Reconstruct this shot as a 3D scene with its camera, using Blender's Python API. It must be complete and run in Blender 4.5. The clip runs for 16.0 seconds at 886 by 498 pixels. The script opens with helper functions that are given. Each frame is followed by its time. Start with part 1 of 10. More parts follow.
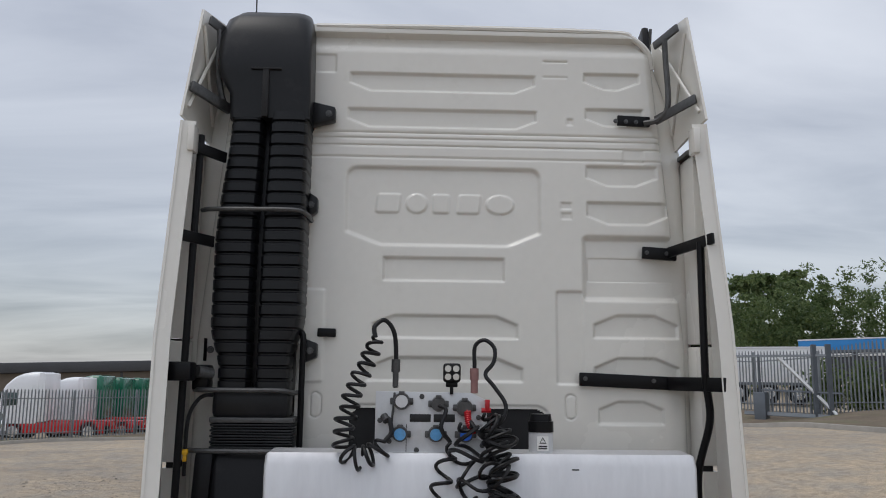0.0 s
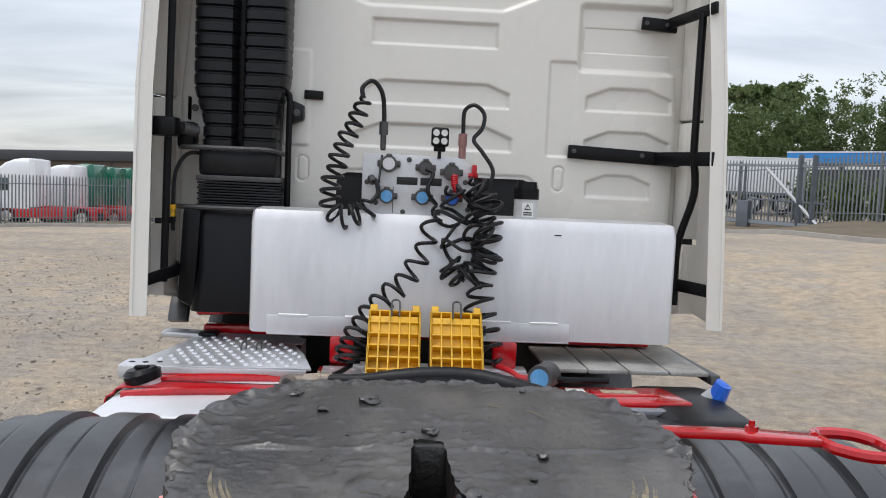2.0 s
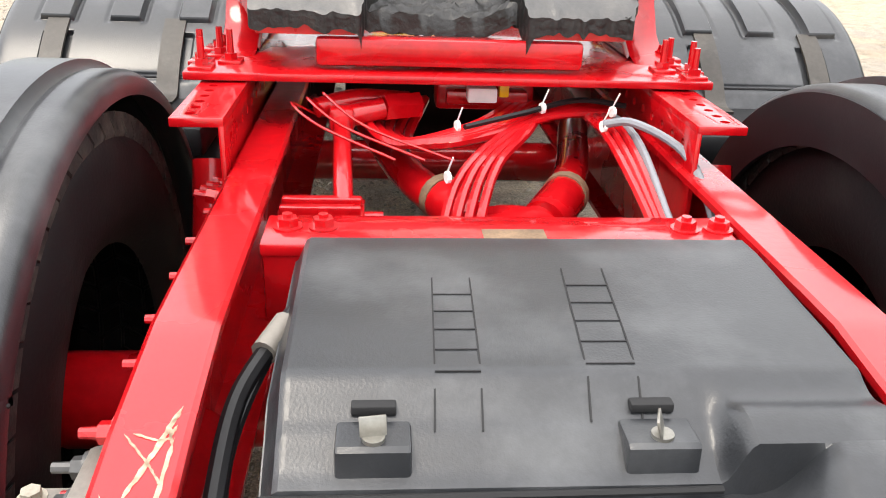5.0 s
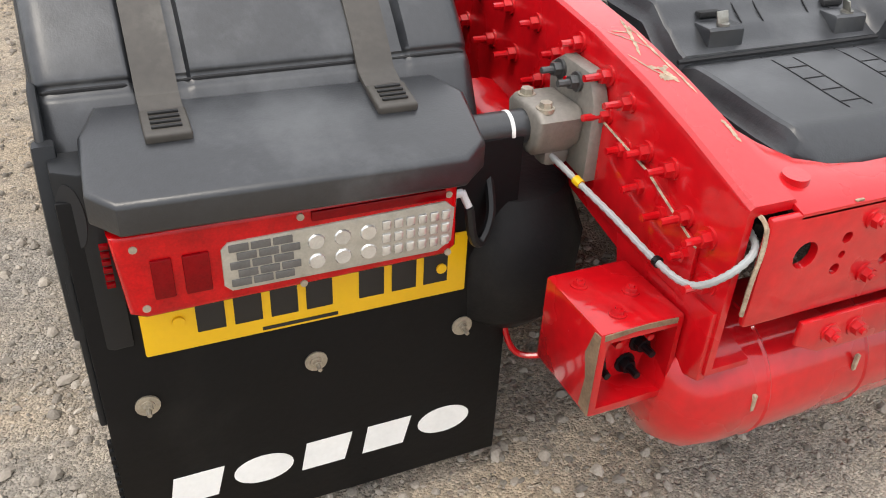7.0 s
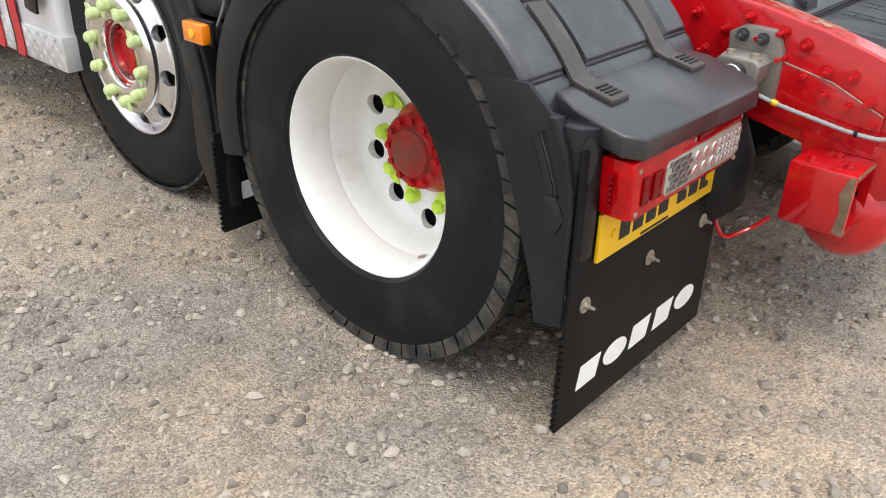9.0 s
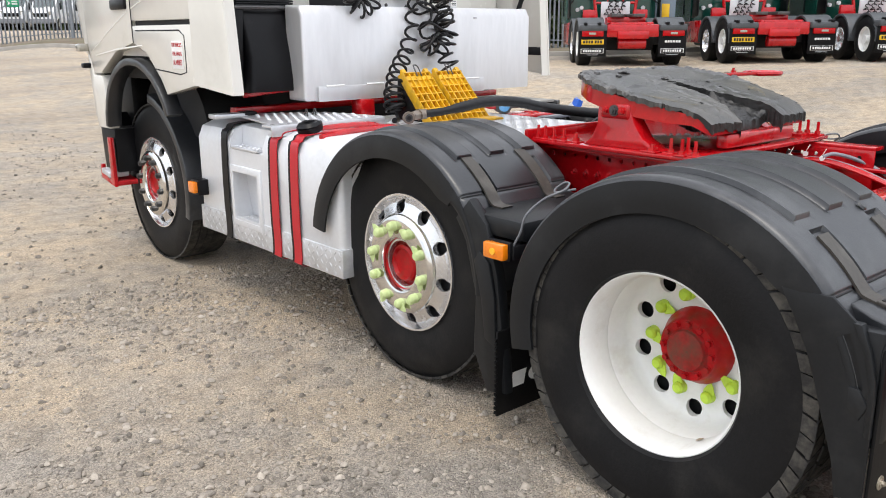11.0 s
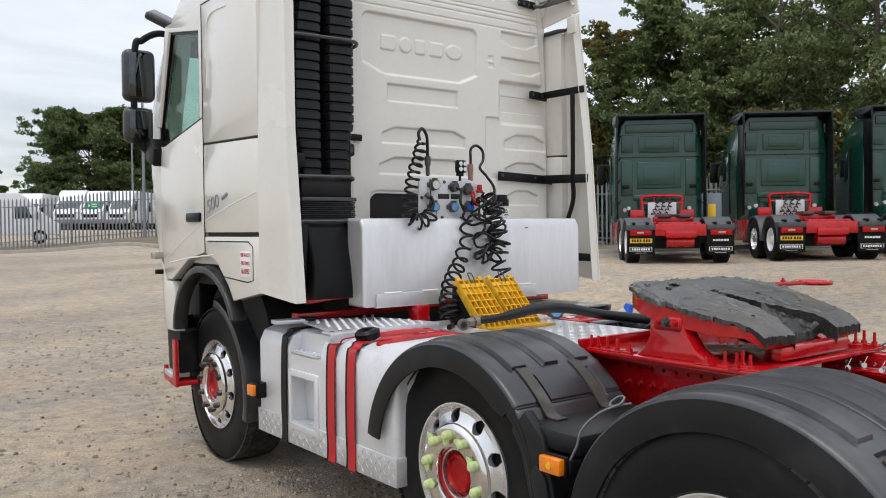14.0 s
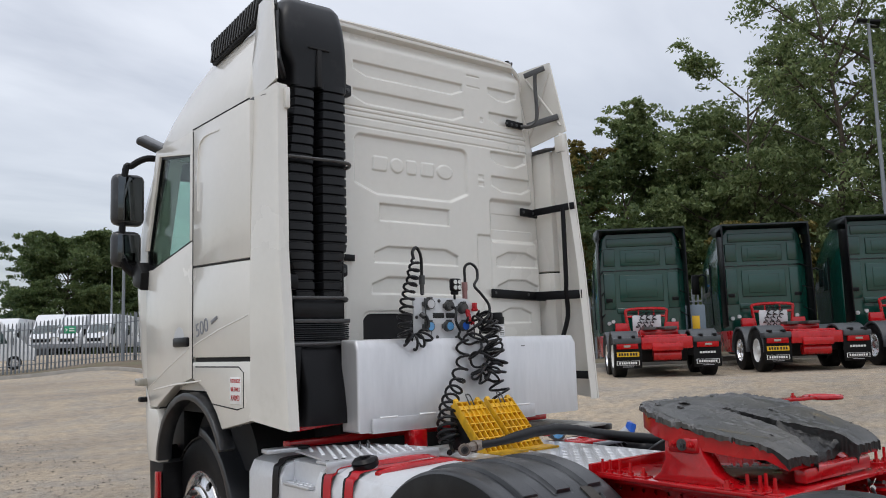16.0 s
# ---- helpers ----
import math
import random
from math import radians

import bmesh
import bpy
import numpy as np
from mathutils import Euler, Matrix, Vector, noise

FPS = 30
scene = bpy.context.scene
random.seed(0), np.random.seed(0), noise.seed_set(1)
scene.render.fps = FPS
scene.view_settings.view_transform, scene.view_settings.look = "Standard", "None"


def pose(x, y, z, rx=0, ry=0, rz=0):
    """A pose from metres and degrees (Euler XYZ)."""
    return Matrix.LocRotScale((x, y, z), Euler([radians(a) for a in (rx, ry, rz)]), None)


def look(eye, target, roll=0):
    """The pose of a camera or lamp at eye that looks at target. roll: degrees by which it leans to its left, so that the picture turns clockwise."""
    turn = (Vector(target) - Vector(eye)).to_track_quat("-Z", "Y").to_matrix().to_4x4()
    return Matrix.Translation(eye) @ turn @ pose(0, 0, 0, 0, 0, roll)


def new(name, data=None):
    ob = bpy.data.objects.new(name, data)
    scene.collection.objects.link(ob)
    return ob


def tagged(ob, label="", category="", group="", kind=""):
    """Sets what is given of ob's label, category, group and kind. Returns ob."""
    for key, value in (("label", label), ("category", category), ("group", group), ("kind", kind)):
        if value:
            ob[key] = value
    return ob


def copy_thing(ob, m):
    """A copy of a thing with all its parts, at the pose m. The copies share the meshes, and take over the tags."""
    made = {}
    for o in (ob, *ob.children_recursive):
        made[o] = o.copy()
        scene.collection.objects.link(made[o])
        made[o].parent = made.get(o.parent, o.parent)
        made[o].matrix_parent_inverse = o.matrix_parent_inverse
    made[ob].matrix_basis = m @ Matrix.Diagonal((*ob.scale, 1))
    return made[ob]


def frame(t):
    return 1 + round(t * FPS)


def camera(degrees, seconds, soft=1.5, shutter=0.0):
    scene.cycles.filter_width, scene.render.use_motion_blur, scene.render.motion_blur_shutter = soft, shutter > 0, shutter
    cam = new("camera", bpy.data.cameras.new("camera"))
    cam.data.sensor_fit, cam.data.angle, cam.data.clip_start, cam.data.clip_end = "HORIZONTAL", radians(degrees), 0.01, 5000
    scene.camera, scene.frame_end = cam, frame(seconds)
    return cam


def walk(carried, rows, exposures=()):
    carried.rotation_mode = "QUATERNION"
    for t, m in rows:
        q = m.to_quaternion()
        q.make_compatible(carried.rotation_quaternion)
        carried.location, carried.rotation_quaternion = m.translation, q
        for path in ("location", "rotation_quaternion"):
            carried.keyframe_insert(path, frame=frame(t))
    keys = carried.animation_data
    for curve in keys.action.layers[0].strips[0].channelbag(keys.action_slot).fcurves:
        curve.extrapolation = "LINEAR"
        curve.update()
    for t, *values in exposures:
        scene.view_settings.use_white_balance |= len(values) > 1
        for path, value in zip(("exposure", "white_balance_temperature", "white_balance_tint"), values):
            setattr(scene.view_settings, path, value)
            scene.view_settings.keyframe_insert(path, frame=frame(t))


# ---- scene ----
cam = camera(56.6, 16.0, 1.0)
PATH = [
    (0, (-0.141, -0.176, 1.919), (-0.072, 1.798, 2.231), 0.6),
    (0.5, (-0.141, -0.147, 1.875), (-0.082, 1.842, 2.071), 1.3),
    (1, (-0.135, -0.128, 1.836), (-0.063, 1.87, 1.896), 1.5),
    (1.5, (-0.135, -0.119, 1.796), (-0.041, 1.878, 1.735), 2.0),
    (2, (-0.126, -0.133, 1.758), (-0.021, 1.857, 1.596), 2.5),
    (2.5, (-0.117, -0.132, 1.727), (-0.007, 1.849, 1.475), 2.8),
    (3, (-0.113, -0.152, 1.683), (-0.004, 1.817, 1.346), 3.5),
    (3.2, (-0.115, -0.166, 1.668), (-0.01, 1.797, 1.299), 3.7),
    (5.3, (-0.208, -0.741, 1.346), (-0.048, 1.04, 0.449), 1.5),
    (5.5, (-0.282, -0.835, 1.348), (-0.141, 0.919, 0.399), 0.1),
    (6, (-0.506, -1.004, 1.332), (-0.31, 0.7, 0.303), -1.4),
    (6.5, (-0.823, -1.001, 1.285), (-0.416, 0.631, 0.203), 0.5),
    (7, (-1.154, -1.027, 1.28), (-0.442, 0.505, 0.209), 2.9),
    (7.5, (-1.52, -1.072, 1.308), (-0.586, 0.367, 0.279), 2.7),
    (8, (-1.861, -0.96, 1.278), (-0.791, 0.378, 0.247), 2.5),
    (8.5, (-2.22, -0.917, 1.312), (-1.006, 0.309, 0.3), 2.2),
    (9, (-2.469, -0.763, 1.313), (-1.159, 0.409, 0.359), 1.3),
    (9.5, (-2.676, -0.623, 1.364), (-1.316, 0.554, 0.488), 0.5),
    (10, (-2.926, -0.646, 1.43), (-1.553, 0.613, 0.703), -0.9),
    (10.2, (-3.001, -0.656, 1.44), (-1.644, 0.648, 0.766), -0.9),
    (12.3, (-3.233, -0.682, 1.513), (-2.069, 0.916, 1.212), 0.1),
    (12.5, (-3.229, -0.684, 1.515), (-2.059, 0.916, 1.252), 0.2),
    (13, (-3.226, -0.685, 1.535), (-2.035, 0.911, 1.354), -0.1),
    (13.5, (-3.22, -0.692, 1.544), (-2.013, 0.899, 1.435), -0.5),
    (14, (-3.234, -0.716, 1.556), (-2.017, 0.871, 1.506), -0.6),
    (14.5, (-3.228, -0.716, 1.562), (-2.008, 0.868, 1.558), -0.6),
    (15, (-3.24, -0.714, 1.562), (-2.011, 0.863, 1.612), -0.7),
    (15.5, (-3.258, -0.684, 1.568), (-2.013, 0.876, 1.7), -1.2),
    (16, (-3.246, -0.593, 1.578), (-1.996, 0.952, 1.809), -1.8),
]
EXPOSURE = [(0, -0.58, 6500, 10), (1.5, -0.16, 6550, 10), (3, 0.18, 6700, 10), (5.5, 1.36, 7300, 10), (6.5, 0.70, 7150, 10), (7.5, 0.66, 7000, 10), (9, 0.63, 6800, 10), (10, 0.66, 6750, 10),
            (12.5, 0.09, 6850, 10), (14.5, -0.06, 6700, 10), (16, -0.34, 6550, 10)]
walk(cam, [(t, look(eye, target, roll)) for t, eye, target, roll in PATH], EXPOSURE)

# ---- light ----
SUN_EL, SUN_AZ = radians(68), radians(240)
world = bpy.data.worlds.new("overcast_sky")
scene.world = world
world.use_nodes = True
wn, wl = world.node_tree.nodes, world.node_tree.links
wn.clear()


def wnode(kind, **kw):
    n = wn.new(kind)
    for k, v in kw.items():
        n.inputs[k].default_value = v
    return n


w_out = wn.new("ShaderNodeOutputWorld")
w_bg = wn.new("ShaderNodeBackground")
w_bg.inputs["Strength"].default_value = 1.0
sky = wn.new("ShaderNodeTexSky")
sky.sky_type = "NISHITA"
sky.sun_disc = False
sky.sun_elevation, sky.sun_rotation = SUN_EL, SUN_AZ
w_tc = wn.new("ShaderNodeTexCoord")
w_sep = wn.new("ShaderNodeSeparateXYZ")
wl.new(w_tc.outputs["Generated"], w_sep.inputs[0])
# cloud layer: a plane of cloud seen from below, so that streaks flatten towards the horizon
w_max = wn.new("ShaderNodeMath")
w_max.operation = "MAXIMUM"
w_max.inputs[1].default_value = 0.0
wl.new(w_sep.outputs["Z"], w_max.inputs[0])
w_add = wn.new("ShaderNodeMath")
w_add.operation = "ADD"
w_add.inputs[1].default_value = 0.12
wl.new(w_max.outputs[0], w_add.inputs[0])
w_div = wn.new("ShaderNodeVectorMath")
w_div.operation = "DIVIDE"
w_comb = wn.new("ShaderNodeCombineXYZ")
for i in range(3):
    wl.new(w_add.outputs[0], w_comb.inputs[i])
wl.new(w_tc.outputs["Generated"], w_div.inputs[0])
wl.new(w_comb.outputs[0], w_div.inputs[1])
w_map = wn.new("ShaderNodeMapping")
w_map.inputs["Scale"].default_value = (0.55, 1.0, 0.0)
w_map.inputs["Rotation"].default_value = (0, 0, radians(25))
wl.new(w_div.outputs[0], w_map.inputs[0])
w_noise = wnode("ShaderNodeTexNoise", Scale=1.1, Detail=6.0, Roughness=0.52, Distortion=0.4)
wl.new(w_map.outputs[0], w_noise.inputs["Vector"])
w_ramp = wn.new("ShaderNodeValToRGB")
w_ramp.color_ramp.elements[0].position = 0.30
w_ramp.color_ramp.elements[0].color = (0.40, 0.42, 0.47, 1)
w_ramp.color_ramp.elements[1].position = 0.72
w_ramp.color_ramp.elements[1].color = (0.80, 0.82, 0.86, 1)
wl.new(w_noise.outputs["Fac"], w_ramp.inputs[0])
# an overcast sky is brighter overhead than near the horizon
w_el = wn.new("ShaderNodeMapRange")
w_el.inputs["From Min"].default_value = 0.0
w_el.inputs["From Max"].default_value = 1.0
w_el.inputs["To Min"].default_value = 0.84
w_el.inputs["To Max"].default_value = 2.3
wl.new(w_max.outputs[0], w_el.inputs["Value"])
w_mul = wn.new("ShaderNodeVectorMath")
w_mul.operation = "SCALE"
wl.new(w_ramp.outputs[0], w_mul.inputs[0])
wl.new(w_el.outputs[0], w_mul.inputs["Scale"])
w_sk = wn.new("ShaderNodeVectorMath")
w_sk.operation = "SCALE"
w_sk.inputs["Scale"].default_value = 0.05
wl.new(sky.outputs[0], w_sk.inputs[0])
w_sum = wn.new("ShaderNodeVectorMath")
w_sum.operation = "ADD"
wl.new(w_mul.outputs[0], w_sum.inputs[0])
wl.new(w_sk.outputs[0], w_sum.inputs[1])
wl.new(w_sum.outputs[0], w_bg.inputs["Color"])
wl.new(w_bg.outputs[0], w_out.inputs["Surface"])

sun = new("sun", bpy.data.lights.new("sun", "SUN"))
sun.data.energy, sun.data.angle, sun.data.color = 0.75, radians(20), (1.0, 0.96, 0.9)
sun.matrix_world = pose(0, 0, 30, 90 - math.degrees(SUN_EL), 0, math.degrees(-SUN_AZ) + 180)


# ---- materials ----
def ramp(nt, pairs, interp="LINEAR"):
    r = nt.nodes.new("ShaderNodeValToRGB")
    r.color_ramp.interpolation = interp
    el = r.color_ramp.elements
    while len(el) < len(pairs):
        el.new(0.5)
    for e, (p, c) in zip(el, pairs):
        e.position, e.color = p, (*c, 1) if len(c) == 3 else c
    return r


def mat(name, col, rough=0.5, metal=0.0, var=0.12, scale=6.0, fine=60.0, bump=0.0, bump_scale=80.0, dirt=None, dirt_amt=0.3,
        dirt_scale=3.0, coat=0.0, streak=(1, 1, 1), rough_var=0.12, island=0.0, spec=0.5):
    """A surface with colour variation at two scales, dirt in patches and fine relief."""
    m = bpy.data.materials.new(name)
    m.use_nodes = True
    nt = m.node_tree
    n, l = nt.nodes, nt.links
    b = n["Principled BSDF"]
    tc = n.new("ShaderNodeTexCoord")
    mp = n.new("ShaderNodeMapping")
    mp.inputs["Scale"].default_value = streak
    l.new(tc.outputs["Object"], mp.inputs[0])
    n1 = n.new("ShaderNodeTexNoise")
    n1.inputs["Scale"].default_value, n1.inputs["Detail"].default_value = scale, 5
    n2 = n.new("ShaderNodeTexNoise")
    n2.inputs["Scale"].default_value, n2.inputs["Detail"].default_value = fine, 4
    for k in (n1, n2):
        l.new(mp.outputs[0], k.inputs["Vector"])
    mixv = n.new("ShaderNodeMath")
    mixv.operation = "MULTIPLY_ADD"
    mixv.inputs[1].default_value = 0.6
    l.new(n1.outputs["Fac"], mixv.inputs[0])
    sc = n.new("ShaderNodeMath")
    sc.operation = "MULTIPLY"
    sc.inputs[1].default_value = 0.4
    l.new(n2.outputs["Fac"], sc.inputs[0])
    l.new(sc.outputs[0], mixv.inputs[2])
    lo = tuple(max(0, c * (1 - var)) for c in col)
    hi = tuple(min(1, c * (1 + var)) for c in col)
    r = ramp(nt, [(0.32, lo), (0.68, hi)])
    l.new(mixv.outputs[0], r.inputs[0])
    colour = r.outputs[0]
    if dirt:
        n3 = n.new("ShaderNodeTexNoise")
        n3.inputs["Scale"].default_value, n3.inputs["Detail"].default_value, n3.inputs["Roughness"].default_value = dirt_scale, 8, 0.65
        l.new(mp.outputs[0], n3.inputs["Vector"])
        dr = ramp(nt, [(0.62 - dirt_amt * 0.5, (0, 0, 0)), (0.80 - dirt_amt * 0.25, (1, 1, 1))])
        l.new(n3.outputs["Fac"], dr.inputs[0])
        k = n.new("ShaderNodeMath")
        k.operation = "MULTIPLY"
        k.inputs[1].default_value = min(1, 0.35 + dirt_amt)
        l.new(dr.outputs[0], k.inputs[0])
        mx = n.new("ShaderNodeMix")
        mx.data_type = "RGBA"
        l.new(k.outputs[0], mx.inputs["Factor"])
        l.new(colour, mx.inputs[6])
        mx.inputs[7].default_value = (*dirt, 1)
        colour = mx.outputs[2]
    if island:
        g = n.new("ShaderNodeNewGeometry")
        hs = n.new("ShaderNodeHueSaturation")
        mr = n.new("ShaderNodeMapRange")
        mr.inputs["To Min"].default_value, mr.inputs["To Max"].default_value = 1 - island, 1 + island
        l.new(g.outputs["Random Per Island"], mr.inputs["Value"])
        l.new(mr.outputs[0], hs.inputs["Value"])
        l.new(colour, hs.inputs["Color"])
        colour = hs.outputs[0]
    l.new(colour, b.inputs["Base Color"])
    mr2 = n.new("ShaderNodeMapRange")
    mr2.inputs["To Min"].default_value, mr2.inputs["To Max"].default_value = max(0.02, rough - rough_var), min(1, rough + rough_var)
    l.new(n1.outputs["Fac"], mr2.inputs["Value"])
    l.new(mr2.outputs[0], b.inputs["Roughness"])
    b.inputs["Metallic"].default_value = metal
    b.inputs["Specular IOR Level"].default_value = spec
    b.inputs["Coat Weight"].default_value = coat
    b.inputs["Coat Roughness"].default_value = 0.06
    if bump:
        nb = n.new("ShaderNodeTexNoise")
        nb.inputs["Scale"].default_value, nb.inputs["Detail"].default_value = bump_scale, 4
        l.new(tc.outputs["Object"], nb.inputs["Vector"])
        bp = n.new("ShaderNodeBump")
        bp.inputs["Strength"].default_value, bp.inputs["Distance"].default_value = 0.6, bump
        l.new(nb.outputs["Fac"], bp.inputs["Height"])
        l.new(bp.outputs[0], b.inputs["Normal"])
    return m


M_CAB = mat("cream_white_paint", (0.72, 0.70, 0.645), 0.24, 0, 0.025, 2.0, 25, 0.0004, 3, (0.52, 0.49, 0.42), 0.06, 2.5, coat=0.7)
# near-black for the cab's inside, joints, and shade in openings and holes
M_NEARBLACK = mat("near_black_fill", (0.012, 0.012, 0.013), 0.8)
M_RED = mat("red_chassis_paint", (0.47, 0.004, 0.008), 0.28, 0, 0.22, 5, 50, 0.0010, 30, (0.22, 0.005, 0.007), 0.17, 7, coat=0.90, spec=0.20)
M_REDCHIP = mat("chipped_primer", (0.40, 0.32, 0.23), 0.8, 0, 0.5, 60, 200, 0.002, 120, (0.20, 0.10, 0.05), 0.35, 90)
M_RUST = mat("rusty_bare_steel", (0.20, 0.13, 0.08), 0.75, 0.2, 0.4, 30, 200, 0.002, 100)
M_PLAS = mat("dusty_black_plastic", (0.0185, 0.0200, 0.0228), 0.33, 0, 0.30, 4, 90, 0.0005, 300, (0.110, 0.114, 0.118), 0.24, 4.0, spec=0.70)
# darker copy of the mudguard plastic, shade of the upright sides painted in
M_PLASD = mat("shaded_black_plastic", (0.0095, 0.0105, 0.012), 0.42, 0, 0.25, 4, 90, 0.0003, 300, (0.040, 0.041, 0.042), 0.14, 4, spec=0.30)
M_PLASF = mat("faded_black_plastic", (0.026, 0.027, 0.030), 0.40, 0, 0.25, 5, 60, 0.0007, 200, (0.13, 0.135, 0.135), 0.26, 4.5, streak=(1, 0.35, 0.35))
M_DUCT = mat("ribbed_duct_plastic", (0.007, 0.0075, 0.009), 0.36, 0, 0.25, 5, 60, 0.0006, 150, (0.035, 0.035, 0.035), 0.12, 5, spec=0.32)
M_BLK = mat("black_painted_steel", (0.006, 0.006, 0.007), 0.36, 0, 0.2, 8, 80, 0.0004, 120, (0.030, 0.030, 0.030), 0.08, 8, spec=0.2)
M_RUB = mat("rubber", (0.0078, 0.0078, 0.0085), 0.55, 0, 0.3, 4, 70, 0.0012, 120, (0.034, 0.032, 0.029), 0.20, 5, spec=0.20)
M_TREAD = mat("worn_tread_rubber", (0.026, 0.025, 0.024), 0.72, 0, 0.45, 12, 90, 0.0035, 90, (0.12, 0.11, 0.092), 0.36, 16, spec=0.28)
M_FLAP = mat("rubber_mudflap", (0.0045, 0.0045, 0.005), 0.5, 0, 0.25, 4, 90, 0.0008, 60, (0.018, 0.017, 0.016), 0.12, 5, spec=0.18)
M_ALU = mat("brushed_aluminium_box", (0.67, 0.67, 0.68), 0.44, 0.50, 0.07, 3, 40, 0.0003, 60, (0.46, 0.46, 0.475), 0.20, 2.2, streak=(1, 1, 0.18))
M_TANK = mat("white_painted_tank", (0.72, 0.73, 0.75), 0.36, 0.25, 0.05, 4, 50, 0.0005, 20, (0.45, 0.44, 0.42), 0.12, 4)
M_CHEQ = mat("chequer_aluminium", (0.66, 0.67, 0.69), 0.36, 0.6, 0.10, 5, 60, 0.0005, 60, (0.40, 0.39, 0.37), 0.18, 6)
M_STEEL = mat("polished_steel_ring", (0.75, 0.74, 0.72), 0.13, 1.0, 0.08, 6, 60, 0.0, 60, rough_var=0.06)
M_ALLOY = mat("polished_alloy_rim", (0.80, 0.80, 0.81), 0.24, 0.85, 0.06, 6, 60, 0.0004, 40, (0.55, 0.54, 0.52), 0.10, 8)
M_RIMW = mat("white_painted_rim", (0.78, 0.78, 0.76), 0.42, 0, 0.04, 4, 60, 0.0004, 60, (0.50, 0.45, 0.36), 0.10, 6)
M_BOLT = mat("zinc_bolt", (0.42, 0.38, 0.31), 0.45, 0.7, 0.25, 30, 200, 0.0004, 200)
M_CAST = mat("grey_cast_bracket", (0.23, 0.21, 0.185), 0.55, 0.4, 0.2, 14, 120, 0.0012, 120, (0.15, 0.14, 0.12), 0.25, 14)
M_LIME = mat("lime_nut_cover", (0.50, 0.72, 0.06), 0.42, 0, 0.12, 30, 100)
M_LIMEF = mat("faded_lime_nut_cover", (0.55, 0.66, 0.30), 0.5, 0, 0.15, 30, 100)
M_HUB = mat("red_hub_paint", (0.40, 0.006, 0.009), 0.36, 0, 0.25, 12, 60, 0.0008, 60, (0.10, 0.055, 0.035), 0.30, 16, coat=0.3, spec=0.1)
M_HUBR = mat("worn_hub_cap", (0.34, 0.012, 0.012), 0.5, 0, 0.4, 14, 80, 0.0012, 90, (0.095, 0.060, 0.038), 0.62, 15, spec=0.15)
M_YEL = mat("yellow_chock_plastic", (0.72, 0.40, 0.012), 0.45, 0, 0.12, 8, 80, 0.0006, 80, (0.16, 0.10, 0.03), 0.26, 9)
M_PLATEY = mat("yellow_plate", (0.78, 0.46, 0.01), 0.35, 0, 0.05, 8, 80)
M_INK = mat("black_ink", (0.010, 0.010, 0.010), 0.5, 0, 0.1)
M_WHITE = mat("white_print", (0.80, 0.80, 0.78), 0.5, 0, 0.06, 20, 100)
M_LENSR = mat("red_lamp_lens", (0.42, 0.002, 0.004), 0.06, 0, 0.35, 25, 300, 0.00008, 500, coat=0.6, spec=0.05)
M_LENSR2 = mat("dark_red_lamp_segment", (0.17, 0.001, 0.003), 0.15, 0, 0.2, 60, 300, coat=0.3, spec=0.05)
M_LENSC = mat("clear_lamp_panel", (0.36, 0.34, 0.29), 0.16, 0.2, 0.15, 60, 300, coat=0.8)
M_LED = mat("led_reflector", (0.62, 0.62, 0.60), 0.10, 0.7, 0.15, 80, 300, coat=0.6)
M_DARKSEG = mat("dark_lamp_cell", (0.10, 0.10, 0.10), 0.2, 0.2, 0.2, 60, 300, coat=0.8)
M_ORANGE = mat("orange_marker_lens", (0.85, 0.22, 0.005), 0.2, 0, 0.1, 60, 300, coat=0.7)
M_ORANGE2 = mat("amber_marker_core", (0.95, 0.48, 0.02), 0.2, 0, 0.1, 60, 300, coat=0.7)
M_GREASE = mat("old_black_grease", (0.036, 0.034, 0.032), 0.33, 0, 0.4, 5, 80, 0.0015, 110, (0.125, 0.113, 0.096), 0.30, 7, spec=0.85, streak=(1, 0.5, 1))
# darker copy of the grease: shade of the throat and lip put into its colour
M_GREASE_DK = mat("shaded_black_grease", (0.010, 0.0095, 0.009), 0.42, 0, 0.4, 14, 90, 0.006, 60, (0.03, 0.028, 0.024), 0.25, 20, spec=0.5)
M_HOSE = mat("black_hose", (0.008, 0.008, 0.009), 0.42, 0, 0.2, 30, 200, spec=0.35)
M_CONDUIT = mat("grey_corrugated_conduit", (0.33, 0.34, 0.34), 0.5, 0, 0.1, 30, 200)
M_GREYC = mat("grey_cable", (0.20, 0.21, 0.23), 0.5, 0, 0.1, 30, 200)
M_BLUE = mat("blue_plastic_cap", (0.02, 0.13, 0.62), 0.4, 0, 0.1, 20, 100)
M_BLUEL = mat("light_blue_coupling", (0.10, 0.33, 0.62), 0.45, 0, 0.2, 30, 150, dirt=(0.2, 0.2, 0.2), dirt_amt=0.25)
M_GREYP = mat("light_grey_panel", (0.60, 0.61, 0.62), 0.45, 0.2, 0.06, 6, 60, dirt=(0.35, 0.34, 0.33), dirt_amt=0.15)
M_COUP = mat("dark_coupling_metal", (0.09, 0.09, 0.09), 0.45, 0.6, 0.3, 20, 120)
M_GLASS = mat("dark_cab_glass", (0.02, 0.045, 0.045), 0.05, 0, 0.05, coat=1.0, rough_var=0.02)
M_TREADDK = mat("weathered_tread_plate", (0.30, 0.29, 0.27), 0.7, 0.2, 0.3, 9, 70, 0.0015, 90, (0.50, 0.49, 0.46), 0.40, 6)
M_TAPE = mat("red_tape_strap", (0.46, 0.010, 0.018), 0.38, 0, 0.1, 12, 80)


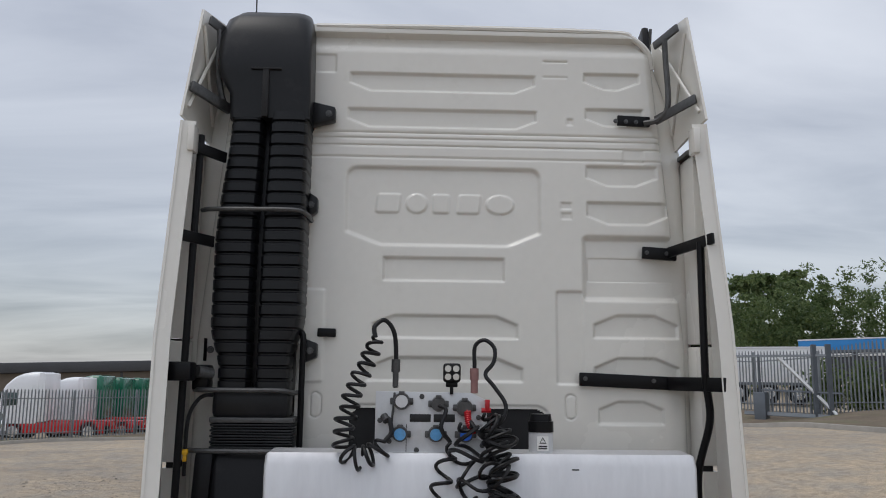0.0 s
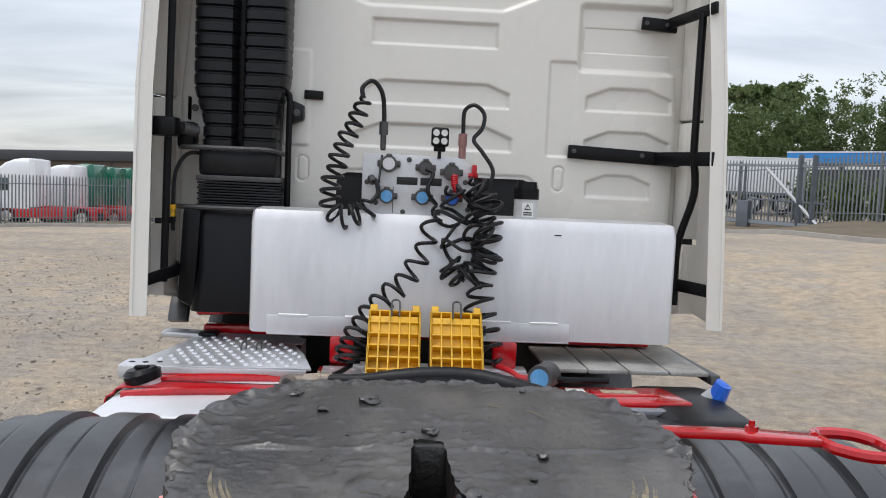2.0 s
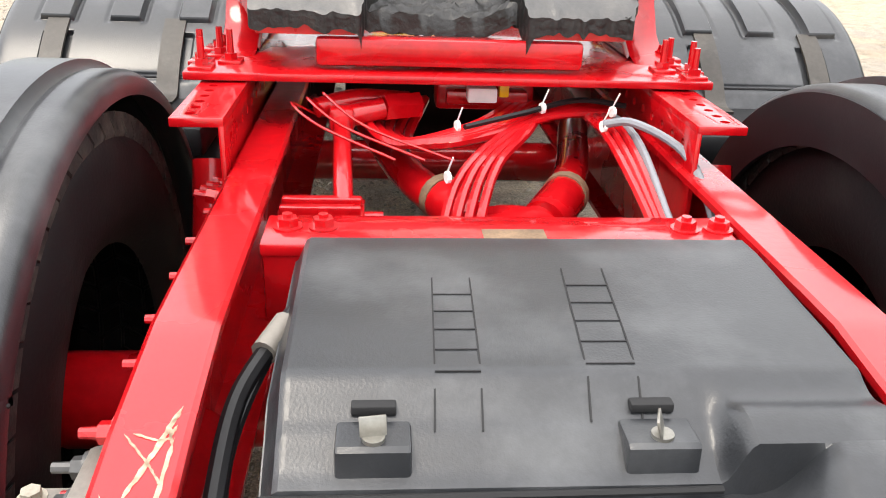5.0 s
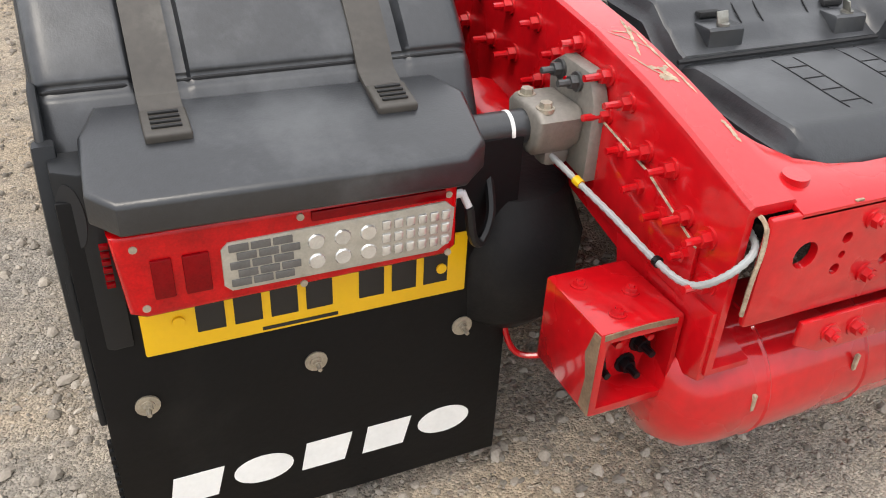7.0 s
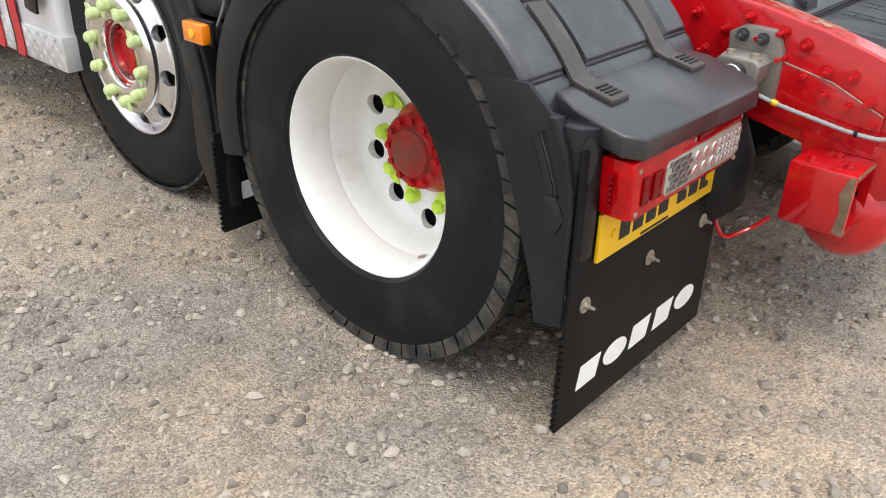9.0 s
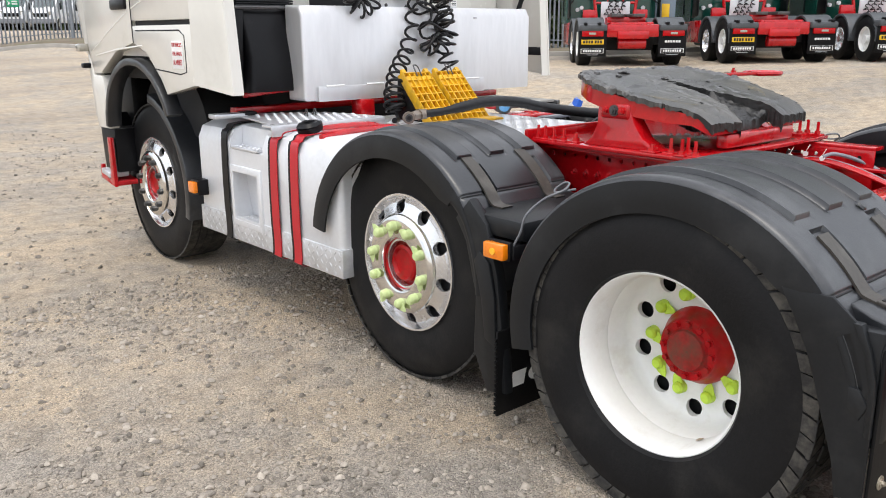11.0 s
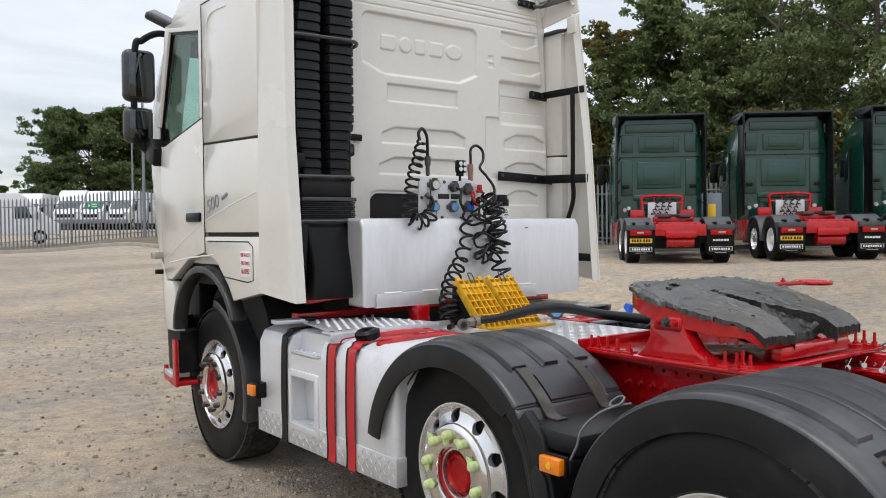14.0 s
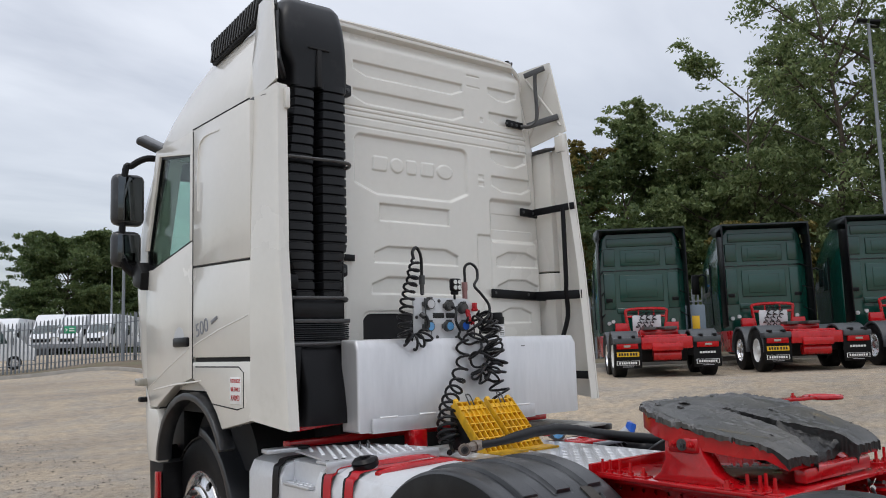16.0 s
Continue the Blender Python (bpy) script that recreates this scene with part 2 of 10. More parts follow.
def pane_mat():
    """Thin green tinted glass: clear with a share of gloss."""
    m = bpy.data.materials.new("tinted_window_glass")
    m.use_nodes = True
    nt = m.node_tree
    n, l = nt.nodes, nt.links
    n.remove(n["Principled BSDF"])
    tr, gl, mx = n.new("ShaderNodeBsdfTransparent"), n.new("ShaderNodeBsdfGlossy"), n.new("ShaderNodeMixShader")
    tr.inputs["Color"].default_value = (0.76, 0.88, 0.83, 1)
    gl.inputs["Roughness"].default_value = 0.02
    mx.inputs[0].default_value = 0.12
    l.new(tr.outputs[0], mx.inputs[1])
    l.new(gl.outputs[0], mx.inputs[2])
    l.new(mx.outputs[0], n["Material Output"].inputs["Surface"])
    return m


M_PANE = pane_mat()


# ---- mesh helpers ----
def link(name, V, F, material, parent=None, label="", angle=32, smooth=True):
    me = bpy.data.meshes.new(name)
    me.from_pydata([tuple(v) for v in V], [], F)
    if smooth:
        me.polygons.foreach_set("use_smooth", [True] * len(me.polygons))
        me.set_sharp_from_angle(angle=radians(angle))
    me.materials.append(material)
    ob = new(name, me)
    if parent:
        ob.parent = parent
    if label:
        ob["label"] = label
    return ob


def part(name, g, material, parent, label="", angle=32, smooth=True):
    return link(name, g[0], g[1], material, parent, label, angle, smooth)


def empty(name, label="", category="", group="", kind=""):
    return tagged(new(name), label, category, group, kind)


def join(*gs):
    V, F = [], []
    for v, f in gs:
        o = len(V)
        V.extend(v)
        F.extend([tuple(i + o for i in q) for q in f])
    return V, F


def move(g, m):
    return [tuple(m @ Vector(v)) for v in g[0]], g[1]


def mirror(g):
    return [(-v[0], v[1], v[2]) for v in g[0]], [tuple(reversed(f)) for f in g[1]]


def bmesh_out(bm):
    bmesh.ops.recalc_face_normals(bm, faces=bm.faces)
    bm.verts.index_update()
    g = [tuple(v.co) for v in bm.verts], [tuple(v.index for v in f.verts) for f in bm.faces]
    bm.free()
    return g


def box(x0, x1, y0, y1, z0, z1, bev=0.004, seg=2):
    bm = bmesh.new()
    bmesh.ops.create_cube(bm, size=1)
    for v in bm.verts:
        v.co = ((x0 + x1) / 2 + v.co.x * (x1 - x0), (y0 + y1) / 2 + v.co.y * (y1 - y0), (z0 + z1) / 2 + v.co.z * (z1 - z0))
    if bev:
        bmesh.ops.bevel(bm, geom=bm.edges[:], offset=min(bev, 0.45 * min(abs(x1 - x0), abs(y1 - y0), abs(z1 - z0))), segments=seg, profile=0.5, affect="EDGES")
    return bmesh_out(bm)


def prism(poly, axis, a0, a1, bev=0.0, seg=2, only=None):
    """A polygon extruded along an axis. poly: pairs in the other two axes, in x, y, z order."""
    bm = bmesh.new()

    def at(p, a):
        return {"x": (a, p[0], p[1]), "y": (p[0], a, p[1]), "z": (p[0], p[1], a)}[axis]

    vs = [bm.verts.new(at(p, a0)) for p in poly]
    ws = [bm.verts.new(at(p, a1)) for p in poly]
    bm.faces.new(vs)
    bm.faces.new(ws)
    n = len(poly)
    for i in range(n):
        bm.faces.new((vs[i], vs[(i + 1) % n], ws[(i + 1) % n], ws[i]))
    bmesh.ops.recalc_face_normals(bm, faces=bm.faces)
    if bev:
        rim = [e for e in bm.edges if len(e.link_faces) == 2 and any(len(f.verts) == n for f in e.link_faces)] if n > 4 else bm.edges[:]
        bmesh.ops.bevel(bm, geom=rim, offset=bev, segments=seg, profile=0.5, affect="EDGES")
    return bmesh_out(bm)


def cyl(p0, p1, r, n=14, r2=None, caps=True):
    p0, p1 = Vector(p0), Vector(p1)
    r2 = r if r2 is None else r2
    d = (p1 - p0).normalized()
    a = d.orthogonal().normalized()
    b = d.cross(a)
    V, F = [], []
    for p, rr in ((p0, r), (p1, r2)):
        for i in range(n):
            t = 2 * math.pi * i / n
            V.append(tuple(p + rr * (math.cos(t) * a + math.sin(t) * b)))
    for i in range(n):
        F.append((i, (i + 1) % n, n + (i + 1) % n, n + i))
    if caps:
        F.append(tuple(reversed(range(n))))
        F.append(tuple(range(n, 2 * n)))
    return V, F


def spline(pts, per=8):
    """Smooth curve through points."""
    P = [Vector(p) for p in pts]
    P = [2 * P[0] - P[1]] + P + [2 * P[-1] - P[-2]]
    out = []
    for i in range(1, len(P) - 2):
        a, b, c, d = P[i - 1:i + 3]
        for k in range(per):
            t = k / per
            out.append(0.5 * (2 * b + (c - a) * t + (2 * a - 5 * b + 4 * c - d) * t * t + (3 * b - a - 3 * c + d) * t ** 3))
    return out + [P[-2]]


def tube(pts, r, n=8, caps=True, radii=None):
    P = [Vector(p) for p in pts]
    V, F = [], []
    up = None
    for i, p in enumerate(P):
        d = (P[min(i + 1, len(P) - 1)] - P[max(i - 1, 0)]).normalized()
        if up is None:
            up = d.orthogonal().normalized()
        up = (up - d * up.dot(d))
        up = up.normalized() if up.length > 1e-6 else d.orthogonal().normalized()
        b = d.cross(up)
        rr = radii[i] if radii else r
        for k in range(n):
            t = 2 * math.pi * k / n
            V.append(tuple(p + rr * (math.cos(t) * up + math.sin(t) * b)))
    for i in range(len(P) - 1):
        for k in range(n):
            F.append((i * n + k, i * n + (k + 1) % n, (i + 1) * n + (k + 1) % n, (i + 1) * n + k))
    if caps:
        F.append(tuple(reversed(range(n))))
        F.append(tuple(range((len(P) - 1) * n, len(P) * n)))
    return V, F


def coil(pts, R, turns, r, n=6, seg=14, wob=0.0, seed=1, ease=None):
    """A helical hose round a smooth curve. R: coil radius, a number or (start, end)."""
    rnd = random.Random(seed)
    c = spline(pts, 24)
    L = [0]
    for a, b in zip(c, c[1:]):
        L.append(L[-1] + (b - a).length)
    R0, R1 = R if isinstance(R, tuple) else (R, R)
    out = []
    N = int(turns * seg)
    up = None
    j = 0
    ph = [rnd.uniform(0, 6.28) for _ in range(4)]
    for i in range(N + 1):
        u = i / N
        s = (ease(u) if ease else u) * L[-1]
        while j < len(L) - 2 and L[j + 1] < s:
            j += 1
        f = (s - L[j]) / max(1e-9, L[j + 1] - L[j])
        p = c[j].lerp(c[j + 1], f)
        d = (c[j + 1] - c[j]).normalized()
        if up is None:
            up = d.orthogonal().normalized()
        up = (up - d * up.dot(d)).normalized()
        b = d.cross(up)
        rr = R0 + (R1 - R0) * u
        rr *= 1 + wob * math.sin(3.1 * u * turns + ph[0])
        t = 2 * math.pi * u * turns
        off = wob * 0.6 * rr * (math.sin(1.7 * t + ph[1]) * up + math.sin(2.3 * t + ph[2]) * b)
        fade = min(1, u * turns / 0.6, (1 - u) * turns / 0.6)
        out.append(p + fade * (rr * (math.cos(t) * up + math.sin(t) * b) + off))
    return tube(out, r, n)


def lathe(prof, x0=0.0, y0=0.0, z0=0.0, n=48, closed=False):
    """Turned round an axis along x. prof: (x, r) pairs."""
    V, F = [], []
    m = len(prof)
    for i in range(n):
        t = 2 * math.pi * i / n
        for x, r in prof:
            V.append((x0 + x, y0 + r * math.cos(t), z0 + r * math.sin(t)))
    for i in range(n):
        for k in range(m if closed else m - 1):
            a, b = i * m + k, i * m + (k + 1) % m
            c, d = ((i + 1) % n) * m + (k + 1) % m, ((i + 1) % n) * m + k
            F.append((a, b, c, d))
    return V, F


def shell(f, us, vs, thick=None):
    """A sheet f(u, v) -> point; with thick, f(u, v) gives (point, inward vector) and the sheet gets depth."""
    nu, nv = len(us), len(vs)
    V, W = [], []
    for u in us:
        for v in vs:
            p = f(u, v)
            if thick:
                V.append(tuple(p[0]))
                W.append(tuple(Vector(p[0]) + thick * Vector(p[1])))
            else:
                V.append(tuple(p))
    F = []
    for i in range(nu - 1):
        for k in range(nv - 1):
            F.append((i * nv + k, (i + 1) * nv + k, (i + 1) * nv + k + 1, i * nv + k + 1))
    if thick:
        o = len(V)
        V += W
        F += [tuple(o + q for q in reversed(f)) for f in F[:]]
        rim = [(i, 0) for i in range(nu)] + [(nu - 1, k) for k in range(1, nv)] + [(i, nv - 1) for i in range(nu - 2, -1, -1)] + [(0, k) for k in range(nv - 2, 0, -1)]
        for a, b in zip(rim, rim[1:] + rim[:1]):
            p, q = a[0] * nv + a[1], b[0] * nv + b[1]
            F.append((p, o + p, o + q, q))
    return V, F


def cut(g, *tools):
    """g with the tools' volumes cut out."""
    obs = []
    for i, q in enumerate((g, *tools)):
        me = bpy.data.meshes.new("cut")
        me.from_pydata([tuple(v) for v in q[0]], [], q[1])
        bm = bmesh.new()
        bm.from_mesh(me)
        bmesh.ops.recalc_face_normals(bm, faces=bm.faces)
        bm.to_mesh(me)
        bm.free()
        obs.append(new("cut", me))
    for t in obs[1:]:
        md = obs[0].modifiers.new("b", "BOOLEAN")
        md.object, md.operation, md.solver = t, "DIFFERENCE", "EXACT"
    dg = bpy.context.evaluated_depsgraph_get()
    me = bpy.data.meshes.new_from_object(obs[0].evaluated_get(dg))
    out = [tuple(v.co) for v in me.vertices], [tuple(p.vertices) for p in me.polygons]
    for o in obs:
        d = o.data
        bpy.data.objects.remove(o)
        bpy.data.meshes.remove(d)
    bpy.data.meshes.remove(me)
    return out


def bolt(p, d, r=0.011, h=0.010, shank=0.012, n=6, washer=True):
    """Hex head or nut with washer and stud end, on the surface point p along d."""
    p, d = Vector(p), Vector(d).normalized()
    gs = []
    if washer:
        gs.append(cyl(p - 0.004 * d, p + 0.003 * d, r * 1.35, 14))
    gs.append(cyl(p, p + (0.003 + h) * d, r, 6, r * 0.94))
    if shank:
        gs.append(cyl(p + h * d, p + (0.003 + h + shank) * d, r * 0.52, 8, r * 0.46))
    return join(*gs)


def sstep(a, b, x):
    t = min(1.0, max(0.0, (x - a) / (b - a)))
    return t * t * (3 - 2 * t)


def lin(a, b, n):
    return [a + (b - a) * i / (n - 1) for i in range(n)]


# ---- ground level ----
GROUND_AT = [(0, 0, 0), (-3, -2, 0), (-3, 6, 0), (0, 9, 0), (4, 3, 0), (-2, 13, 0), (3, -4, 0), (-8, 2, -0.05), (13.1, 11.35, 0.64), (14.5, 13, 0.7), (15.9, 9.1, 0.68), (17.7, 6.6, 0.73), (19, 9, 0.75), (22, 14, 1.0),
             (3, 38, 0.7), (9.6, 38, 1.25), (-17.7, 37, -1.0), (-13.8, 42, -1.0), (13, 31, 0.78), (15.2, 25.7, 1.1), (11.4, 27.6, 0.36), (13.2, 22.2, 0.6), (-30, 60, -1.3), (30, 60, 2.0),
             (-19, 46, -1.55), (-22, 44.5, -1.5), (-18, 49, -1.70), (-17, 56, -1.85), (-17, 63, -1.95), (6, 45, 1.0), (10, 54, 1.72), (14, 52, 1.7)]


def ground_z(x, y):
    sw = sz = 0.0
    for gx, gy, gz in GROUND_AT:
        w = 1 / ((x - gx) ** 2 + (y - gy) ** 2 + 4) ** 1.5
        sw += w
        sz += w * gz
    return sz / sw * sstep(7, 15, math.hypot(x + 1, y - 3))


# ---- the white and red tractor unit ----
truck = empty("tractor_unit", "cream white tractor unit with red chassis and grey mudguards", "truck")
AX_R, AX_M, AX_F, AXZ, TYRE = 0.63, 2.00, 4.65, 0.515, 0.522


# -- cab shell --
def outline(hw, yr, yf, rr, rf, k=6):
    """Half-rounded plan outline of the cab, counter-clockwise."""
    P = []
    for cx, cy, r, a0 in ((hw - rr, yr + rr, rr, -90), (hw - rf, yf - rf, rf, 0), (-hw + rf, yf - rf, rf, 90), (-hw + rr, yr + rr, rr, 180)):
        for i in range(k + 1):
            a = radians(a0 + 90 * i / k)
            P.append((cx + r * math.cos(a), cy + r * math.sin(a)))
    return P


def loft(levels):
    V, F = [], []
    for z, pts in levels:
        V += [(x, y, z) for x, y in pts]
    n = len(levels[0][1])
    for i in range(len(levels) - 1):
        for k in range(n):
            F.append((i * n + k, i * n + (k + 1) % n, (i + 1) * n + (k + 1) % n, (i + 1) * n + k))
    F.append(tuple(reversed(range(n))))
    F.append(tuple(range((len(levels) - 1) * n, len(levels) * n)))
    return V, F


CAB_LV = [(1.34, 1.18, 5.70), (1.6, 1.19, 5.76), (2.0, 1.20, 5.80), (2.3, 1.20, 5.80), (2.6, 1.19, 5.72), (2.96, 1.175, 5.50), (3.0, 1.185, 5.46),
          (3.2, 1.14, 5.27), (3.35, 1.10, 5.08), (3.5, 1.05, 4.82), (3.58, 1.01, 4.62), (3.63, 0.94, 4.42), (3.66, 0.82, 4.2)]
WIN = [(4.46, 2.285), (5.10, 2.175), (5.20, 2.20), (5.20, 2.29), (4.97, 2.915), (4.46, 2.835)]
cab_shell = cut(loft([(z, outline(hw, 3.72, yf, 0.07, 0.34)) for z, hw, yf in CAB_LV]), box(-1.08, 1.08, 4.35, 6.4, 2.10, 2.90, 0), prism(WIN, "x", -1.5, 1.5))
cab = part("cab", cab_shell, M_CAB, truck, "cream white sleeper cab", 40)


# -- pressed rear wall --
def rrect(x, z, x0, x1, z0, z1, r):
    qx = abs(x - (x0 + x1) / 2) - (x1 - x0) / 2 + r
    qz = abs(z - (z0 + z1) / 2) - (z1 - z0) / 2 + r
    return math.hypot(max(qx, 0), max(qz, 0)) + min(max(qx, qz), 0) - r


def poly_d(x, z, P):
    """Signed distance to a convex outline given counter-clockwise."""
    d = -9.0
    for (ax, az), (bx, bz) in zip(P, P[1:] + P[:1]):
        L = math.hypot(bx - ax, bz - az)
        d = max(d, ((x - ax) * (bz - az) - (z - az) * (bx - ax)) / L)
    return d


def cham(x0, x1, z0, z1, c):
    return [(x0 + c, z0), (x1 - c, z0), (x1, z0 + 0.4 * c), (x1, z1), (x0, z1), (x0, z0 + 0.4 * c)]


def cham_t(x0, x1, z0, z1, c):
    return [(x0, z0), (x1, z0), (x1, z1 - 0.4 * c), (x1 - c, z1), (x0 + c, z1), (x0, z1 - 0.4 * c)]


RIBS = [cham(-0.468, 0.437, 3.313, 3.399, 0.10), cham(-0.474, 0.444, 3.130, 3.217, 0.10),
        cham(0.684, 0.957, 3.341, 3.420, 0.10), cham(0.690, 0.972, 3.155, 3.238, 0.09),
        cham(0.688, 1.03, 2.854, 2.949, 0.10), cham(0.690, 1.08, 2.664, 2.769, 0.10),
        cham(0.695, 1.12, 2.391, 2.494, 0.004), cham_t(0.712, 1.11, 2.119, 2.223, 0.11), cham_t(0.714, 1.11, 1.930, 2.023, 0.11),
        cham_t(0.730, 1.03, 1.720, 1.822, 0.09),
        cham(-0.286, 0.284, 2.379, 2.486, 0.004), cham_t(-0.332, 0.348, 2.109, 2.212, 0.10), cham_t(-0.358, 0.370, 1.910, 2.016, 0.12)]
ARCH = [(-0.47, 1.90), (-0.375, 2.235), (-0.22, 2.325), (0.225, 2.325), (0.385, 2.235), (0.475, 1.90)]
VPANEL = [(-0.47, 2.62), (-0.30, 2.555), (0.30, 2.555), (0.455, 2.62), (0.46, 2.925), (-0.47, 2.925)]
BADGE = [(-0.34, -0.20, 0), (-0.185, -0.085, 1), (-0.07, 0.035, 2), (0.05, 0.185, 0), (0.20, 0.335, 1)]


def wall_w(z):
    w = 1.155 if z < 2.1 else 1.155 - (z - 2.1) * 0.088
    t = z - 3.50
    if t > 0:
        w -= 0.13 * (1 - math.sqrt(max(0, 1 - (t / 0.125) ** 2)))
    return w


def wall_h(x, z):
    h = 0.0
    for P in RIBS:
        if P[0][0] - 0.15 < x < P[1][0] + 0.15 and P[0][1] - 0.06 < z < P[3][1] + 0.06:
            h += 0.015 * sstep(0.007, -0.006, poly_d(x, z, P))
    h += 0.018 * sstep(0.011, -0.009, rrect(x, z, -0.47, 0.46, 2.545, 2.925, 0.05)) * sstep(0.02, -0.004, poly_d(x, z, VPANEL))
    d = poly_d(x, z, ARCH)
    if z > 1.93:
        h += 0.016 * (sstep(0.010, 0.0, d) - sstep(-0.034, -0.046, d))
    # tall recess in the right column
    d = rrect(x, z, 0.667, 1.14, 2.297, 2.600, 0.02)
    h += 0.026 * sstep(0.012, -0.018, d)
    h += 0.010 * sstep(0.006, -0.006, rrect(x, z, 0.535, 0.66, 1.90, 2.335, 0.01))
    h -= 0.008 * sstep(0.006, -0.006, rrect(x, z, -0.68, -0.56, 1.90, 2.33, 0.01))
    for zz in (3.098, 3.070, 3.034, 2.975):
        h += 0.005 * sstep(0.007, 0.002, abs(z - zz))
    for a in (-0.587, 0.597):
        d = rrect(x, z, a - 0.028, a + 0.028, 1.735, 1.855, 0.027)
        h += 0.007 * sstep(0.006, 0.0, abs(d + 0.004))
    for a, b, c, e in ((0.562, 0.612, 2.735, 2.765), (0.562, 0.612, 2.685, 2.715), (0.595, 0.625, 3.155, 3.185), (-0.66, -0.54, 3.40, 3.49), (0.48, 0.60, 3.475, 3.482),
                       (0.48, 0.60, 3.395, 3.40), (0.87, 0.97, 2.965, 3.03)):
        h += 0.006 * sstep(0.004, -0.003, rrect(x, z, a, b, c, e, 0.002))
    h += 0.006 * sstep(0.006, -0.004, rrect(x, z, -0.44, 0.50, 1.5, 1.80, 0.07))
    # five plain pressed marks in place of the maker's name
    for a, b, k in BADGE:
        if a - 0.03 < x < b + 0.03 and 2.69 < z < 2.82:
            if k == 1:
                d = (math.hypot((x - (a + b) / 2) / ((b - a) / 2), (z - 2.752) / 0.047) - 1) * 0.05
            else:
                d = rrect(x - (0.12 if k == 0 else 0) * (z - 2.752), z, a + 0.014, b - 0.014, 2.706, 2.798, 0.012)
            h -= 0.008 * sstep(0.004, -0.004, d)
    # the top rolls back under the rim
    h += 0.03 * sstep(3.50, 3.60, z) - 0.045 * sstep(3.585, 3.605, z)
    return h


us = [-1.0] + lin(-0.985, 0.985, 380) + [1.0]
zs = lin(1.18, 3.624, 470)
V, F = [], []
for z in zs:
    w = wall_w(z)
    for u in us:
        x = u * w
        edge = 0.05 * (1 - math.sqrt(max(0.0, 1 - max(0.0, (abs(x) - (w - 0.05)) / 0.05) ** 2)))
        V.append((x, 3.690 + wall_h(x, z) + edge, z))
nu = len(us)
OPEN = lambda x, z: rrect(x, z, -0.43, 0.485, 1.40, 1.785, 0.06) < 0
for i in range(len(zs) - 1):
    for k in range(nu - 1):
        zc, xc = (zs[i] + zs[i + 1]) / 2, (us[k] + us[k + 1]) / 2 * wall_w((zs[i] + zs[i + 1]) / 2)
        if not OPEN(xc, zc):
            F.append((i * nu + k, i * nu + k + 1, (i + 1) * nu + k + 1, (i + 1) * nu + k))
part("rear_wall", (V, F), M_CAB, cab, "pressed steel rear wall with horizontal ribs", 50)
# near-black sheet added behind the gap to paint its shade
part("opening_shade", join(box(-0.46, 0.52, 3.705, 3.717, 1.35, 1.82, 0)), M_NEARBLACK, cab, "near-black sheet for the shade in the wall opening")
# roof edge rim
part("roof_rim", tube(spline([(-0.64, 3.69, 3.635), (0.0, 3.685, 3.640), (0.80, 3.69, 3.637), (0.93, 3.695, 3.61), (1.01, 3.705, 3.54), (1.03, 3.72, 3.46)], 8), 0.016, 8), M_CAB, cab)


# -- side panels, left and right --
def both(name, g, m, parent, label="", angle=32):
    a = part(name, g, m, parent, label, angle)
    b = part(name, mirror(g), m, parent, label, angle)
    return a, b


SX0, SX1 = -1.242, -1.17


def side(name, poly, m=M_CAB, label="", x0=SX0, x1=SX1, bev=0.007, parent=None):
    return both(name, prism(poly, "x", x0, x1, bev), m, parent or cab, label, 40)


def arcp(cy, cz, ry, rz, a0, a1, n=9):
    return [(cy + ry * math.cos(radians(a0 + (a1 - a0) * i / (n - 1))), cz + rz * math.sin(radians(a0 + (a1 - a0) * i / (n - 1)))) for i in range(n)]


side("door", [(4.392, 1.42)] + [(4.70, 1.36), (5.0, 1.22), (5.12, 1.22), (5.19, 1.40), (5.215, 1.8), (5.225, 2.16), (5.10, 2.155), (4.392, 2.275)], label="white cab door")
side("door_frame", [(4.392, 2.28), (4.44, 2.28), (4.44, 2.84), (4.98, 2.93), (5.20, 2.30), (5.255, 2.30), (5.05, 2.985), (4.392, 2.985)], M_CAB)
both("window_seal", cut(prism([(4.43, 2.27), (5.11, 2.15), (5.23, 2.18), (5.23, 2.30), (4.99, 2.945), (4.43, 2.86)], "x", -1.225, -1.17), prism(WIN, "x", -1.5, -1.0)), M_BLK, cab, "black window rubber", 40)
for ob in side("side_window", WIN, M_PANE, "green tinted door window", -1.216, -1.211, 0.0):
    ob.visible_shadow = False
ws = part("windscreen", prism([(5.70, 2.10), (5.705, 2.10), (5.505, 2.90), (5.50, 2.90)], "x", -1.05, 1.05), M_PANE, cab, "tinted windscreen")
ws.visible_shadow = False
for name_, g_ in (("cab_floor", box(-1.07, 1.07, 4.36, 5.9, 2.104, 2.112, 0)), ("cab_ceiling", box(-1.07, 1.07, 4.36, 5.5, 2.888, 2.896, 0)), ("sleeper_wall", box(-1.07, 1.07, 4.354, 4.362, 2.10, 2.90, 0))):
    part(name_, g_, M_NEARBLACK, cab)
part("seat_back", box(-0.85, -0.35, 4.55, 4.70, 2.11, 2.62, 0.06, 3), M_NEARBLACK, cab, "dark driver seat back")
part("steering_wheel", tube([(-0.55 + 0.22 * math.cos(t), 5.25 + 0.12 * math.sin(t), 2.22 + 0.16 * math.sin(t)) for t in lin(0, 2 * math.pi, 25)], 0.018, 8), M_BLK, cab)
side("side_panel", [(3.575, 2.088), (4.380, 2.114), (4.380, 2.985), (3.575, 2.985)], label="upper sleeper side panel")
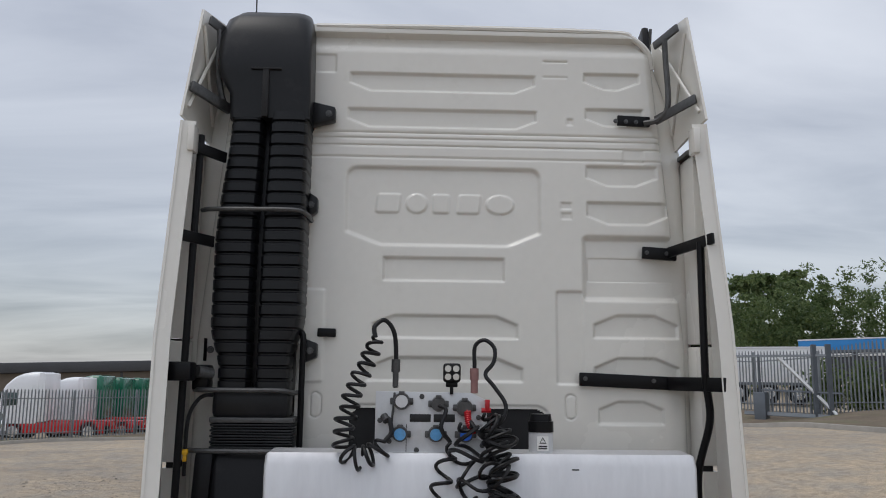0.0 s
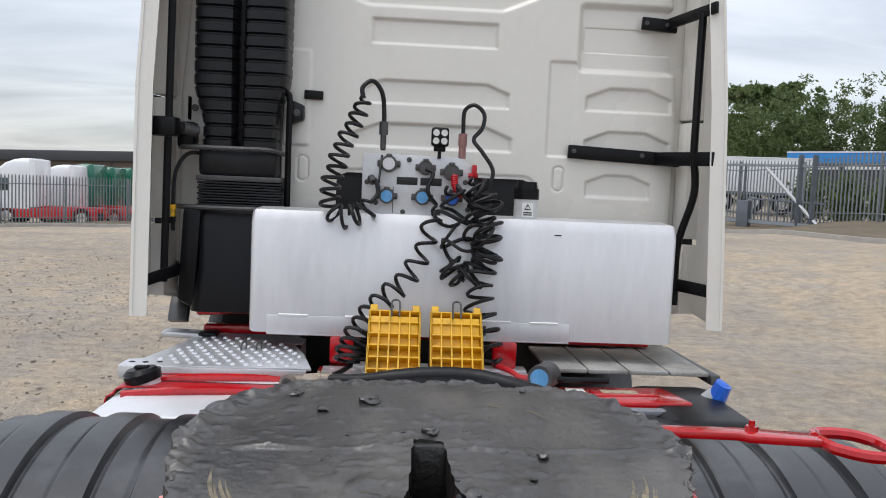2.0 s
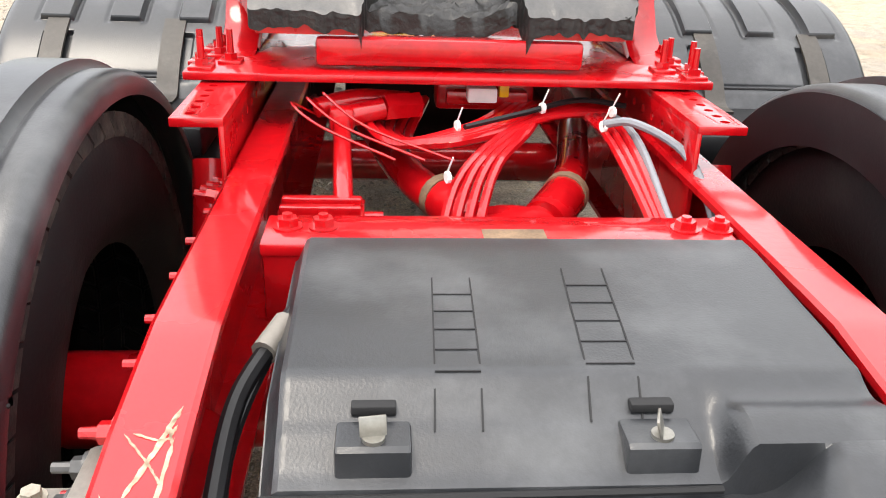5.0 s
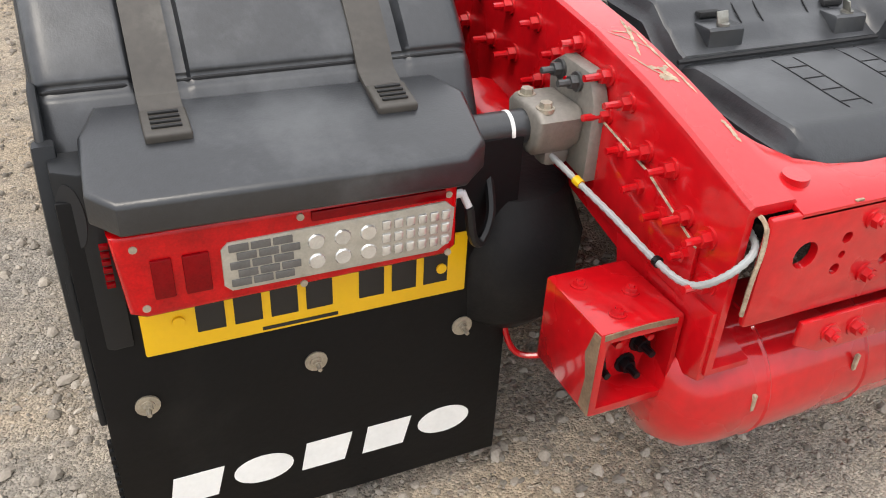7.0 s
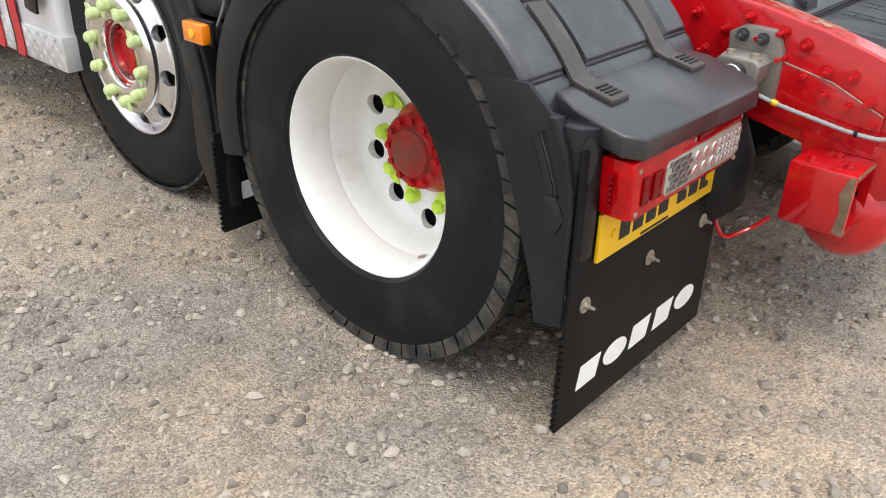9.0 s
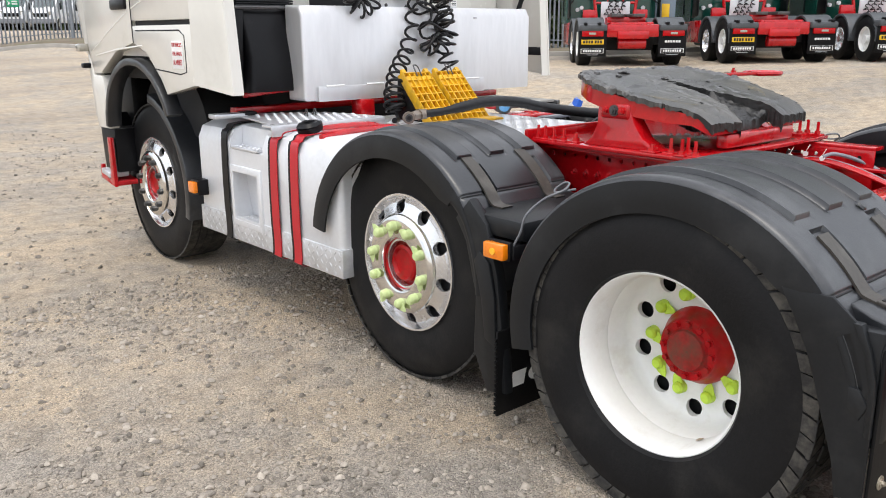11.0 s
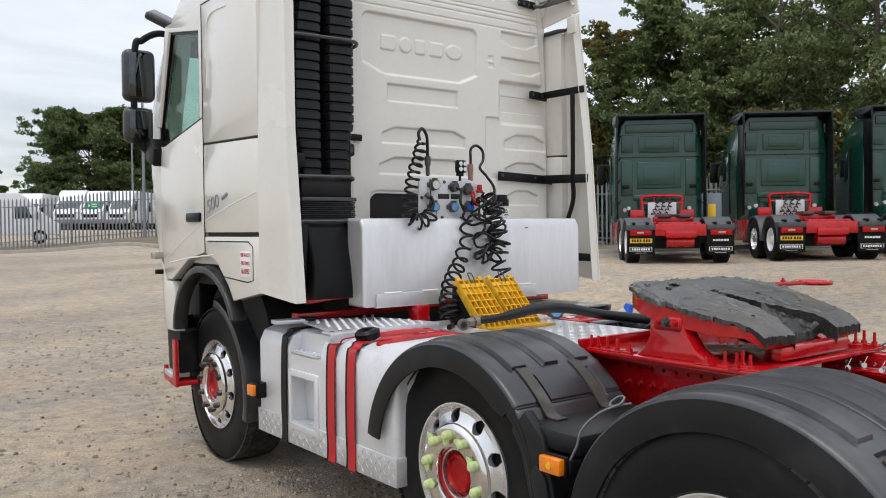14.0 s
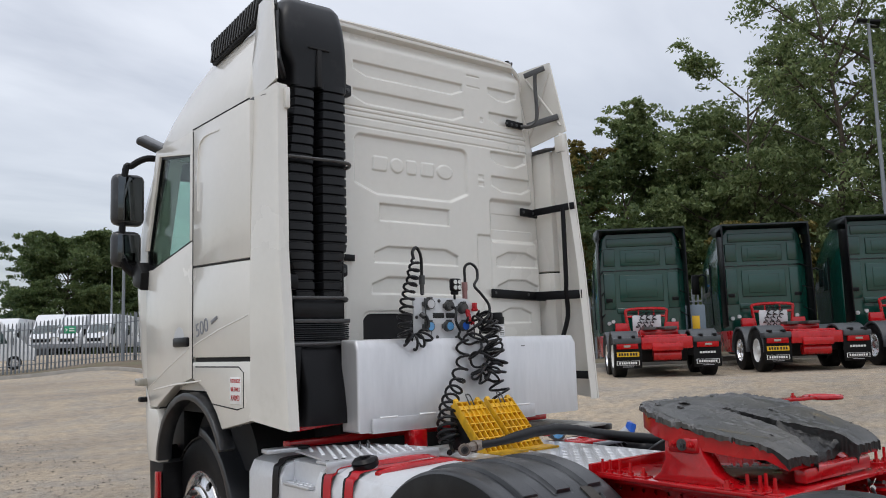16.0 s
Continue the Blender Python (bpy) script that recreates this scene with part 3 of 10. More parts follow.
side("side_panel", [(3.575, 1.545), (4.380, 1.545), (4.380, 2.102), (3.575, 2.076)], label="lower sleeper side panel")
side("storage_hatch", [(3.575, 1.20), (3.95, 1.135), (4.02, 1.22), (4.20, 1.365), (4.380, 1.415), (4.380, 1.520), (3.575, 1.520)], label="storage hatch below the sleeper")
side("hatch_slot", [(3.60, 1.520), (4.37, 1.520), (4.37, 1.545), (3.60, 1.545)], M_NEARBLACK, "", -1.222, -1.17, 0.0)
side("front_corner_panel", [(4.955, 0.86), (5.14, 0.86), (5.18, 0.95), (5.21, 1.21), (5.205, 1.36), (5.13, 1.208), (5.0, 1.208), (4.955, 1.15)], label="lower front corner panel")
side("wheel_arch", arcp(4.44, 0.86, 0.532, 0.472, 2, 160, 15) + arcp(4.44, 0.86, 0.492, 0.428, 160, 2, 15), M_PLAS, "black wheel arch trim", -1.256, -1.16, 0.006)
side("bumper_corner", [(4.965, 0.56), (5.20, 0.56), (5.235, 0.94), (5.15, 0.852), (4.965, 0.852)], M_BLK, "black lower bumper corner", -1.205, -1.0, 0.01)
side("entry_step", [(4.955, 0.465), (5.20, 0.50), (5.20, 0.60), (5.165, 0.60), (5.165, 0.535), (5.015, 0.515), (5.015, 0.80), (4.955, 0.80)], M_RED, "red entry step frame", -1.245, -1.218, 0.006)
side("step_floor", [(4.96, 0.468), (5.195, 0.502), (5.195, 0.53), (4.96, 0.50)], M_RED, "", -1.240, -1.08, 0.004)
side("step_tread", [(5.016, 0.520), (5.164, 0.540), (5.164, 0.575), (5.016, 0.555)], M_CHEQ, "bright step tread", -1.252, -1.12, 0.004)
side("fog_lamp", [(5.18, 1.36), (5.27, 1.36), (5.27, 1.41), (5.18, 1.41)], M_LENSC, "", -1.30, -1.18, 0.008)
side("side_sensor", [(5.17, 1.25), (5.23, 1.25), (5.23, 1.285), (5.17, 1.285)], M_BLK, "", -1.29, -1.18, 0.01)
for p_, q_ in (((-1.2385, 4.386, 1.42), (-1.2385, 4.386, 2.98)), ((-1.2385, 3.58, 2.082), (-1.2385, 4.38, 2.108)), ((-1.2385, 4.392, 2.992), (-1.2385, 3.58, 2.992))):
    both("panel_gap", tube([p_, q_], 0.0045, 6), M_NEARBLACK, cab)
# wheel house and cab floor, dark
both("wheel_house", box(-1.16, -0.55, 3.75, 5.25, 1.20, 1.35, 0.02), M_NEARBLACK, cab)
part("front_panel", box(-1.0, 1.0, 5.15, 5.60, 0.45, 1.36, 0.05), M_BLK, cab)
# door handle, body crease, sticker
part("door_handle", box(-1.262, -1.236, 4.43, 4.67, 1.615, 1.675, 0.012), M_BLK, cab, "black recessed door handle")
# flat grey patch on the door, shade of the hand bowl painted in
part("bowl_shade", prism(arcp(4.60, 1.672, 0.085, 0.070, 0, 180, 12), "x", -1.2432, -1.2405), M_GREYP, cab, "grey patch for the shade of the door's hand bowl")
for k, (y0, z0, y1, z1) in enumerate([(3.60, 1.775, 4.37, 1.62), (4.41, 1.61, 5.12, 1.36), (4.25, 1.405, 5.05, 1.335)]):
    part("body_crease", tube([(-1.2375, y0, z0), (-1.2375, (y0 + y1) / 2, (z0 + z1) / 2 + 0.008), (-1.2375, y1, z1)], 0.007, 12), M_CAB, cab)
part("panel_press", tube(spline([(-1.2415, 4.30, 2.45), (-1.2415, 4.30, 2.80), (-1.2415, 4.22, 2.90), (-1.2415, 3.98, 2.90)], 6), 0.005, 6), M_CAB, cab)
part("hatch_press", tube([(-1.2415, 4.33, 1.49), (-1.2415, 3.72, 1.49), (-1.2415, 3.66, 1.46), (-1.2415, 3.66, 1.27), (-1.2415, 3.74, 1.255), (-1.2415, 4.08, 1.275)], 0.004, 6), M_NEARBLACK, cab)


def words(text, size, m, parent, mw, name="lettering", ext=0.001, scale_x=1.0):
    cu = bpy.data.curves.new(name, "FONT")
    cu.body, cu.size, cu.align_x, cu.align_y, cu.extrude = text, size, "CENTER", "CENTER", ext
    tmp = new(name, cu)
    me = bpy.data.meshes.new_from_object(tmp.evaluated_get(bpy.context.evaluated_depsgraph_get()))
    bpy.data.objects.remove(tmp)
    for v in me.vertices:
        v.co.x *= scale_x
    me.transform(mw)
    me.materials.clear()
    me.materials.append(m)
    ob = new(name, me)
    ob.parent = parent
    return ob


LEFT = Matrix(((0, 0, -1, 0), (-1, 0, 0, 0), (0, 1, 0, 0), (0, 0, 0, 1)))   # text on the left side, read from the left
words("500", 0.118, M_GREYC, cab, Matrix.Translation((-1.2435, 4.235, 1.722)) @ LEFT @ pose(0, 0, 0, 0, 0, 12), "model_number", 0.0015, 1.12)
part("model_mark", move(box(-0.004, 0.004, -0.045, 0.045, -0.010, 0.010, 0.002), pose(-1.244, 4.05, 1.765, -19)), M_GREYC, cab)
sticker = part("sticker", box(-1.2455, -1.242, 3.69, 3.83, 1.285, 1.435, 0.001), M_WHITE, cab, "white sticker with red warning text")
for i, t in enumerate(("THIS VEHICLE'S", "FUEL TANK IS", "ALARMED")):
    words(t, 0.042 if i == 2 else 0.032, M_TAPE, sticker, Matrix.Translation((-1.2465, 3.76, 1.412 - 0.047 * i)) @ LEFT, "sticker_text", 0.0006, 0.6)


# -- side deflectors behind the cab --
def fairing(sign, low, mid, top, crown, inner):
    """Tapered lower deflector and a leaning upper one, thin sheets that turn in at the trailing edge.
    low, mid, top: the lower sheet's rear edge; crown: the upper one's rear top; inner: its front top."""
    low, mid, top, crown, inner = (Vector(p) for p in (low, mid, top, crown, inner))

    def edge(v):
        return low.lerp(mid, v * 2) if v < 0.5 else mid.lerp(top, v * 2 - 1)

    def f(u, v):
        a = Vector((sign * (1.243 - 0.06 * max(0, v - 0.35) ** 1.5), 3.575, 1.205 + 1.80 * v))
        p = a.lerp(edge(v), u)
        return (p.x - sign * 0.006 * max(0, (u - 0.85) / 0.15) ** 2, p.y, p.z), (-sign, 0, 0)
    g = shell(f, [0, 0.4, 0.7, 0.8, 0.86, 0.92, 0.97, 1.0], lin(0, 1, 17), 0.012)
    lo = part("side_deflector", g, M_CAB, cab, "cream white side deflector panel", 40)

    def fl(u, v):
        p = edge(v)
        return (p.x - sign * (0.012 + 0.060 * u), p.y + 0.004 + 0.010 * u, p.z), (0, 1, 0)
    part("inner_lip", shell(fl, [0, 0.5, 1], lin(0, 1, 17), 0.006), M_CAB, lo)
    foot = Vector((sign * 1.135, 3.83, 3.02))
    heel = top + Vector((0, 0, 0.022))

    def g2(u, v):
        p = foot.lerp(inner, v).lerp(heel.lerp(crown, v), u)
        bulge = 0.012 * math.sin(math.pi * u) * math.sin(math.pi * v)
        return (p.x + sign * bulge, p.y, p.z), (-sign, 0, 0)
    up = part("upper_deflector", shell(g2, [0, 0.2, 0.4, 0.6, 0.8, 0.9, 1.0], lin(0, 1, 10), 0.012), M_CAB, cab, "cream white upper deflector", 40)
    a = [Vector(g2(0.93, 0.10)[0]), Vector(g2(0.25, 0.9)[0]), Vector(g2(0.25, 0.14)[0]), Vector(g2(0.93, 0.86)[0])]
    for p, q in ((a[0], a[1]), (a[2], a[3])):
        part("stiffening_rib", tube([p - Vector((sign * 0.018, 0, 0)), q - Vector((sign * 0.018, 0, 0))], 0.009, 6), M_CAB, up)
    hg = Vector((sign * 0.045, -0.05, 0.10))
    part("lower_hinge", box(*sorted((top.x - hg.x - sign * 0.03, top.x - hg.x)), top.y - 0.02, top.y + 0.06, top.z - 0.14, top.z - 0.02, 0.006), M_CAB, up)
    return lo, up


fairing(-1, (-1.212, 3.21, 1.164), (-1.222, 3.285, 2.10), (-1.187, 3.357, 3.035), (-1.150, 3.480, 3.610), (-1.092, 3.753, 3.640))
fairing(1, (1.276, 3.297, 1.171), (1.252, 3.345, 2.13), (1.192, 3.407, 3.085), (1.152, 3.504, 3.644), (1.052, 3.753, 3.608))


# -- black deflector brackets --
def bar(name, p, q, w, t, m=M_BLK, up=(0, 0, 1), parent=None, label=""):
    """A flat bar from p to q, w high, t thick."""
    p, q = Vector(p), Vector(q)
    d = (q - p).normalized()
    s = d.cross(Vector(up)).normalized()
    u = s.cross(d)
    mw = Matrix.Translation((p + q) / 2) @ Matrix((d, s, u)).transposed().to_4x4()
    L = (q - p).length
    return part(name, move(box(-L / 2, L / 2, -t / 2, t / 2, -w / 2, w / 2, min(t, w) * 0.2), mw), m, parent or cab, label)


b1 = bar("deflector_bar", (0.634, 3.672, 1.925), (1.16, 3.672, 1.905), 0.062, 0.022, label="long black deflector bar")
bar("deflector_bar", (1.05, 3.66, 1.908), (1.200, 3.345, 1.906), 0.062, 0.016)
bar("deflector_bar", (0.945, 3.672, 2.525), (1.11, 3.672, 2.515), 0.058, 0.022, label="short black deflector bracket")
bar("deflector_bar", (1.07, 3.668, 2.525), (1.175, 3.355, 2.545), 0.05, 0.016)
bar("deflector_bar", (0.84, 3.672, 3.178), (1.0, 3.672, 3.172), 0.05, 0.022, label="upper black deflector bracket")
part("deflector_arm", tube(spline([(0.97, 3.66, 3.162), (1.03, 3.62, 3.17), (1.065, 3.58, 3.23), (1.06, 3.58, 3.46), (1.055, 3.57, 3.56)], 6), 0.014, 8), M_COUP, cab)
bar("deflector_bar", (1.02, 3.64, 3.17), (1.155, 3.45, 3.22), 0.045, 0.014, M_COUP)
bar("deflector_bar", (1.03, 3.66, 3.56), (1.105, 3.52, 3.60), 0.04, 0.014, M_COUP)
bar("deflector_bar", (1.10, 3.54, 1.345), (1.218, 3.335, 1.335), 0.055, 0.012, label="lower black deflector bracket")
part("deflector_tube", tube(spline([(1.145, 3.44, 2.54), (1.145, 3.44, 2.05), (1.15, 3.45, 1.92), (1.165, 3.46, 1.75), (1.12, 3.50, 1.52), (1.12, 3.50, 1.25)], 8), 0.017, 10), M_BLK, cab, "black upright deflector tube")
for x, y, z in ((0.66, 3.661, 1.928), (0.98, 3.661, 1.92), (1.12, 3.661, 1.908), (0.965, 3.661, 2.524), (1.06, 3.661, 2.52), (0.83, 3.661, 3.172), (0.88, 3.661, 3.17), (0.93, 3.661, 3.168)):
    part("bolt", bolt((x, y, z), (0, -1, 0), 0.008, 0.005, 0), M_COUP, cab)
# left
part("deflector_tube", tube([(-1.115, 3.47, 3.00), (-1.125, 3.46, 2.3), (-1.135, 3.44, 1.28)], 0.016, 10), M_BLK, cab)
bar("deflector_bar", (-1.05, 3.53, 2.52), (-1.195, 3.33, 2.53), 0.05, 0.014)
bar("deflector_bar", (-1.02, 3.56, 2.92), (-1.165, 3.38, 2.94), 0.05, 0.014)
bar("deflector_bar", (-1.08, 3.50, 1.33), (-1.200, 3.28, 1.29), 0.05, 0.012)
bar("deflector_bar", (-1.02, 3.58, 3.16), (-1.155, 3.40, 3.21), 0.05, 0.02, M_COUP)
bar("deflector_bar", (-1.03, 3.62, 3.53), (-1.115, 3.50, 3.57), 0.045, 0.014, M_COUP)
part("deflector_arm", tube(spline([(-1.08, 3.55, 3.54), (-1.07, 3.55, 3.30), (-1.04, 3.57, 3.18), (-0.98, 3.6, 3.16)], 6), 0.014, 8), M_COUP, cab)
latch = part("deflector_latch", join(box(-1.19, -1.07, 3.34, 3.44, 1.90, 1.98, 0.01), box(-1.215, -1.165, 3.29, 3.36, 1.79, 1.96, 0.012), box(-1.21, -1.19, 3.29, 3.33, 1.72, 1.81, 0.006)), M_BLK, cab, "black deflector latch bracket")
part("latch_spring", cyl((-1.07, 3.45, 1.94), (-1.02, 3.50, 1.93), 0.026, 12), M_COUP, latch)
part("duct_stay", box(-1.10, -1.03, 3.48, 3.58, 1.86, 1.97, 0.01), M_BLK, cab)

# -- ribbed air intake duct --
duct = part("intake_duct", box(-1.0, -0.68, 3.60, 3.70, 1.72, 3.2, 0.02), M_DUCT, truck, "black ribbed plastic air intake duct")


def column(xa, xb, z0, z1, ya, yb):
    """One ribbed half of the duct. xa, xb: edges as functions of z."""
    V, F = [], []
    lv = []
    z, k = z0, 0
    step = 0.056
    while z < z1 - 1e-6:
        for dz, o in ((0, 0.0), (0.038, 0.0), (0.040, -0.006), (0.043, -0.014), (0.049, -0.014), (0.053, -0.006)):
            if z + dz < z1:
                lv.append((z + dz, o))
        z += step
    lv.append((z1, 0))
    m = 20
    for z, o in lv:
        a, b = xa(z) - o * 0.3, xb(z) + o * 0.3
        cx, hw = (a + b) / 2, (b - a) / 2
        for i in range(m):
            t = 2 * math.pi * i / m
            c, s = math.cos(t), math.sin(t)
            e = 0.42
            V.append((cx + hw * math.copysign(abs(c) ** e, c), (ya + yb) / 2 + ((yb - ya) / 2 + (o if s < 0 else 0)) * math.copysign(abs(s) ** e, s), z))
    for i in range(len(lv) - 1):
        for k in range(m):
            F.append((i * m + k, i * m + (k + 1) % m, (i + 1) * m + (k + 1) % m, (i + 1) * m + k))
    F.append(tuple(range((len(lv) - 1) * m, len(lv) * m)))
    F.append(tuple(reversed(range(m))))
    return V, F


def d_left(z):
    return -1.0 - 0.05 * sstep(3.1, 2.5, z) + 0.045 * sstep(2.15, 1.95, z)


def d_mid(z):
    return -0.835 - 0.014 * sstep(3.1, 2.4, z)


part("duct_column", column(lambda z: d_left(z), lambda z: d_mid(z) - 0.012, 1.86, 3.13, 3.50, 3.76), M_DUCT, duct, "", 28)
part("duct_column", column(lambda z: d_mid(z) + 0.012, lambda z: -0.640 - 0.042 * sstep(2.20, 2.02, z), 1.86, 3.13, 3.49, 3.76), M_DUCT, duct, "", 28)


def hood(zs_):
    lv = []
    for z, a, b, y0, y1, r in zs_:
        lv.append((z, outline((b - a) / 2, y0, y1, r, r, 5)))
        lv[-1] = (z, [(x + (a + b) / 2, y) for x, y in lv[-1][1]])
    return loft(lv)


part("duct_hood", hood([(3.10, -1.005, -0.635, 3.50, 3.80, 0.03), (3.22, -1.01, -0.635, 3.495, 3.80, 0.03), (3.31, -1.065, -0.637, 3.49, 3.82, 0.04), (3.38, -1.075, -0.639, 3.485, 3.84, 0.05),
                        (3.50, -1.075, -0.640, 3.50, 3.86, 0.06), (3.60, -1.05, -0.645, 3.53, 3.88, 0.07), (3.645, -1.01, -0.655, 3.57, 3.88, 0.07), (3.672, -0.96, -0.70, 3.63, 3.88, 0.06)]), M_DUCT, duct, "black moulded duct hood", 45)
# raised near-black strips, a groove's shade given by colour alone
part("groove_shade", box(-0.855, -0.825, 3.478, 3.50, 3.10, 3.33, 0.004), M_NEARBLACK, duct)
part("groove_shade", box(-0.91, -0.77, 3.476, 3.495, 3.325, 3.335, 0.003), M_NEARBLACK, duct)
for z, x0, x1 in ((3.165, -0.64, -0.53), (2.72, -0.64, -0.60), (2.04, -0.65, -0.58), (2.04, -1.09, -1.0)):
    c = x1 if x0 > -0.9 else x0
    lug = part("duct_lug", prism([(x0, z - 0.06), (c, z - 0.03), (c, z + 0.035), (x0, z + 0.06)], "y", 3.62, 3.68, 0.008), M_DUCT, duct)
    part("bolt", bolt((c + (0.03 if c < -0.9 else -0.03), 3.62, z), (0, -1, 0), 0.012, 0.006, 0), M_COUP, lug)
# lower bellows and intake box
part("duct_throat", box(-1.015, -0.680, 3.50, 3.70, 1.74, 1.875, 0.025), M_DUCT, duct)
part("duct_clamp", box(-1.018, -0.655, 3.485, 3.70, 1.722, 1.745, 0.004), M_COUP, duct, "steel band round the duct")
for i in range(9):
    part("bellows_fold", box(-1.015 + 0.004 * (i % 2), -0.66, 3.49 + 0.006 * (i % 2), 3.70, 1.612 + 0.012 * i, 1.622 + 0.012 * i, 0.004), M_DUCT, duct)
part("intake_box", hood([(1.16, -1.02, -0.66, 3.40, 3.69, 0.05), (1.22, -1.01, -0.64, 3.40, 3.69, 0.05), (1.35, -0.99, -0.64, 3.42, 3.69, 0.04), (1.56, -1.0, -0.64, 3.47, 3.69, 0.03), (1.60, -0.99, -0.65, 3.49, 3.69, 0.03)]), M_BLK, duct, "black intake box", 45)
part("intake_foot", prism([(-1.085, 1.20), (-1.01, 1.16), (-0.985, 1.60), (-1.065, 1.60)], "y", 3.46, 3.64, 0.015), M_BLK, duct)
for z, x0, x1 in ((2.66, -1.10, -0.63), (1.862, -1.09, -0.665), (1.605, -1.10, -0.70)):
    pts = [(x0, 3.50, z), (x0 + 0.05, 3.47, z), (-0.85, 3.455, z), (x1 - 0.05, 3.46, z), (x1, 3.52, z - 0.01), (x1, 3.66, z - 0.01)]
    part("duct_hoop", tube(spline(pts, 5), 0.011, 8), M_COUP, duct, "steel hoop across the duct")
part("grab_rail", tube(spline([(-0.685, 3.62, 2.120), (-0.655, 3.61, 2.122), (-0.640, 3.60, 2.095), (-0.640, 3.60, 1.95), (-0.640, 3.60, 1.58)], 6), 0.014, 10), M_BLK, truck, "black grab rail")
bar("stub_bracket", (-0.585, 3.672, 2.127), (-0.500, 3.672, 2.125), 0.04, 0.02)
wire = part("sensor_cable", tube(spline([(-1.0, 3.55, 1.84), (-1.06, 3.50, 1.83), (-1.10, 3.47, 1.75), (-1.105, 3.46, 1.62), (-1.11, 3.48, 1.50)], 6), 0.009, 7), M_HOSE, truck)
part("cable_connector", join(box(-1.117, -1.095, 3.45, 3.475, 1.588, 1.612, 0.003), box(-1.114, -1.098, 3.453, 3.472, 1.56, 1.588, 0.003)), M_YEL, wire, "yellow cable connector")
# roof vents on the sides
both("roof_vent", move(box(-0.02, 0.02, -0.33, 0.33, -0.085, 0.085, 0.015), pose(-1.055, 4.14, 3.60, -10, 0, 3)), M_BLK, cab, "black slatted roof side vent")
for i in range(17):
    both("vent_slat", move(box(-0.032, -0.018, -0.006, 0.006, -0.075, 0.075, 0.002), pose(-1.055, 4.14, 3.60, -10, 0, 3) @ pose(0, -0.30 + 0.0365 * i, 0, 28)), M_COUP, cab)
part("aerial", tube([(-1.0, 4.0, 3.68), (-1.0, 3.97, 3.95)], 0.004, 5), M_BLK, cab)
both("top_cap", prism([(3.45, 2.992), (4.3, 2.985), (5.08, 2.992), (5.06, 3.004), (4.3, 3.0), (3.6, 3.012)], "x", -1.205, -1.15, 0.003), M_COUP, cab)
# mirrors
mir = part("mirror_arm", join(tube(spline([(-1.17, 5.30, 2.10), (-1.24, 5.36, 2.13), (-1.32, 5.38, 2.19), (-1.36, 5.38, 2.26)], 6), 0.032, 10),
                              prism([(5.18, 2.02), (5.33, 2.06), (5.36, 2.20), (5.24, 2.22), (5.16, 2.14)], "x", -1.30, -1.2, 0.012),
                              tube(spline([(-1.14, 5.24, 2.98), (-1.22, 5.32, 2.99), (-1.30, 5.37, 2.94), (-1.35, 5.38, 2.86), (-1.36, 5.40, 2.20)], 6), 0.024, 10)), M_BLK, cab, "black mirror arm")
part("mirror_housing", box(-1.43, -1.20, 5.36, 5.48, 2.50, 2.88, 0.05, 3), M_PLAS, mir, "black upper mirror housing")
part("mirror_housing", box(-1.43, -1.22, 5.36, 5.47, 2.20, 2.46, 0.05, 3), M_PLAS, mir, "black lower mirror housing")
M_MIR = mat("mirror_glass", (0.09, 0.10, 0.105), 0.03, 1.0, 0.02, rough_var=0.01)
part("mirror_glass", box(-1.40, -1.23, 5.354, 5.363, 2.53, 2.85, 0.003), M_MIR, mir)
part("mirror_glass", box(-1.40, -1.25, 5.354, 5.363, 2.23, 2.43, 0.003), M_MIR, mir)
part("kerb_mirror", move(box(-0.12, 0.10, -0.10, 0.16, -0.03, 0.03, 0.025, 3), pose(-1.20, 5.20, 3.06, 20, 25, -20)), M_PLAS, mir, "black kerb mirror over the door")
both("wheel_arch_liner", prism(arcp(4.44, 0.86, 0.48, 0.42, 0, 180, 15), "x", -1.0, -0.55, 0.0), M_NEARBLACK, cab)


# -- frame rails --
RAIL_LINE = [(-0.40, 0.772), (-0.349, 0.788), (-0.218, 0.830), (-0.119, 0.857), (0.025, 0.888), (0.185, 0.911), (0.26, 0.912)]


def rail_top(y):
    """The rail's top: level ahead of the bend, then falling away to its tail."""
    if y >= 0.26:
        return 0.912
    for (a, za), (b, zb) in zip(RAIL_LINE, RAIL_LINE[1:]):
        if y <= b:
            return za + (zb - za) * (y - a) / (b - a)


def rail(sign):
    prof = [(-0.423, 0.0), (-0.417, 0.005), (-0.352, 0.005), (-0.347, 0.0), (-0.347, -0.010), (-0.413, -0.010), (-0.413, -0.262), (-0.347, -0.262), (-0.347, -0.272), (-0.425, -0.272), (-0.425, -0.006)]
    ys = [-0.365, -0.349, -0.28, -0.218, -0.16, -0.119, -0.05, 0.025, 0.11, 0.165, 0.185, 0.205, 0.26, 0.5, 1.5, 2.6, 3.7, 5.2]
    V, F = [], []
    for y in ys:
        for x, dz in prof:
            V.append((x, y, rail_top(y) + dz))
    n = len(prof)
    for i in range(len(ys) - 1):
        for k in range(n):
            F.append((i * n + k, i * n + (k + 1) % n, (i + 1) * n + (k + 1) % n, (i + 1) * n + k))
    F.append(tuple(range(n)))
    F.append(tuple(reversed(range((len(ys) - 1) * n, len(ys) * n))))
    g = V, F
    if sign > 0:
        g = mirror(g)
    return part("chassis_rail", g, M_RED, truck, "red painted steel chassis rail", 30)


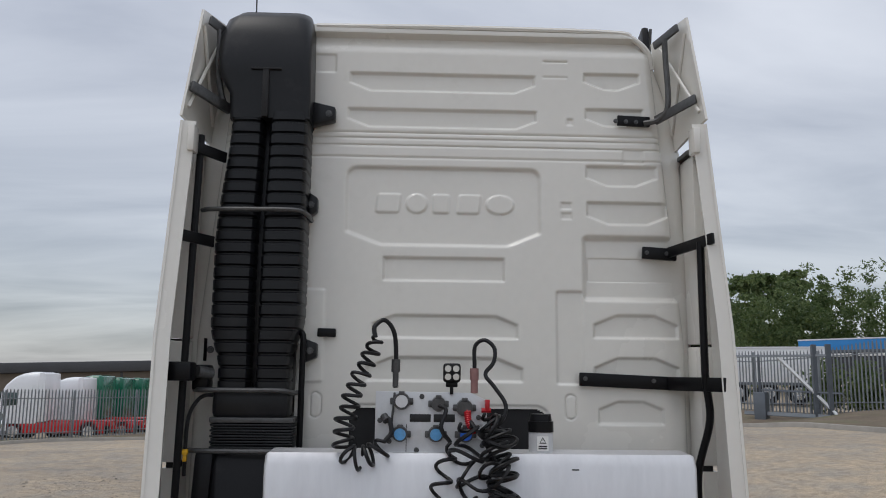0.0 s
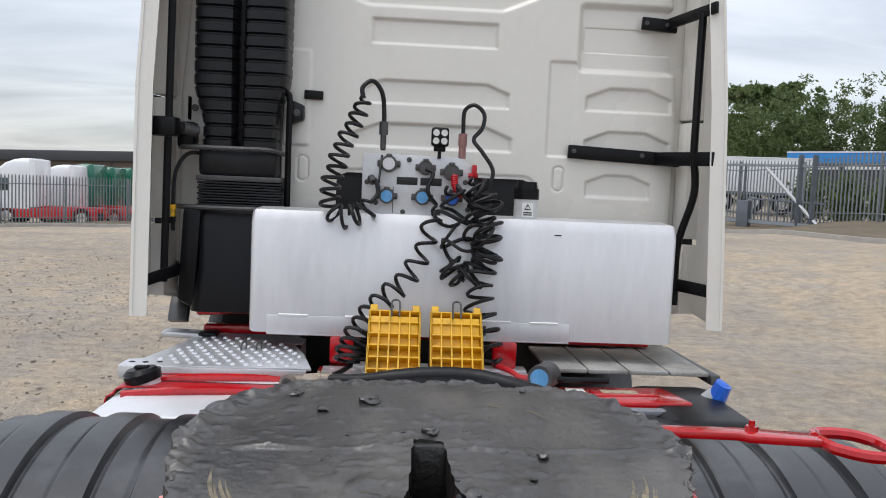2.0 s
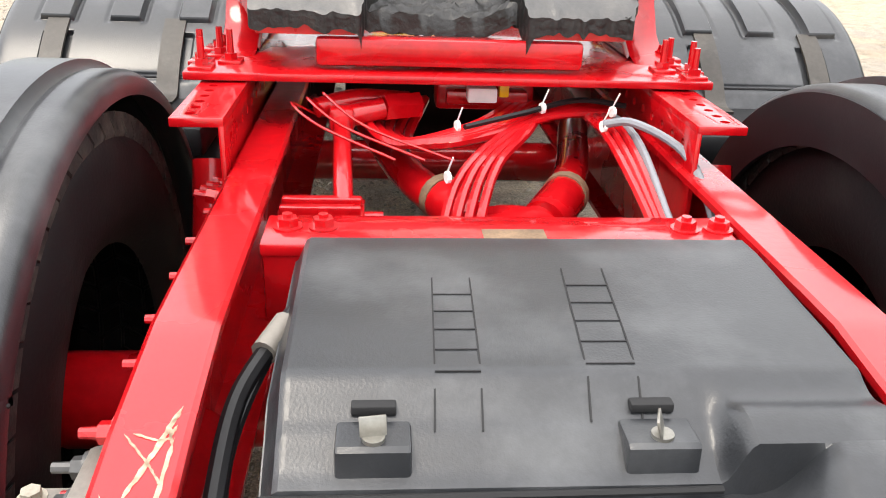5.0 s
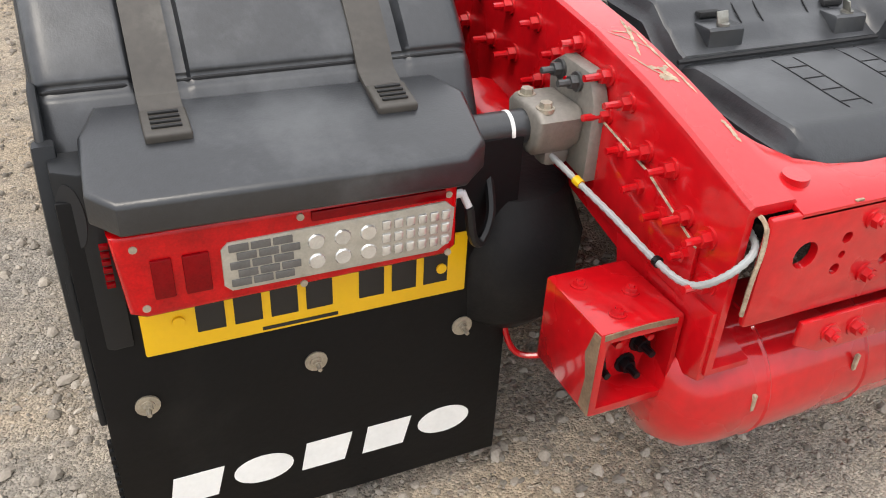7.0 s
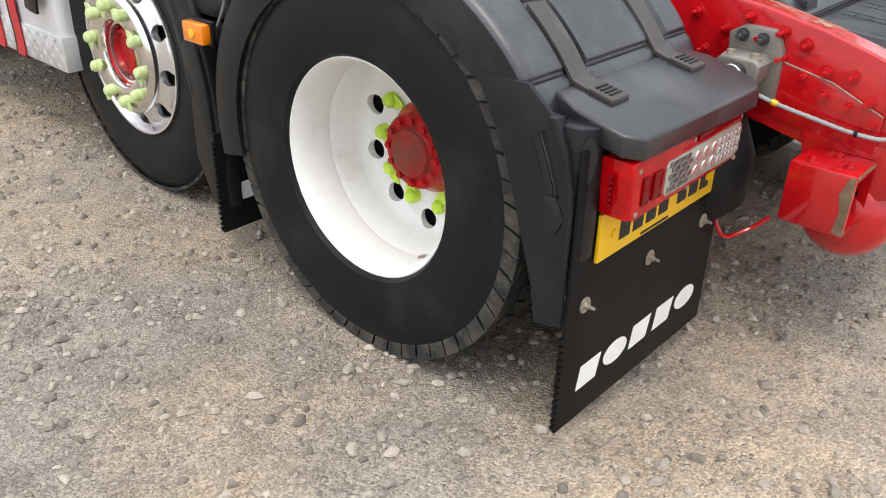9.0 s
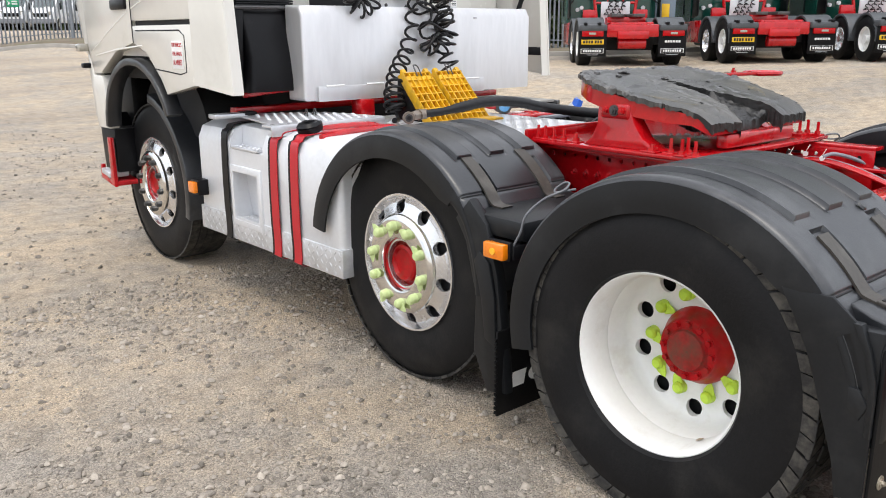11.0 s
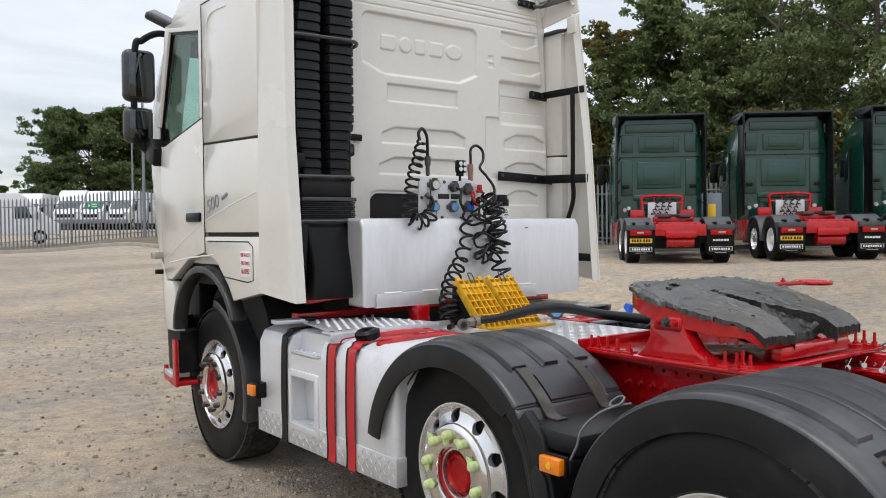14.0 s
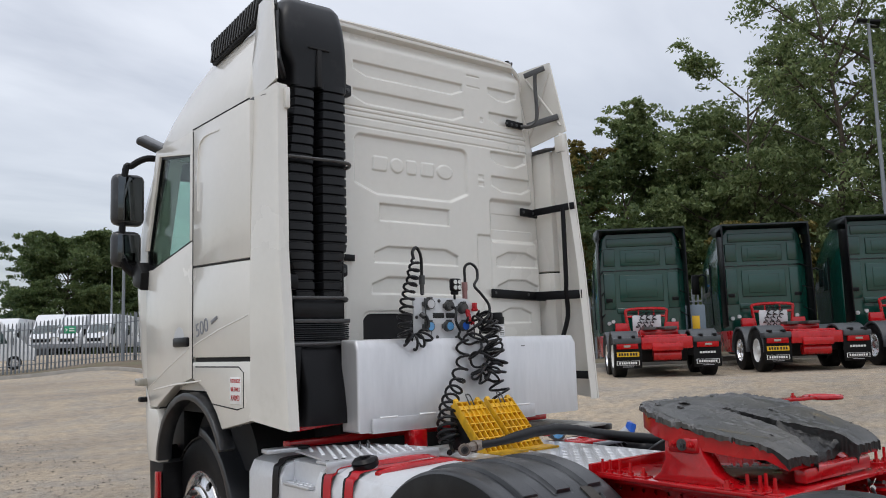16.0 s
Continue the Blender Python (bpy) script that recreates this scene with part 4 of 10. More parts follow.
railL, railR = rail(-1), rail(1)
rnd = random.Random(4)
BOLTS = [(y, 0.845) for y in (0.30, 0.42, 0.54, 0.66, 0.80, 1.02, 1.14)] + [(y, 0.765) for y in (0.27, 0.36, 0.48, 0.60, 0.72)] + \
        [(0.20, 0.835), (0.12, 0.800), (0.06, 0.835), (0.02, 0.79), (-0.03, 0.81), (-0.04, 0.75), (-0.09, 0.79), (-0.10, 0.72), (-0.15, 0.74), (-0.16, 0.69), (-0.21, 0.745), (-0.22, 0.68),
         (-0.26, 0.70), (-0.28, 0.655), (-0.31, 0.70), (-0.33, 0.64), (0.17, 0.74), (0.10, 0.70)]
for y, z in BOLTS:
    z += rail_top(y) - (0.90 if y > 0.24 else 0.90 - 0.203 * (0.24 - y))
    L = rnd.uniform(0.016, 0.030)
    part("bolt", bolt((-0.426, y, z), (-1, 0, 0), 0.0125, 0.014, L), M_RED, railL)
    part("bolt", bolt((0.426, y, z), (1, 0, 0), 0.0125, 0.014, L), M_RED, railR)
for y in lin(1.06, 2.2, 13):
    part("bolt", bolt((-0.426, y, 0.80), (-1, 0, 0), 0.013, 0.012, 0.006), M_RED, railL)
    part("bolt", bolt((-0.426, y + 0.04, 0.68), (-1, 0, 0), 0.013, 0.012, 0.006), M_RED, railL)
# scuffs of bare primer on the left rail's top
def scuff(path, w, seed, parent):
    """A ragged scrape through the paint along a path on the rail's top."""
    r_ = random.Random(seed)
    V, F = [], []
    c = spline([(x, y, 0) for x, y in path], 10)
    for i, p in enumerate(c):
        d = (c[min(i + 1, len(c) - 1)] - c[max(0, i - 1)]).normalized()
        k = min(1, i / 2, (len(c) - 1 - i) / 2)
        for q in (-1, 1):
            o = q * w * (0.05 + k * r_.uniform(0.2, 0.65))
            x, y = p.x - d.y * o, p.y + d.x * o
            V.append((x, y, rail_top(y) + 0.0057))
    F = [(2 * i, 2 * i + 1, 2 * i + 3, 2 * i + 2) for i in range(len(c) - 1)]
    part("paint_scuff", (V, F), M_REDCHIP, parent, "", 60)


for k, (path, w) in enumerate((([(-0.352, 0.055), (-0.368, 0.0), (-0.385, -0.04)], 0.006), ([(-0.348, 0.03), (-0.362, 0.012), (-0.392, 0.02)], 0.004), ([(-0.346, 0.015), (-0.356, -0.05), (-0.352, -0.12)], 0.005),
                               ([(-0.404, -0.035), (-0.388, -0.07), (-0.375, -0.085)], 0.004), ([(-0.392, -0.062), (-0.372, -0.070), (-0.36, -0.065)], 0.010), ([(-0.388, -0.082), (-0.372, -0.092)], 0.018), ([(-0.376, -0.070), (-0.366, -0.098)], 0.012),
                               ([(-0.345, 0.045), (-0.360, 0.03), (-0.352, 0.005)], 0.004), ([(-0.355, -0.165), (-0.344, -0.175), (-0.350, -0.20)], 0.008), ([(-0.40, 0.02), (-0.372, -0.01), (-0.350, -0.03)], 0.003))):
    scuff([(min(-0.360, x - 0.006), y if y > 0 else y * 1.3) for x, y in path], w * 0.8, k, railL)
# rear end member
xm = part("rear_crossmember", cut(box(-0.40, 0.40, -0.385, -0.372, 0.605, 0.775, 0.004), *[cyl((x, -0.42, z), (x, -0.33, z), r, 16) for x, z, r in
          ((-0.325, 0.708, 0.021), (0.325, 0.708, 0.021), (-0.255, 0.722, 0.009), (-0.255, 0.695, 0.006), (-0.26, 0.672, 0.009), (-0.16, 0.722, 0.008), (-0.165, 0.668, 0.009), (-0.10, 0.74, 0.008), (-0.105, 0.69, 0.008),
           (0.0, 0.74, 0.009), (0.02, 0.69, 0.009), (0.12, 0.72, 0.008), (0.2, 0.70, 0.009))]), M_RED, truck, "red rear crossmember with punched holes")
fl_ = prism([(-0.352, -0.385), (0.352, -0.385), (0.352, -0.215), (0.335, -0.255), (0.30, -0.295), (0.24, -0.318), (-0.19, -0.320), (-0.245, -0.312), (-0.292, -0.292), (-0.325, -0.255), (-0.352, -0.205)], "z", -0.010, 0.0, 0.002)
part("top_flange", ([(x, y, z + 0.776 + 0.30 * (y + 0.385)) for x, y, z in fl_[0]], fl_[1]), M_RED, xm)
part("torn_edge", tube(spline([(-0.404, -0.38, 0.625), (-0.408, -0.384, 0.68), (-0.402, -0.382, 0.74), (-0.404, -0.37, 0.770), (-0.40, -0.30, 0.778)], 5), 0.0035, 5), M_REDCHIP, xm)
part("washer_disc", cyl((-0.318, -0.326, 0.788), (-0.318, -0.327, 0.800), 0.019, 18), M_RED, xm)
for x, z in ((-0.215, 0.744), (-0.155, 0.752), (-0.195, 0.652), (-0.08, 0.65), (0.05, 0.72), (0.10, 0.65), (0.2, 0.74)):
    part("bolt", bolt((x, -0.386, z), (0, -1, 0), 0.012, 0.010, 0.004), M_RED, xm)
for i, x in enumerate((-0.26, -0.20, -0.13, -0.08, -0.02, 0.1)):
    part("paint_scuff", box(x, x + 0.014, -0.384, -0.380, 0.777, 0.7795, 0.0005), M_REDCHIP, xm)
# lower bracket box and hanger plates at the rail end
lb = part("tow_bracket", cut(box(-0.578, -0.436, -0.315, -0.16, 0.435, 0.590, 0.006), box(-0.566, -0.448, -0.40, -0.262, 0.452, 0.572, 0)), M_RED, truck, "red box bracket below the rail end")
part("worn_edge", prism([(-0.314, 0.44), (-0.290, 0.445), (-0.296, 0.50), (-0.286, 0.54), (-0.300, 0.585), (-0.314, 0.587)], "x", -0.5795, -0.5775), M_RUST, lb)
part("worn_edge", prism([(-0.572, 0.588), (-0.50, 0.5905), (-0.45, 0.588), (-0.45, 0.579), (-0.52, 0.583), (-0.572, 0.578)], "y", -0.3165, -0.3145), M_RUST, lb)
for x, y, z in ((-0.54, -0.262, 0.49), (-0.485, -0.262, 0.475), (-0.475, -0.262, 0.545), (-0.53, -0.262, 0.545), (-0.465, -0.262, 0.51)):
    part("bolt", bolt((x, y, z), (0, -1, 0), 0.013, 0.012, 0.02), M_BLK if z < 0.53 else M_RED, lb)
for x, y in ((-0.545, -0.20), (-0.48, -0.24), (-0.53, -0.28)):
    part("bolt", bolt((x, y, 0.590), (0, 0, 1), 0.010, 0.006, 0.004), M_RED, lb)
both("hanger_plate", prism([(-0.36, 0.62), (-0.12, 0.63), (-0.15, 0.50), (-0.22, 0.45), (-0.36, 0.50)], "x", -0.433, -0.415, 0.004), M_RED, truck)
# brown primer edge of the doubler plate
part("doubler_plate", prism([(-0.30, 0.69), (-0.17, 0.745), (0.10, 0.80), (0.10, 0.66), (-0.10, 0.62), (-0.30, 0.60)], "x", -0.434, -0.424, 0.003), M_RED, railL)
part("doubler_edge", tube([(-0.4345, -0.30, 0.692), (-0.4345, -0.17, 0.747), (-0.4345, 0.04, 0.790)], 0.0020, 5), M_REDCHIP, railL)
# air tank across the rear
V, F = lathe([(-0.46, 0.0), (-0.455, 0.05), (-0.44, 0.09), (-0.41, 0.112), (-0.36, 0.12), (-0.1, 0.12), (0.42, 0.12), (0.47, 0.112), (0.515, 0.05), (0.52, 0.0)], 0.0, -0.265, 0.425, 32)
tank_air = part("air_tank", (V, F), M_RED, truck, "red cylindrical air tank", 50)
part("tank_weld", lathe([(-0.305, 0.1195), (-0.3, 0.1225), (-0.295, 0.1195)], 0, -0.265, 0.425, 32), M_RED, tank_air)
part("tank_weld", lathe([(-0.105, 0.1195), (-0.10, 0.1225), (-0.095, 0.1195)], 0, -0.265, 0.425, 32), M_RED, tank_air)
part("tank_bracket", prism([(-0.30, 0.595), (0.35, 0.598), (0.35, 0.535), (-0.25, 0.53), (-0.30, 0.555)], "y", -0.398, -0.387, 0.004), M_RED, tank_air)
for x in (-0.24, -0.19, -0.05):
    part("bolt", bolt((x, -0.398, 0.565), (0, -1, 0), 0.012, 0.010, 0.006), M_RED, tank_air)
part("tank_plug", bolt((-0.44, -0.30, 0.42), (-1, -0.3, 0), 0.016, 0.015, 0), M_RED, tank_air)
for x, z in ((-0.33, 0.53), (-0.13, 0.55)):
    part("paint_scuff", box(x - 0.003, x + 0.003, -0.386, -0.380, z - 0.10, z - 0.07, 0.0005), M_REDCHIP, tank_air)
# crossmember ahead of the battery cover
xm2 = part("middle_crossmember", prism([(-0.336, 0.898), (0.336, 0.898), (0.336, 0.79), (0.25, 0.76), (-0.25, 0.76), (-0.336, 0.79)], "y", 0.42, 0.52, 0.008), M_RED, truck, "red bolted crossmember")
part("crossmember_lip", box(-0.338, 0.338, 0.415, 0.525, 0.888, 0.908, 0.005), M_RED, xm2)
part("worn_patch", box(-0.03, 0.06, 0.417, 0.47, 0.9075, 0.9095, 0.0008), M_RUST, xm2)
for x in (-0.305, -0.255, 0.271, 0.321):
    part("bolt", bolt((x, 0.475, 0.908), (0, 0, 1), 0.016, 0.012, 0.006), M_RED, xm2)

M_ZINC = mat("dull_zinc", (0.30, 0.29, 0.26), 0.4, 0.8, 0.2, 40, 200)
# -- black plastic cover between the rails --
LID = [(-0.012, 0.849), (0.0, 0.853), (0.045, 0.880), (0.093, 0.911), (0.20, 0.917), (0.36, 0.924), (0.42, 0.922)]


def cov_z(x, y):
    """Top of the moulded cover: a rear tray, a raised front lid, and a hump that runs back from the lid on the right."""
    if y > -0.012:
        z = LID[-1][1]
        for (a, za), (b, zb) in zip(LID, LID[1:]):
            if y <= b:
                z = za + (zb - za) * sstep(a, b, y) * 0.4 + (zb - za) * 0.6 * (y - a) / (b - a)
                break
        z += 0.046 * sstep(0.150, 0.178, x) * sstep(0.085, 0.0, y)
    else:
        z = 0.832 + 0.012 * sstep(-0.25, -0.04, y) - 0.055 * max(0.0, (-0.245 - y) / 0.06) ** 2
        xl = 0.192 - 0.17 * (-0.039 - y)
        k = max(0.0, min(1.0, (y + 0.275) / 0.24))
        z += 0.056 * k * sstep(0.0, 0.060, x - xl) - 0.006 * k * sstep(0.03, 0.0, abs(x - xl + 0.018))
        z -= 0.010 * sstep(-0.045, -0.014, y) * sstep(0.17, 0.14, x)
    d = min(x + 0.287, 0.343 - x)
    return z - 0.035 * sstep(0.018, 0.0, d)


xs_ = [-0.288, -0.2865] + lin(-0.284, 0.338, 110) + [0.342, 0.3435]
ys_ = lin(-0.305, -0.0135, 50) + lin(-0.0105, 0.405, 60)


def cov(u, v):
    x, y = u, v
    lim = 0.07
    if y < -0.305 + lim:      # rounded rear corners
        k = (-0.305 + lim - y) / lim
        x = 0.028 + (x - 0.028) * (1 - 0.11 * k * k * k)
    return (x, y, cov_z(u, y)), (0, 0, -1)


cover = part("rail_cover", shell(cov, xs_, ys_, 0.05), M_PLAS, truck, "black moulded plastic cover between the chassis rails", 28)
part("cover_skirt", prism([(-0.284, -0.20), (-0.270, -0.255), (-0.230, -0.294), (0.285, -0.294), (0.325, -0.255), (0.338, -0.20), (0.338, 0.40), (-0.284, 0.40)], "z", 0.70, 0.79, 0.01), M_PLAS, cover)
part("skirt_slot", box(-0.02, 0.07, -0.2965, -0.2935, 0.776, 0.781, 0.0005), M_RUST, cover)
# near-black tube painting the shade line below the lid's overhang
part("lid_gap_shade", tube([(-0.285, -0.0145, 0.842), (0.0, -0.0145, 0.844), (0.150, -0.0145, 0.846)], 0.0040, 6), M_NEARBLACK, cover)
for cx in (-0.180, 0.096):
    part("clip_block", prism([(0.0, 0.846), (0.003, 0.880), (0.008, 0.884), (0.046, 0.884), (0.052, 0.872), (0.055, 0.846)], "x", cx - 0.036, cx + 0.036, 0.004), M_PLAS, cover, "raised clip block")
    # solid near-black block painting the shade of a recess behind the clip
    part("clip_recess_shade", box(cx - 0.022, cx + 0.022, 0.052, 0.066, 0.886, 0.8965, 0.002), M_NEARBLACK, cover)
    part("wing_screw", join(cyl((cx, 0.018, 0.884), (cx, 0.018, 0.888), 0.011, 16), move(box(-0.013, 0.013, -0.0015, 0.0015, 0, 0.020, 0.001), pose(cx, 0.019, 0.887, -18, 0, 8 if cx < 0 else 70))), M_ZINC, cover, "zinc wing screw")


def cover_line(a, b):
    """A fine moulded ridge along the cover's surface."""
    pts = [(a[0] + (b[0] - a[0]) * t, a[1] + (b[1] - a[1]) * t) for t in lin(0, 1, 8)]
    part("moulded_line", tube([(x, y, cov_z(x, y) + 0.0002) for x, y in pts], 0.0013, 4), M_NEARBLACK, cover)


# four ladder-shaped ridges: (left and right at the rear, left and right at the front), rungs between
for (a, b), (c, d), n_, lo_, hi_ in (((-0.134, -0.089), (-0.128, -0.082), 4, -0.229, -0.030), ((0.011, 0.059), (0.024, 0.070), 4, -0.244, -0.038),
                                     ((-0.121, -0.074), (-0.112, -0.066), 5, 0.038, 0.285), ((0.034, 0.086), (0.052, 0.104), 5, 0.046, 0.310)):
    cover_line((a, lo_), (c, hi_))
    cover_line((b, lo_), (d, hi_))
    for i in range(n_):
        t = (0.10 + 0.20 * i) if lo_ < 0 else (0.22 + 0.155 * i)
        y = lo_ + (hi_ - lo_) * t
        cover_line((a + (c - a) * t, y), (b + (d - b) * t, y))


# -- suspension, pipes and valves between the rails --
def pipe(pts, r, m=M_RED, n=9, per=6, name="air_pipe", label=""):
    return part(name, tube(spline(pts, per), r, n), m, truck, label)


axle = part("drive_axle", join(cyl((-0.9, AX_R, AXZ), (0.9, AX_R, AXZ), 0.085, 20), lathe([(-0.22, 0.09), (-0.14, 0.19), (0.0, 0.23), (0.14, 0.19), (0.22, 0.09)], 0, AX_R, AXZ, 24)), M_RED, truck, "red drive axle housing", 50)
part("mid_axle", cyl((-0.95, AX_M, AXZ), (0.95, AX_M, AXZ), 0.065, 16), M_RED, truck, "red lift axle beam")
part("front_axle", cyl((-0.95, AX_F, AXZ - 0.05), (0.95, AX_F, AXZ - 0.05), 0.06, 16), M_RED, truck, "red front axle beam")
for s in (-1, 1):
    part("air_spring", lathe([(-0.1, 0.0), (-0.1, 0.10), (-0.07, 0.13), (0.02, 0.135), (0.06, 0.12), (0.1, 0.10), (0.1, 0)], 0, 0, 0, 24) and move(lathe([(-0.14, 0.0), (-0.14, 0.10), (-0.09, 0.145), (0.03, 0.15), (0.08, 0.13), (0.13, 0.11), (0.13, 0)], 0, 0, 0, 24), pose(s * 0.52, 0.10, 0.50, 0, -90, 0)), M_RUB, truck, "black rubber air spring", 50)
    part("trailing_arm", box(min(s * 0.48, s * 0.56), max(s * 0.48, s * 0.56), 0.16, 1.2, 0.30, 0.38, 0.02), M_RED, truck, "red suspension arm")
    part("damper", cyl((s * 0.50, 0.95, 0.85), (s * 0.50, 0.75, 0.40), 0.04, 14), M_RED, truck)
    part("brake_chamber", cyl((s * 0.46, 0.36, 0.62), (s * 0.46, 0.20, 0.60), 0.085, 20), M_RED, truck, "red brake chamber")
for i in range(7):     # row of pins beside the spring
    part("bolt", bolt((-0.45, 0.72 + 0.05 * i, 0.86 - 0.01 * i), (-1, 0, 0.2), 0.014, 0.016, 0.02), M_RED, railL)
pipe([(-0.20, 1.35, 0.82), (-0.12, 1.0, 0.81), (-0.02, 0.78, 0.80), (0.05, 0.66, 0.79)], 0.036, n=16, name="torque_rod", label="red torque rod")
pipe([(0.30, 1.35, 0.82), (0.22, 1.0, 0.81), (0.13, 0.80, 0.80), (0.05, 0.66, 0.79)], 0.036, n=16, name="torque_rod", label="red torque rod")
part("rod_boot", cyl((-0.055, 0.85, 0.81), (-0.005, 0.74, 0.80), 0.044, 16), M_RED, truck)
part("rod_clamp", cyl((-0.062, 0.865, 0.812), (-0.052, 0.845, 0.811), 0.046, 16), M_RUST, truck)
part("rod_boot", cyl((0.185, 0.88, 0.81), (0.12, 0.76, 0.80), 0.044, 16), M_RED, truck)
part("rod_clamp", cyl((0.19, 0.89, 0.812), (0.18, 0.87, 0.811), 0.046, 16), M_RUST, truck)
part("rod_joint", join(cyl((0.05, 0.66, 0.74), (0.05, 0.66, 0.845), 0.075, 20), box(-0.03, 0.13, 0.60, 0.70, 0.77, 0.84, 0.02)), M_RED, truck, "red torque rod joint", 45)
vb = part("valve_block", join(box(-0.34, -0.20, 0.60, 0.70, 0.82, 0.87, 0.006), box(-0.335, -0.205, 0.61, 0.63, 0.87, 0.885, 0.003), box(-0.335, -0.205, 0.65, 0.67, 0.87, 0.885, 0.003), cyl((-0.20, 0.63, 0.84), (-0.17, 0.63, 0.84), 0.03, 14)), M_RED, truck, "red air valve block")
pipe([(-0.25, 0.95, 0.93), (-0.24, 0.75, 0.90), (-0.235, 0.66, 0.87)], 0.017, n=12)
pipe([(-0.30, 0.98, 0.95), (-0.22, 1.02, 0.96), (-0.12, 1.05, 0.95)], 0.02, n=12)
part("pipe_elbow", join(box(-0.275, -0.225, 0.94, 0.99, 0.91, 0.96, 0.012), cyl((-0.25, 0.965, 0.935), (-0.17, 0.99, 0.95), 0.022, 12), cyl((-0.17, 0.99, 0.95), (-0.10, 1.02, 0.95), 0.028, 6)), M_RED, truck)
for i in range(4):
    o = 0.020 * i
    pipe([(-0.08 + o, 0.56, 0.80), (-0.07 + o, 0.64, 0.85), (-0.03 + o, 0.76, 0.895 + 0.004 * i), (0.06 + o * 0.7, 0.90, 0.925), (0.17, 0.97 + 0.018 * i, 0.945), (0.30, 1.02 + o, 0.94)], 0.0085, n=7)
for i in range(5):
    o = 0.02 * i
    pipe([(-0.16 + o, 1.15, 0.93), (-0.20 + o, 1.0, 0.92 - 0.01 * i), (-0.14 + o, 0.88, 0.91), (0.0 + o, 0.93, 0.93), (0.10 + o, 1.08, 0.94)], 0.011, n=7)
for i in range(4):
    o = 0.018 * i
    pipe([(0.24 + o, 1.1, 0.93), (0.245 + o, 0.85, 0.94), (0.26 + o * 0.6, 0.62, 0.88), (0.27 + o * 0.5, 0.54, 0.83)], 0.008, M_GREYC if i == 3 else M_RED, 7, name="air_pipe" if i < 3 else "grey_cable")
pipe([(0.24, 0.86, 0.96), (0.29, 0.83, 0.97), (0.36, 0.75, 0.94), (0.37, 0.62, 0.88), (0.36, 0.55, 0.82)], 0.008, M_GREYC, 8, name="grey_hose", label="grey looped hose")
pipe([(-0.02, 0.86, 0.95), (0.10, 0.93, 0.96), (0.22, 1.0, 0.97), (0.32, 1.0, 0.96)], 0.006, M_HOSE, 6, name="black_cable")
pipe([(-0.278, 0.262, 0.885), (-0.300, 0.205, 0.872), (-0.326, 0.13, 0.850), (-0.330, 0.02, 0.825), (-0.322, -0.12, 0.790), (-0.308, -0.22, 0.755), (-0.300, -0.29, 0.715)], 0.011, M_HOSE, 9, name="black_cable", label="black cable loom along the rail")
pipe([(-0.270, 0.275, 0.880), (-0.305, 0.190, 0.858), (-0.328, 0.06, 0.822), (-0.312, -0.10, 0.780), (-0.296, -0.20, 0.745), (-0.292, -0.29, 0.70)], 0.008, M_HOSE, 8, name="black_cable")
for y_, z_ in ((-0.05, 0.808), (-0.12, 0.790)):
    part("cable_tie", cyl((-0.326, y_, z_), (-0.324, y_ - 0.006, z_ - 0.001), 0.0135, 10), M_GREYP, truck, "grey cable tie")
part("cable_splice", cyl((-0.284, 0.245, 0.882), (-0.304, 0.195, 0.871), 0.016, 12), M_CAST, truck, "tan cable splice sleeve")
pipe([(-0.335, 0.0, 0.80), (-0.330, -0.12, 0.768), (-0.318, -0.28, 0.71)], 0.010, M_RED, 8)
for x, y, z in ((0.24, 0.86, 0.955), (0.28, 0.95, 0.96), (-0.03, 0.90, 0.94), (-0.06, 0.72, 0.90), (0.14, 0.95, 0.965)):
    part("cable_tie", join(cyl((x - 0.003, y, z), (x + 0.003, y + 0.002, z), 0.011, 10), move(box(-0.0015, 0.0015, -0.001, 0.001, 0, 0.03, 0.0005), pose(x, y, z + 0.012, 20, 15, 0))), M_WHITE, truck, "white cable tie")
part("solenoid_block", join(box(-0.06, 0.15, 1.10, 1.22, 0.92, 0.99, 0.01), box(-0.04, 0.13, 1.06, 1.10, 0.94, 0.97, 0.006)), M_RED, truck, "red valve housing")
part("solenoid_plug", join(box(0.0, 0.06, 1.02, 1.06, 0.955, 0.985, 0.004)), M_WHITE, truck)
part("solenoid_plug", join(box(0.065, 0.085, 1.03, 1.05, 0.965, 0.99, 0.003)), M_PLATEY, truck)


# ---- wheels ----
def tyre_profile(w):
    h = w / 2
    return [(-h + 0.03, 0.285), (-h + 0.008, 0.30), (-h, 0.345), (-h - 0.006, 0.40), (-h, 0.455), (-h + 0.012, 0.49), (-h + 0.022, 0.509), (-h + 0.04, 0.516), (h - 0.04, 0.516), (h - 0.02, 0.505), (h, 0.455), (h + 0.004, 0.40), (h, 0.345), (h - 0.03, 0.285)]


